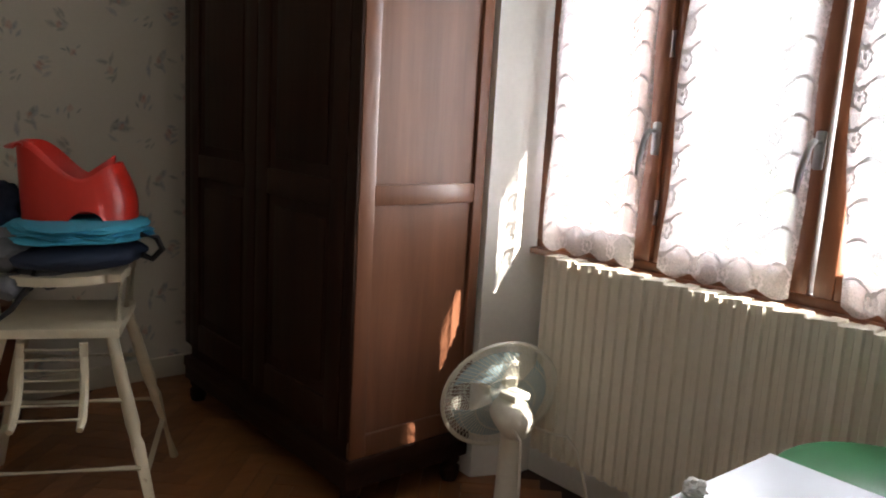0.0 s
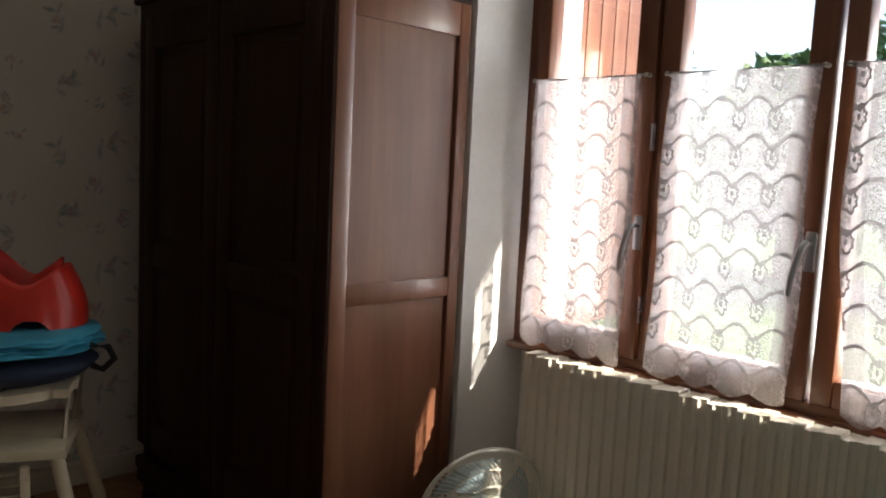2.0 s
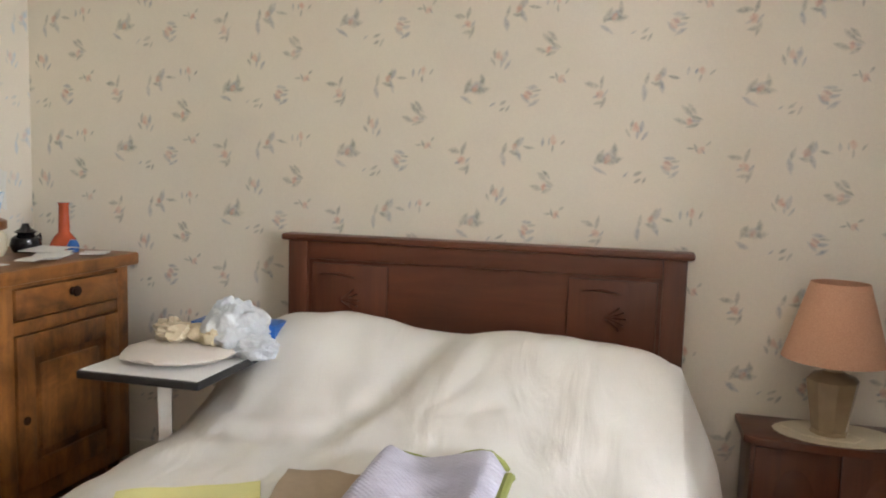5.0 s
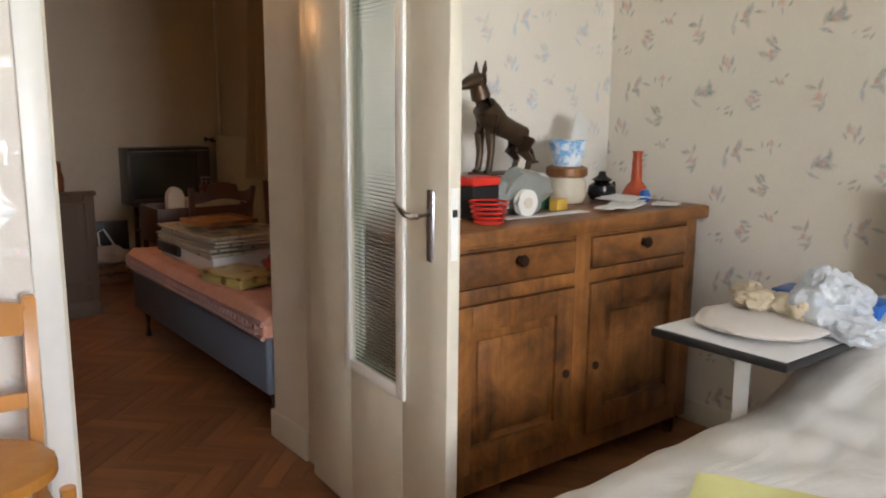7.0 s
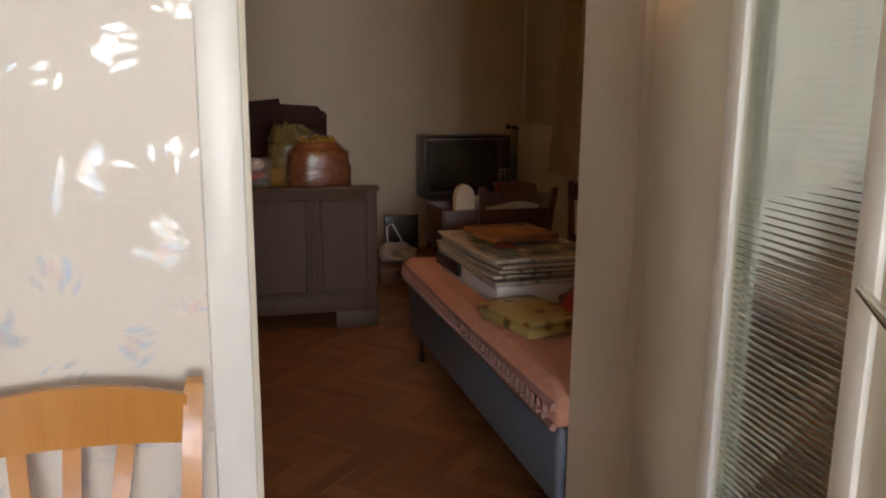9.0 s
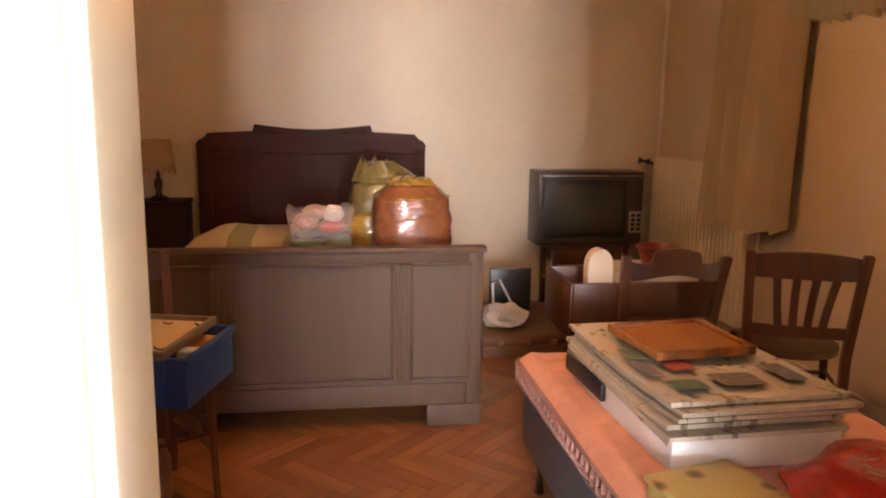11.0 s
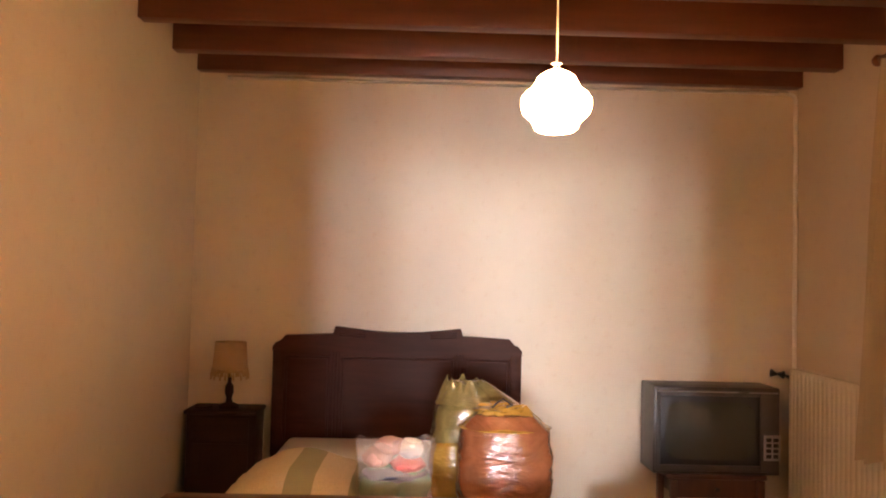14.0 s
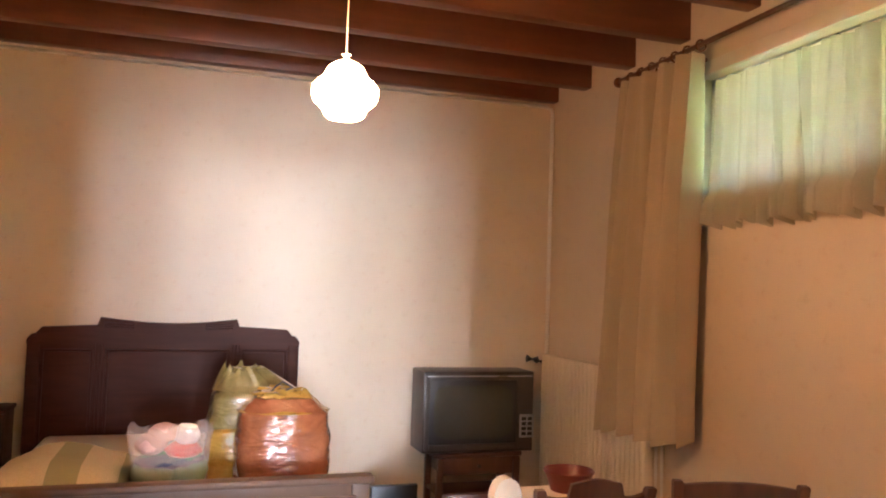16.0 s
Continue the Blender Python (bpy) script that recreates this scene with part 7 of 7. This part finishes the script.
part("panel", b, wood("honey_panel", (0.24, 0.090, 0.024), (0.40, 0.17, 0.050), 0.35, "x"), fr)
for a in ((-0.155, -0.16, 0.155, -0.14), (-0.155, 0.14, 0.155, 0.16), (-0.155, -0.14, -0.135, 0.14), (0.135, -0.14, 0.155, 0.14)):
    b = bms()
    box(b, a[0], a[1], 0.0, a[2], a[3], 0.026, 0.004)
    part("frame_rail", b, M_OAK, fr)
tn = thing("biscuit_tin", "yellow flower-printed tin lying on the mattress", "tin", (-4.06, 2.085, 0.527), 14)
TN = Mat("printed_tin")
tv_ = TN.coords()
tx = TN.n("ShaderNodeTexVoronoi")
TN.link(tv_, tx.inputs["Vector"])
tx.inputs["Scale"].default_value = 13
TN.set(TN.ramp(tx.outputs["Distance"], [(0.16, (0.10, 0.12, 0.03)), (0.26, (0.36, 0.17, 0.04)), (0.36, (0.50, 0.40, 0.14))]), 0.35, 0.2)
b = bms()
box(b, -0.16, -0.12, 0, 0.16, 0.12, 0.045, 0.018, 3)
part("body", b, TN.m, tn)
b = bms()
box(b, -0.163, -0.123, 0.045, 0.163, 0.123, 0.060, 0.006, 2)
part("lid", b, TN.m, tn)
M_REDBAG = gloss_sack("red_bag_plastic", (0.22, 0.010, 0.008), (0.36, 0.020, 0.014))
b = bms()
blob(b, 0, 0, 0.07, 0.25, 0.26, 0.10, 0.2, 4, 4, 91.0, 0.0)
solo("red_plastic_bag", b, M_REDBAG, "glossy dark red plastic bag on the mattress", "bag", (-3.96, 2.46, 0.527))

# ---- chairs and box behind the single bed ----
ch = slat_chair("dining_chair", "dark wooden chair with a shaped crest rail holding a box", (-5.535, 2.585, 0), -96, M_REDWOOD, 0, 0.845, 0.385, 0.0, True)
wbx = thing("wooden_crate", "brown open wooden box of papers on the chair seat", "box", (-5.80, 2.52, 0.469), 0)
for a in ((-0.19, -0.32, 0.19, -0.305), (-0.19, 0.305, 0.19, 0.32), (-0.19, -0.305, -0.175, 0.305), (0.175, -0.305, 0.19, 0.305)):
    b = bms()
    box(b, a[0], a[1], 0, a[2], a[3], 0.235, 0.003)
    part("side", b, M_REDWOOD, wbx)
b = bms()
box(b, -0.175, -0.305, 0, 0.175, 0.305, 0.012)
part("bottom", b, M_REDWOOD, wbx)
b = bms()
prof = [(-0.055, 0.0), (0.055, 0.0), (0.055, 0.28)] + [(0.055 * math.cos(radians(a)), 0.28 + 0.075 * math.sin(radians(a))) for a in range(15, 180, 15)] + [(-0.055, 0.28)]
lo, hi = [b.verts.new((-0.03, y, z)) for y, z in prof], [b.verts.new((0.03, y, z)) for y, z in prof]
b.faces.new(lo)
b.faces.new(hi[::-1])
for k in range(len(prof)):
    b.faces.new((lo[k], hi[k], hi[(k + 1) % len(prof)], lo[(k + 1) % len(prof)]))
solo("round_topped_board", b, M_CREAM, "cream round-topped board standing in the box", "board", (-5.70, 2.345, 0.482))
b = bms()
box(b, -0.12, -0.19, 0, 0.12, 0.19, 0.262, 0.01)
solo("paper_bundle", b, M_PAD, "bundle of pale papers in the box", "papers", (-5.79, 2.60, 0.482))
b = bms()
lathe(b, [(0, 0), (0.07, 0), (0.085, 0.05), (0.10, 0.075), (0.095, 0.08), (0.07, 0.03), (0, 0.02)], 0, 0, 0, 28)
solo("red_bowl", b, plain("dark_red_glaze", (0.12, 0.015, 0.010), 0.35, vary=0.1), "dark red bowl resting on the papers", "bowl", (-5.82, 2.66, 0.7445))
slat_chair("dining_chair", "dark wooden slat-back chair near the radiator", (-5.36, 3.06, 0), -112, M_REDWOOD, 4, 0.885, 0.40, 0.0)

# ---- by the television ----
sc = thing("suitcase", "old brown leather suitcase lying on the floor", "suitcase", (-6.98, 2.33, 0), 4)
b = bms()
box(b, -0.18, -0.26, 0, 0.18, 0.26, 0.075, 0.012)
part("base", b, M_BROWNBAG, sc)
b = bms()
box(b, -0.18, -0.26, 0.079, 0.18, 0.26, 0.125, 0.012)
part("lid", b, M_BROWNBAG, sc)
for y in (-0.16, 0.0, 0.16):
    b = bms()
    box(b, 0.180, y - 0.02, 0.055, 0.186, y + 0.02, 0.10, 0.002)
    part("clasp", b, M_CHROME, sc)
b = bms()
box(b, -0.02, -0.13, 0, 0.02, 0.13, 0.30, 0.004)
solo("dark_record_case", b, M_BLACK, "black upright case standing behind the suitcase", "case", (-7.26, 2.34, 0.126), 0)
b = bms()
blob(b, 0, 0, 0.06, 0.10, 0.14, 0.075, 0.3, 5, 3, 97.0, 0.0)
solo("folded_cloth", b, M_PAD, "pale cloth bundle on the suitcase", "cloth", (-7.02, 2.26, 0.1255))
b = bms()
tube(b, [(-7.08, 2.20, 0.18), (-7.13, 2.20, 0.36), (-7.12, 2.24, 0.385), (-7.04, 2.33, 0.20)], 0.008, 6)
solo("bag_handle", b, M_PAPER, "thin white bag handle over the bundle", "bag")

# ---- herringbone parquet through both rooms ----
PL, PW = 0.36, 0.074
fl_a, fl_b = bpy.data.objects["floor_far_room"], bpy.data.objects["floor_bedroom"]


def plank_mesh():
    b = bms()
    g = 0.0009
    box(b, -PL / 2 + g, -PW / 2 + g, -0.0115, PL / 2 - g, PW / 2 - g, 0.0, 0.0012, 1)
    return mesh_of("plank", b, M_PARQUET)


plank_me = plank_mesh()
joined = {fl_a: ([], []), fl_b: ([], [])}
count = 0
rot = Matrix.Rotation(radians(45), 3, "Z")
for n in range(-30, 31):
    for k in range(-120, 121):
        for up in (0, 1):
            c = Vector((k * PW + n * PL, k * PW - n * PL, 0)) + (Vector((PL / 2, PW / 2, 0)) if not up else Vector((PW / 2, PW + PL / 2, 0)))
            c = rot @ c
            c = Vector((c.x - 3.0, c.y + 0.8, 0))
            far = -8.2 < c.x < -3.13 and -0.3 < c.y < 3.75
            near = -3.13 <= c.x < 2.15 and -1.9 < c.y < 3.6
            if not (far or near):
                continue
            owner = fl_a if far else fl_b
            ang = 45 + 90 * up
            if far and -6.3 < c.x and 0.25 < c.y < 2.0 and count < 230 or near and 0.9 < c.x and 1.3 < c.y < 2.3 and count < 300:
                ob = new("plank", plank_me)
                ob.parent = owner
                ob.matrix_world = pose(c.x, c.y, 0, 0, 0, ang)
                count += 1
            else:
                vs, fs = joined[owner]
                d = Vector((math.cos(radians(ang)), math.sin(radians(ang)), 0))
                e = Vector((-d.y, d.x, 0))
                i = len(vs)
                for sx, sy in ((-1, -1), (1, -1), (1, 1), (-1, 1)):
                    p = c + d * (sx * (PL / 2 - 0.001)) + e * (sy * (PW / 2 - 0.001))
                    vs += [(p.x, p.y, -0.0115), (p.x, p.y, 0.0)]
                fs += [(i + 1, i + 3, i + 5, i + 7)] + [(i + 2 * j, i + (2 * j + 2) % 8, i + (2 * j + 3) % 8, i + 2 * j + 1) for j in range(4)]
for owner, (vs, fs) in joined.items():
    me = bpy.data.meshes.new("planks")
    me.from_pydata(vs, [], fs)
    me.materials.append(M_PARQUET_J)
    ob = new("planks", me)
    ob.parent = owner
    tagged(ob, kind="stuff")
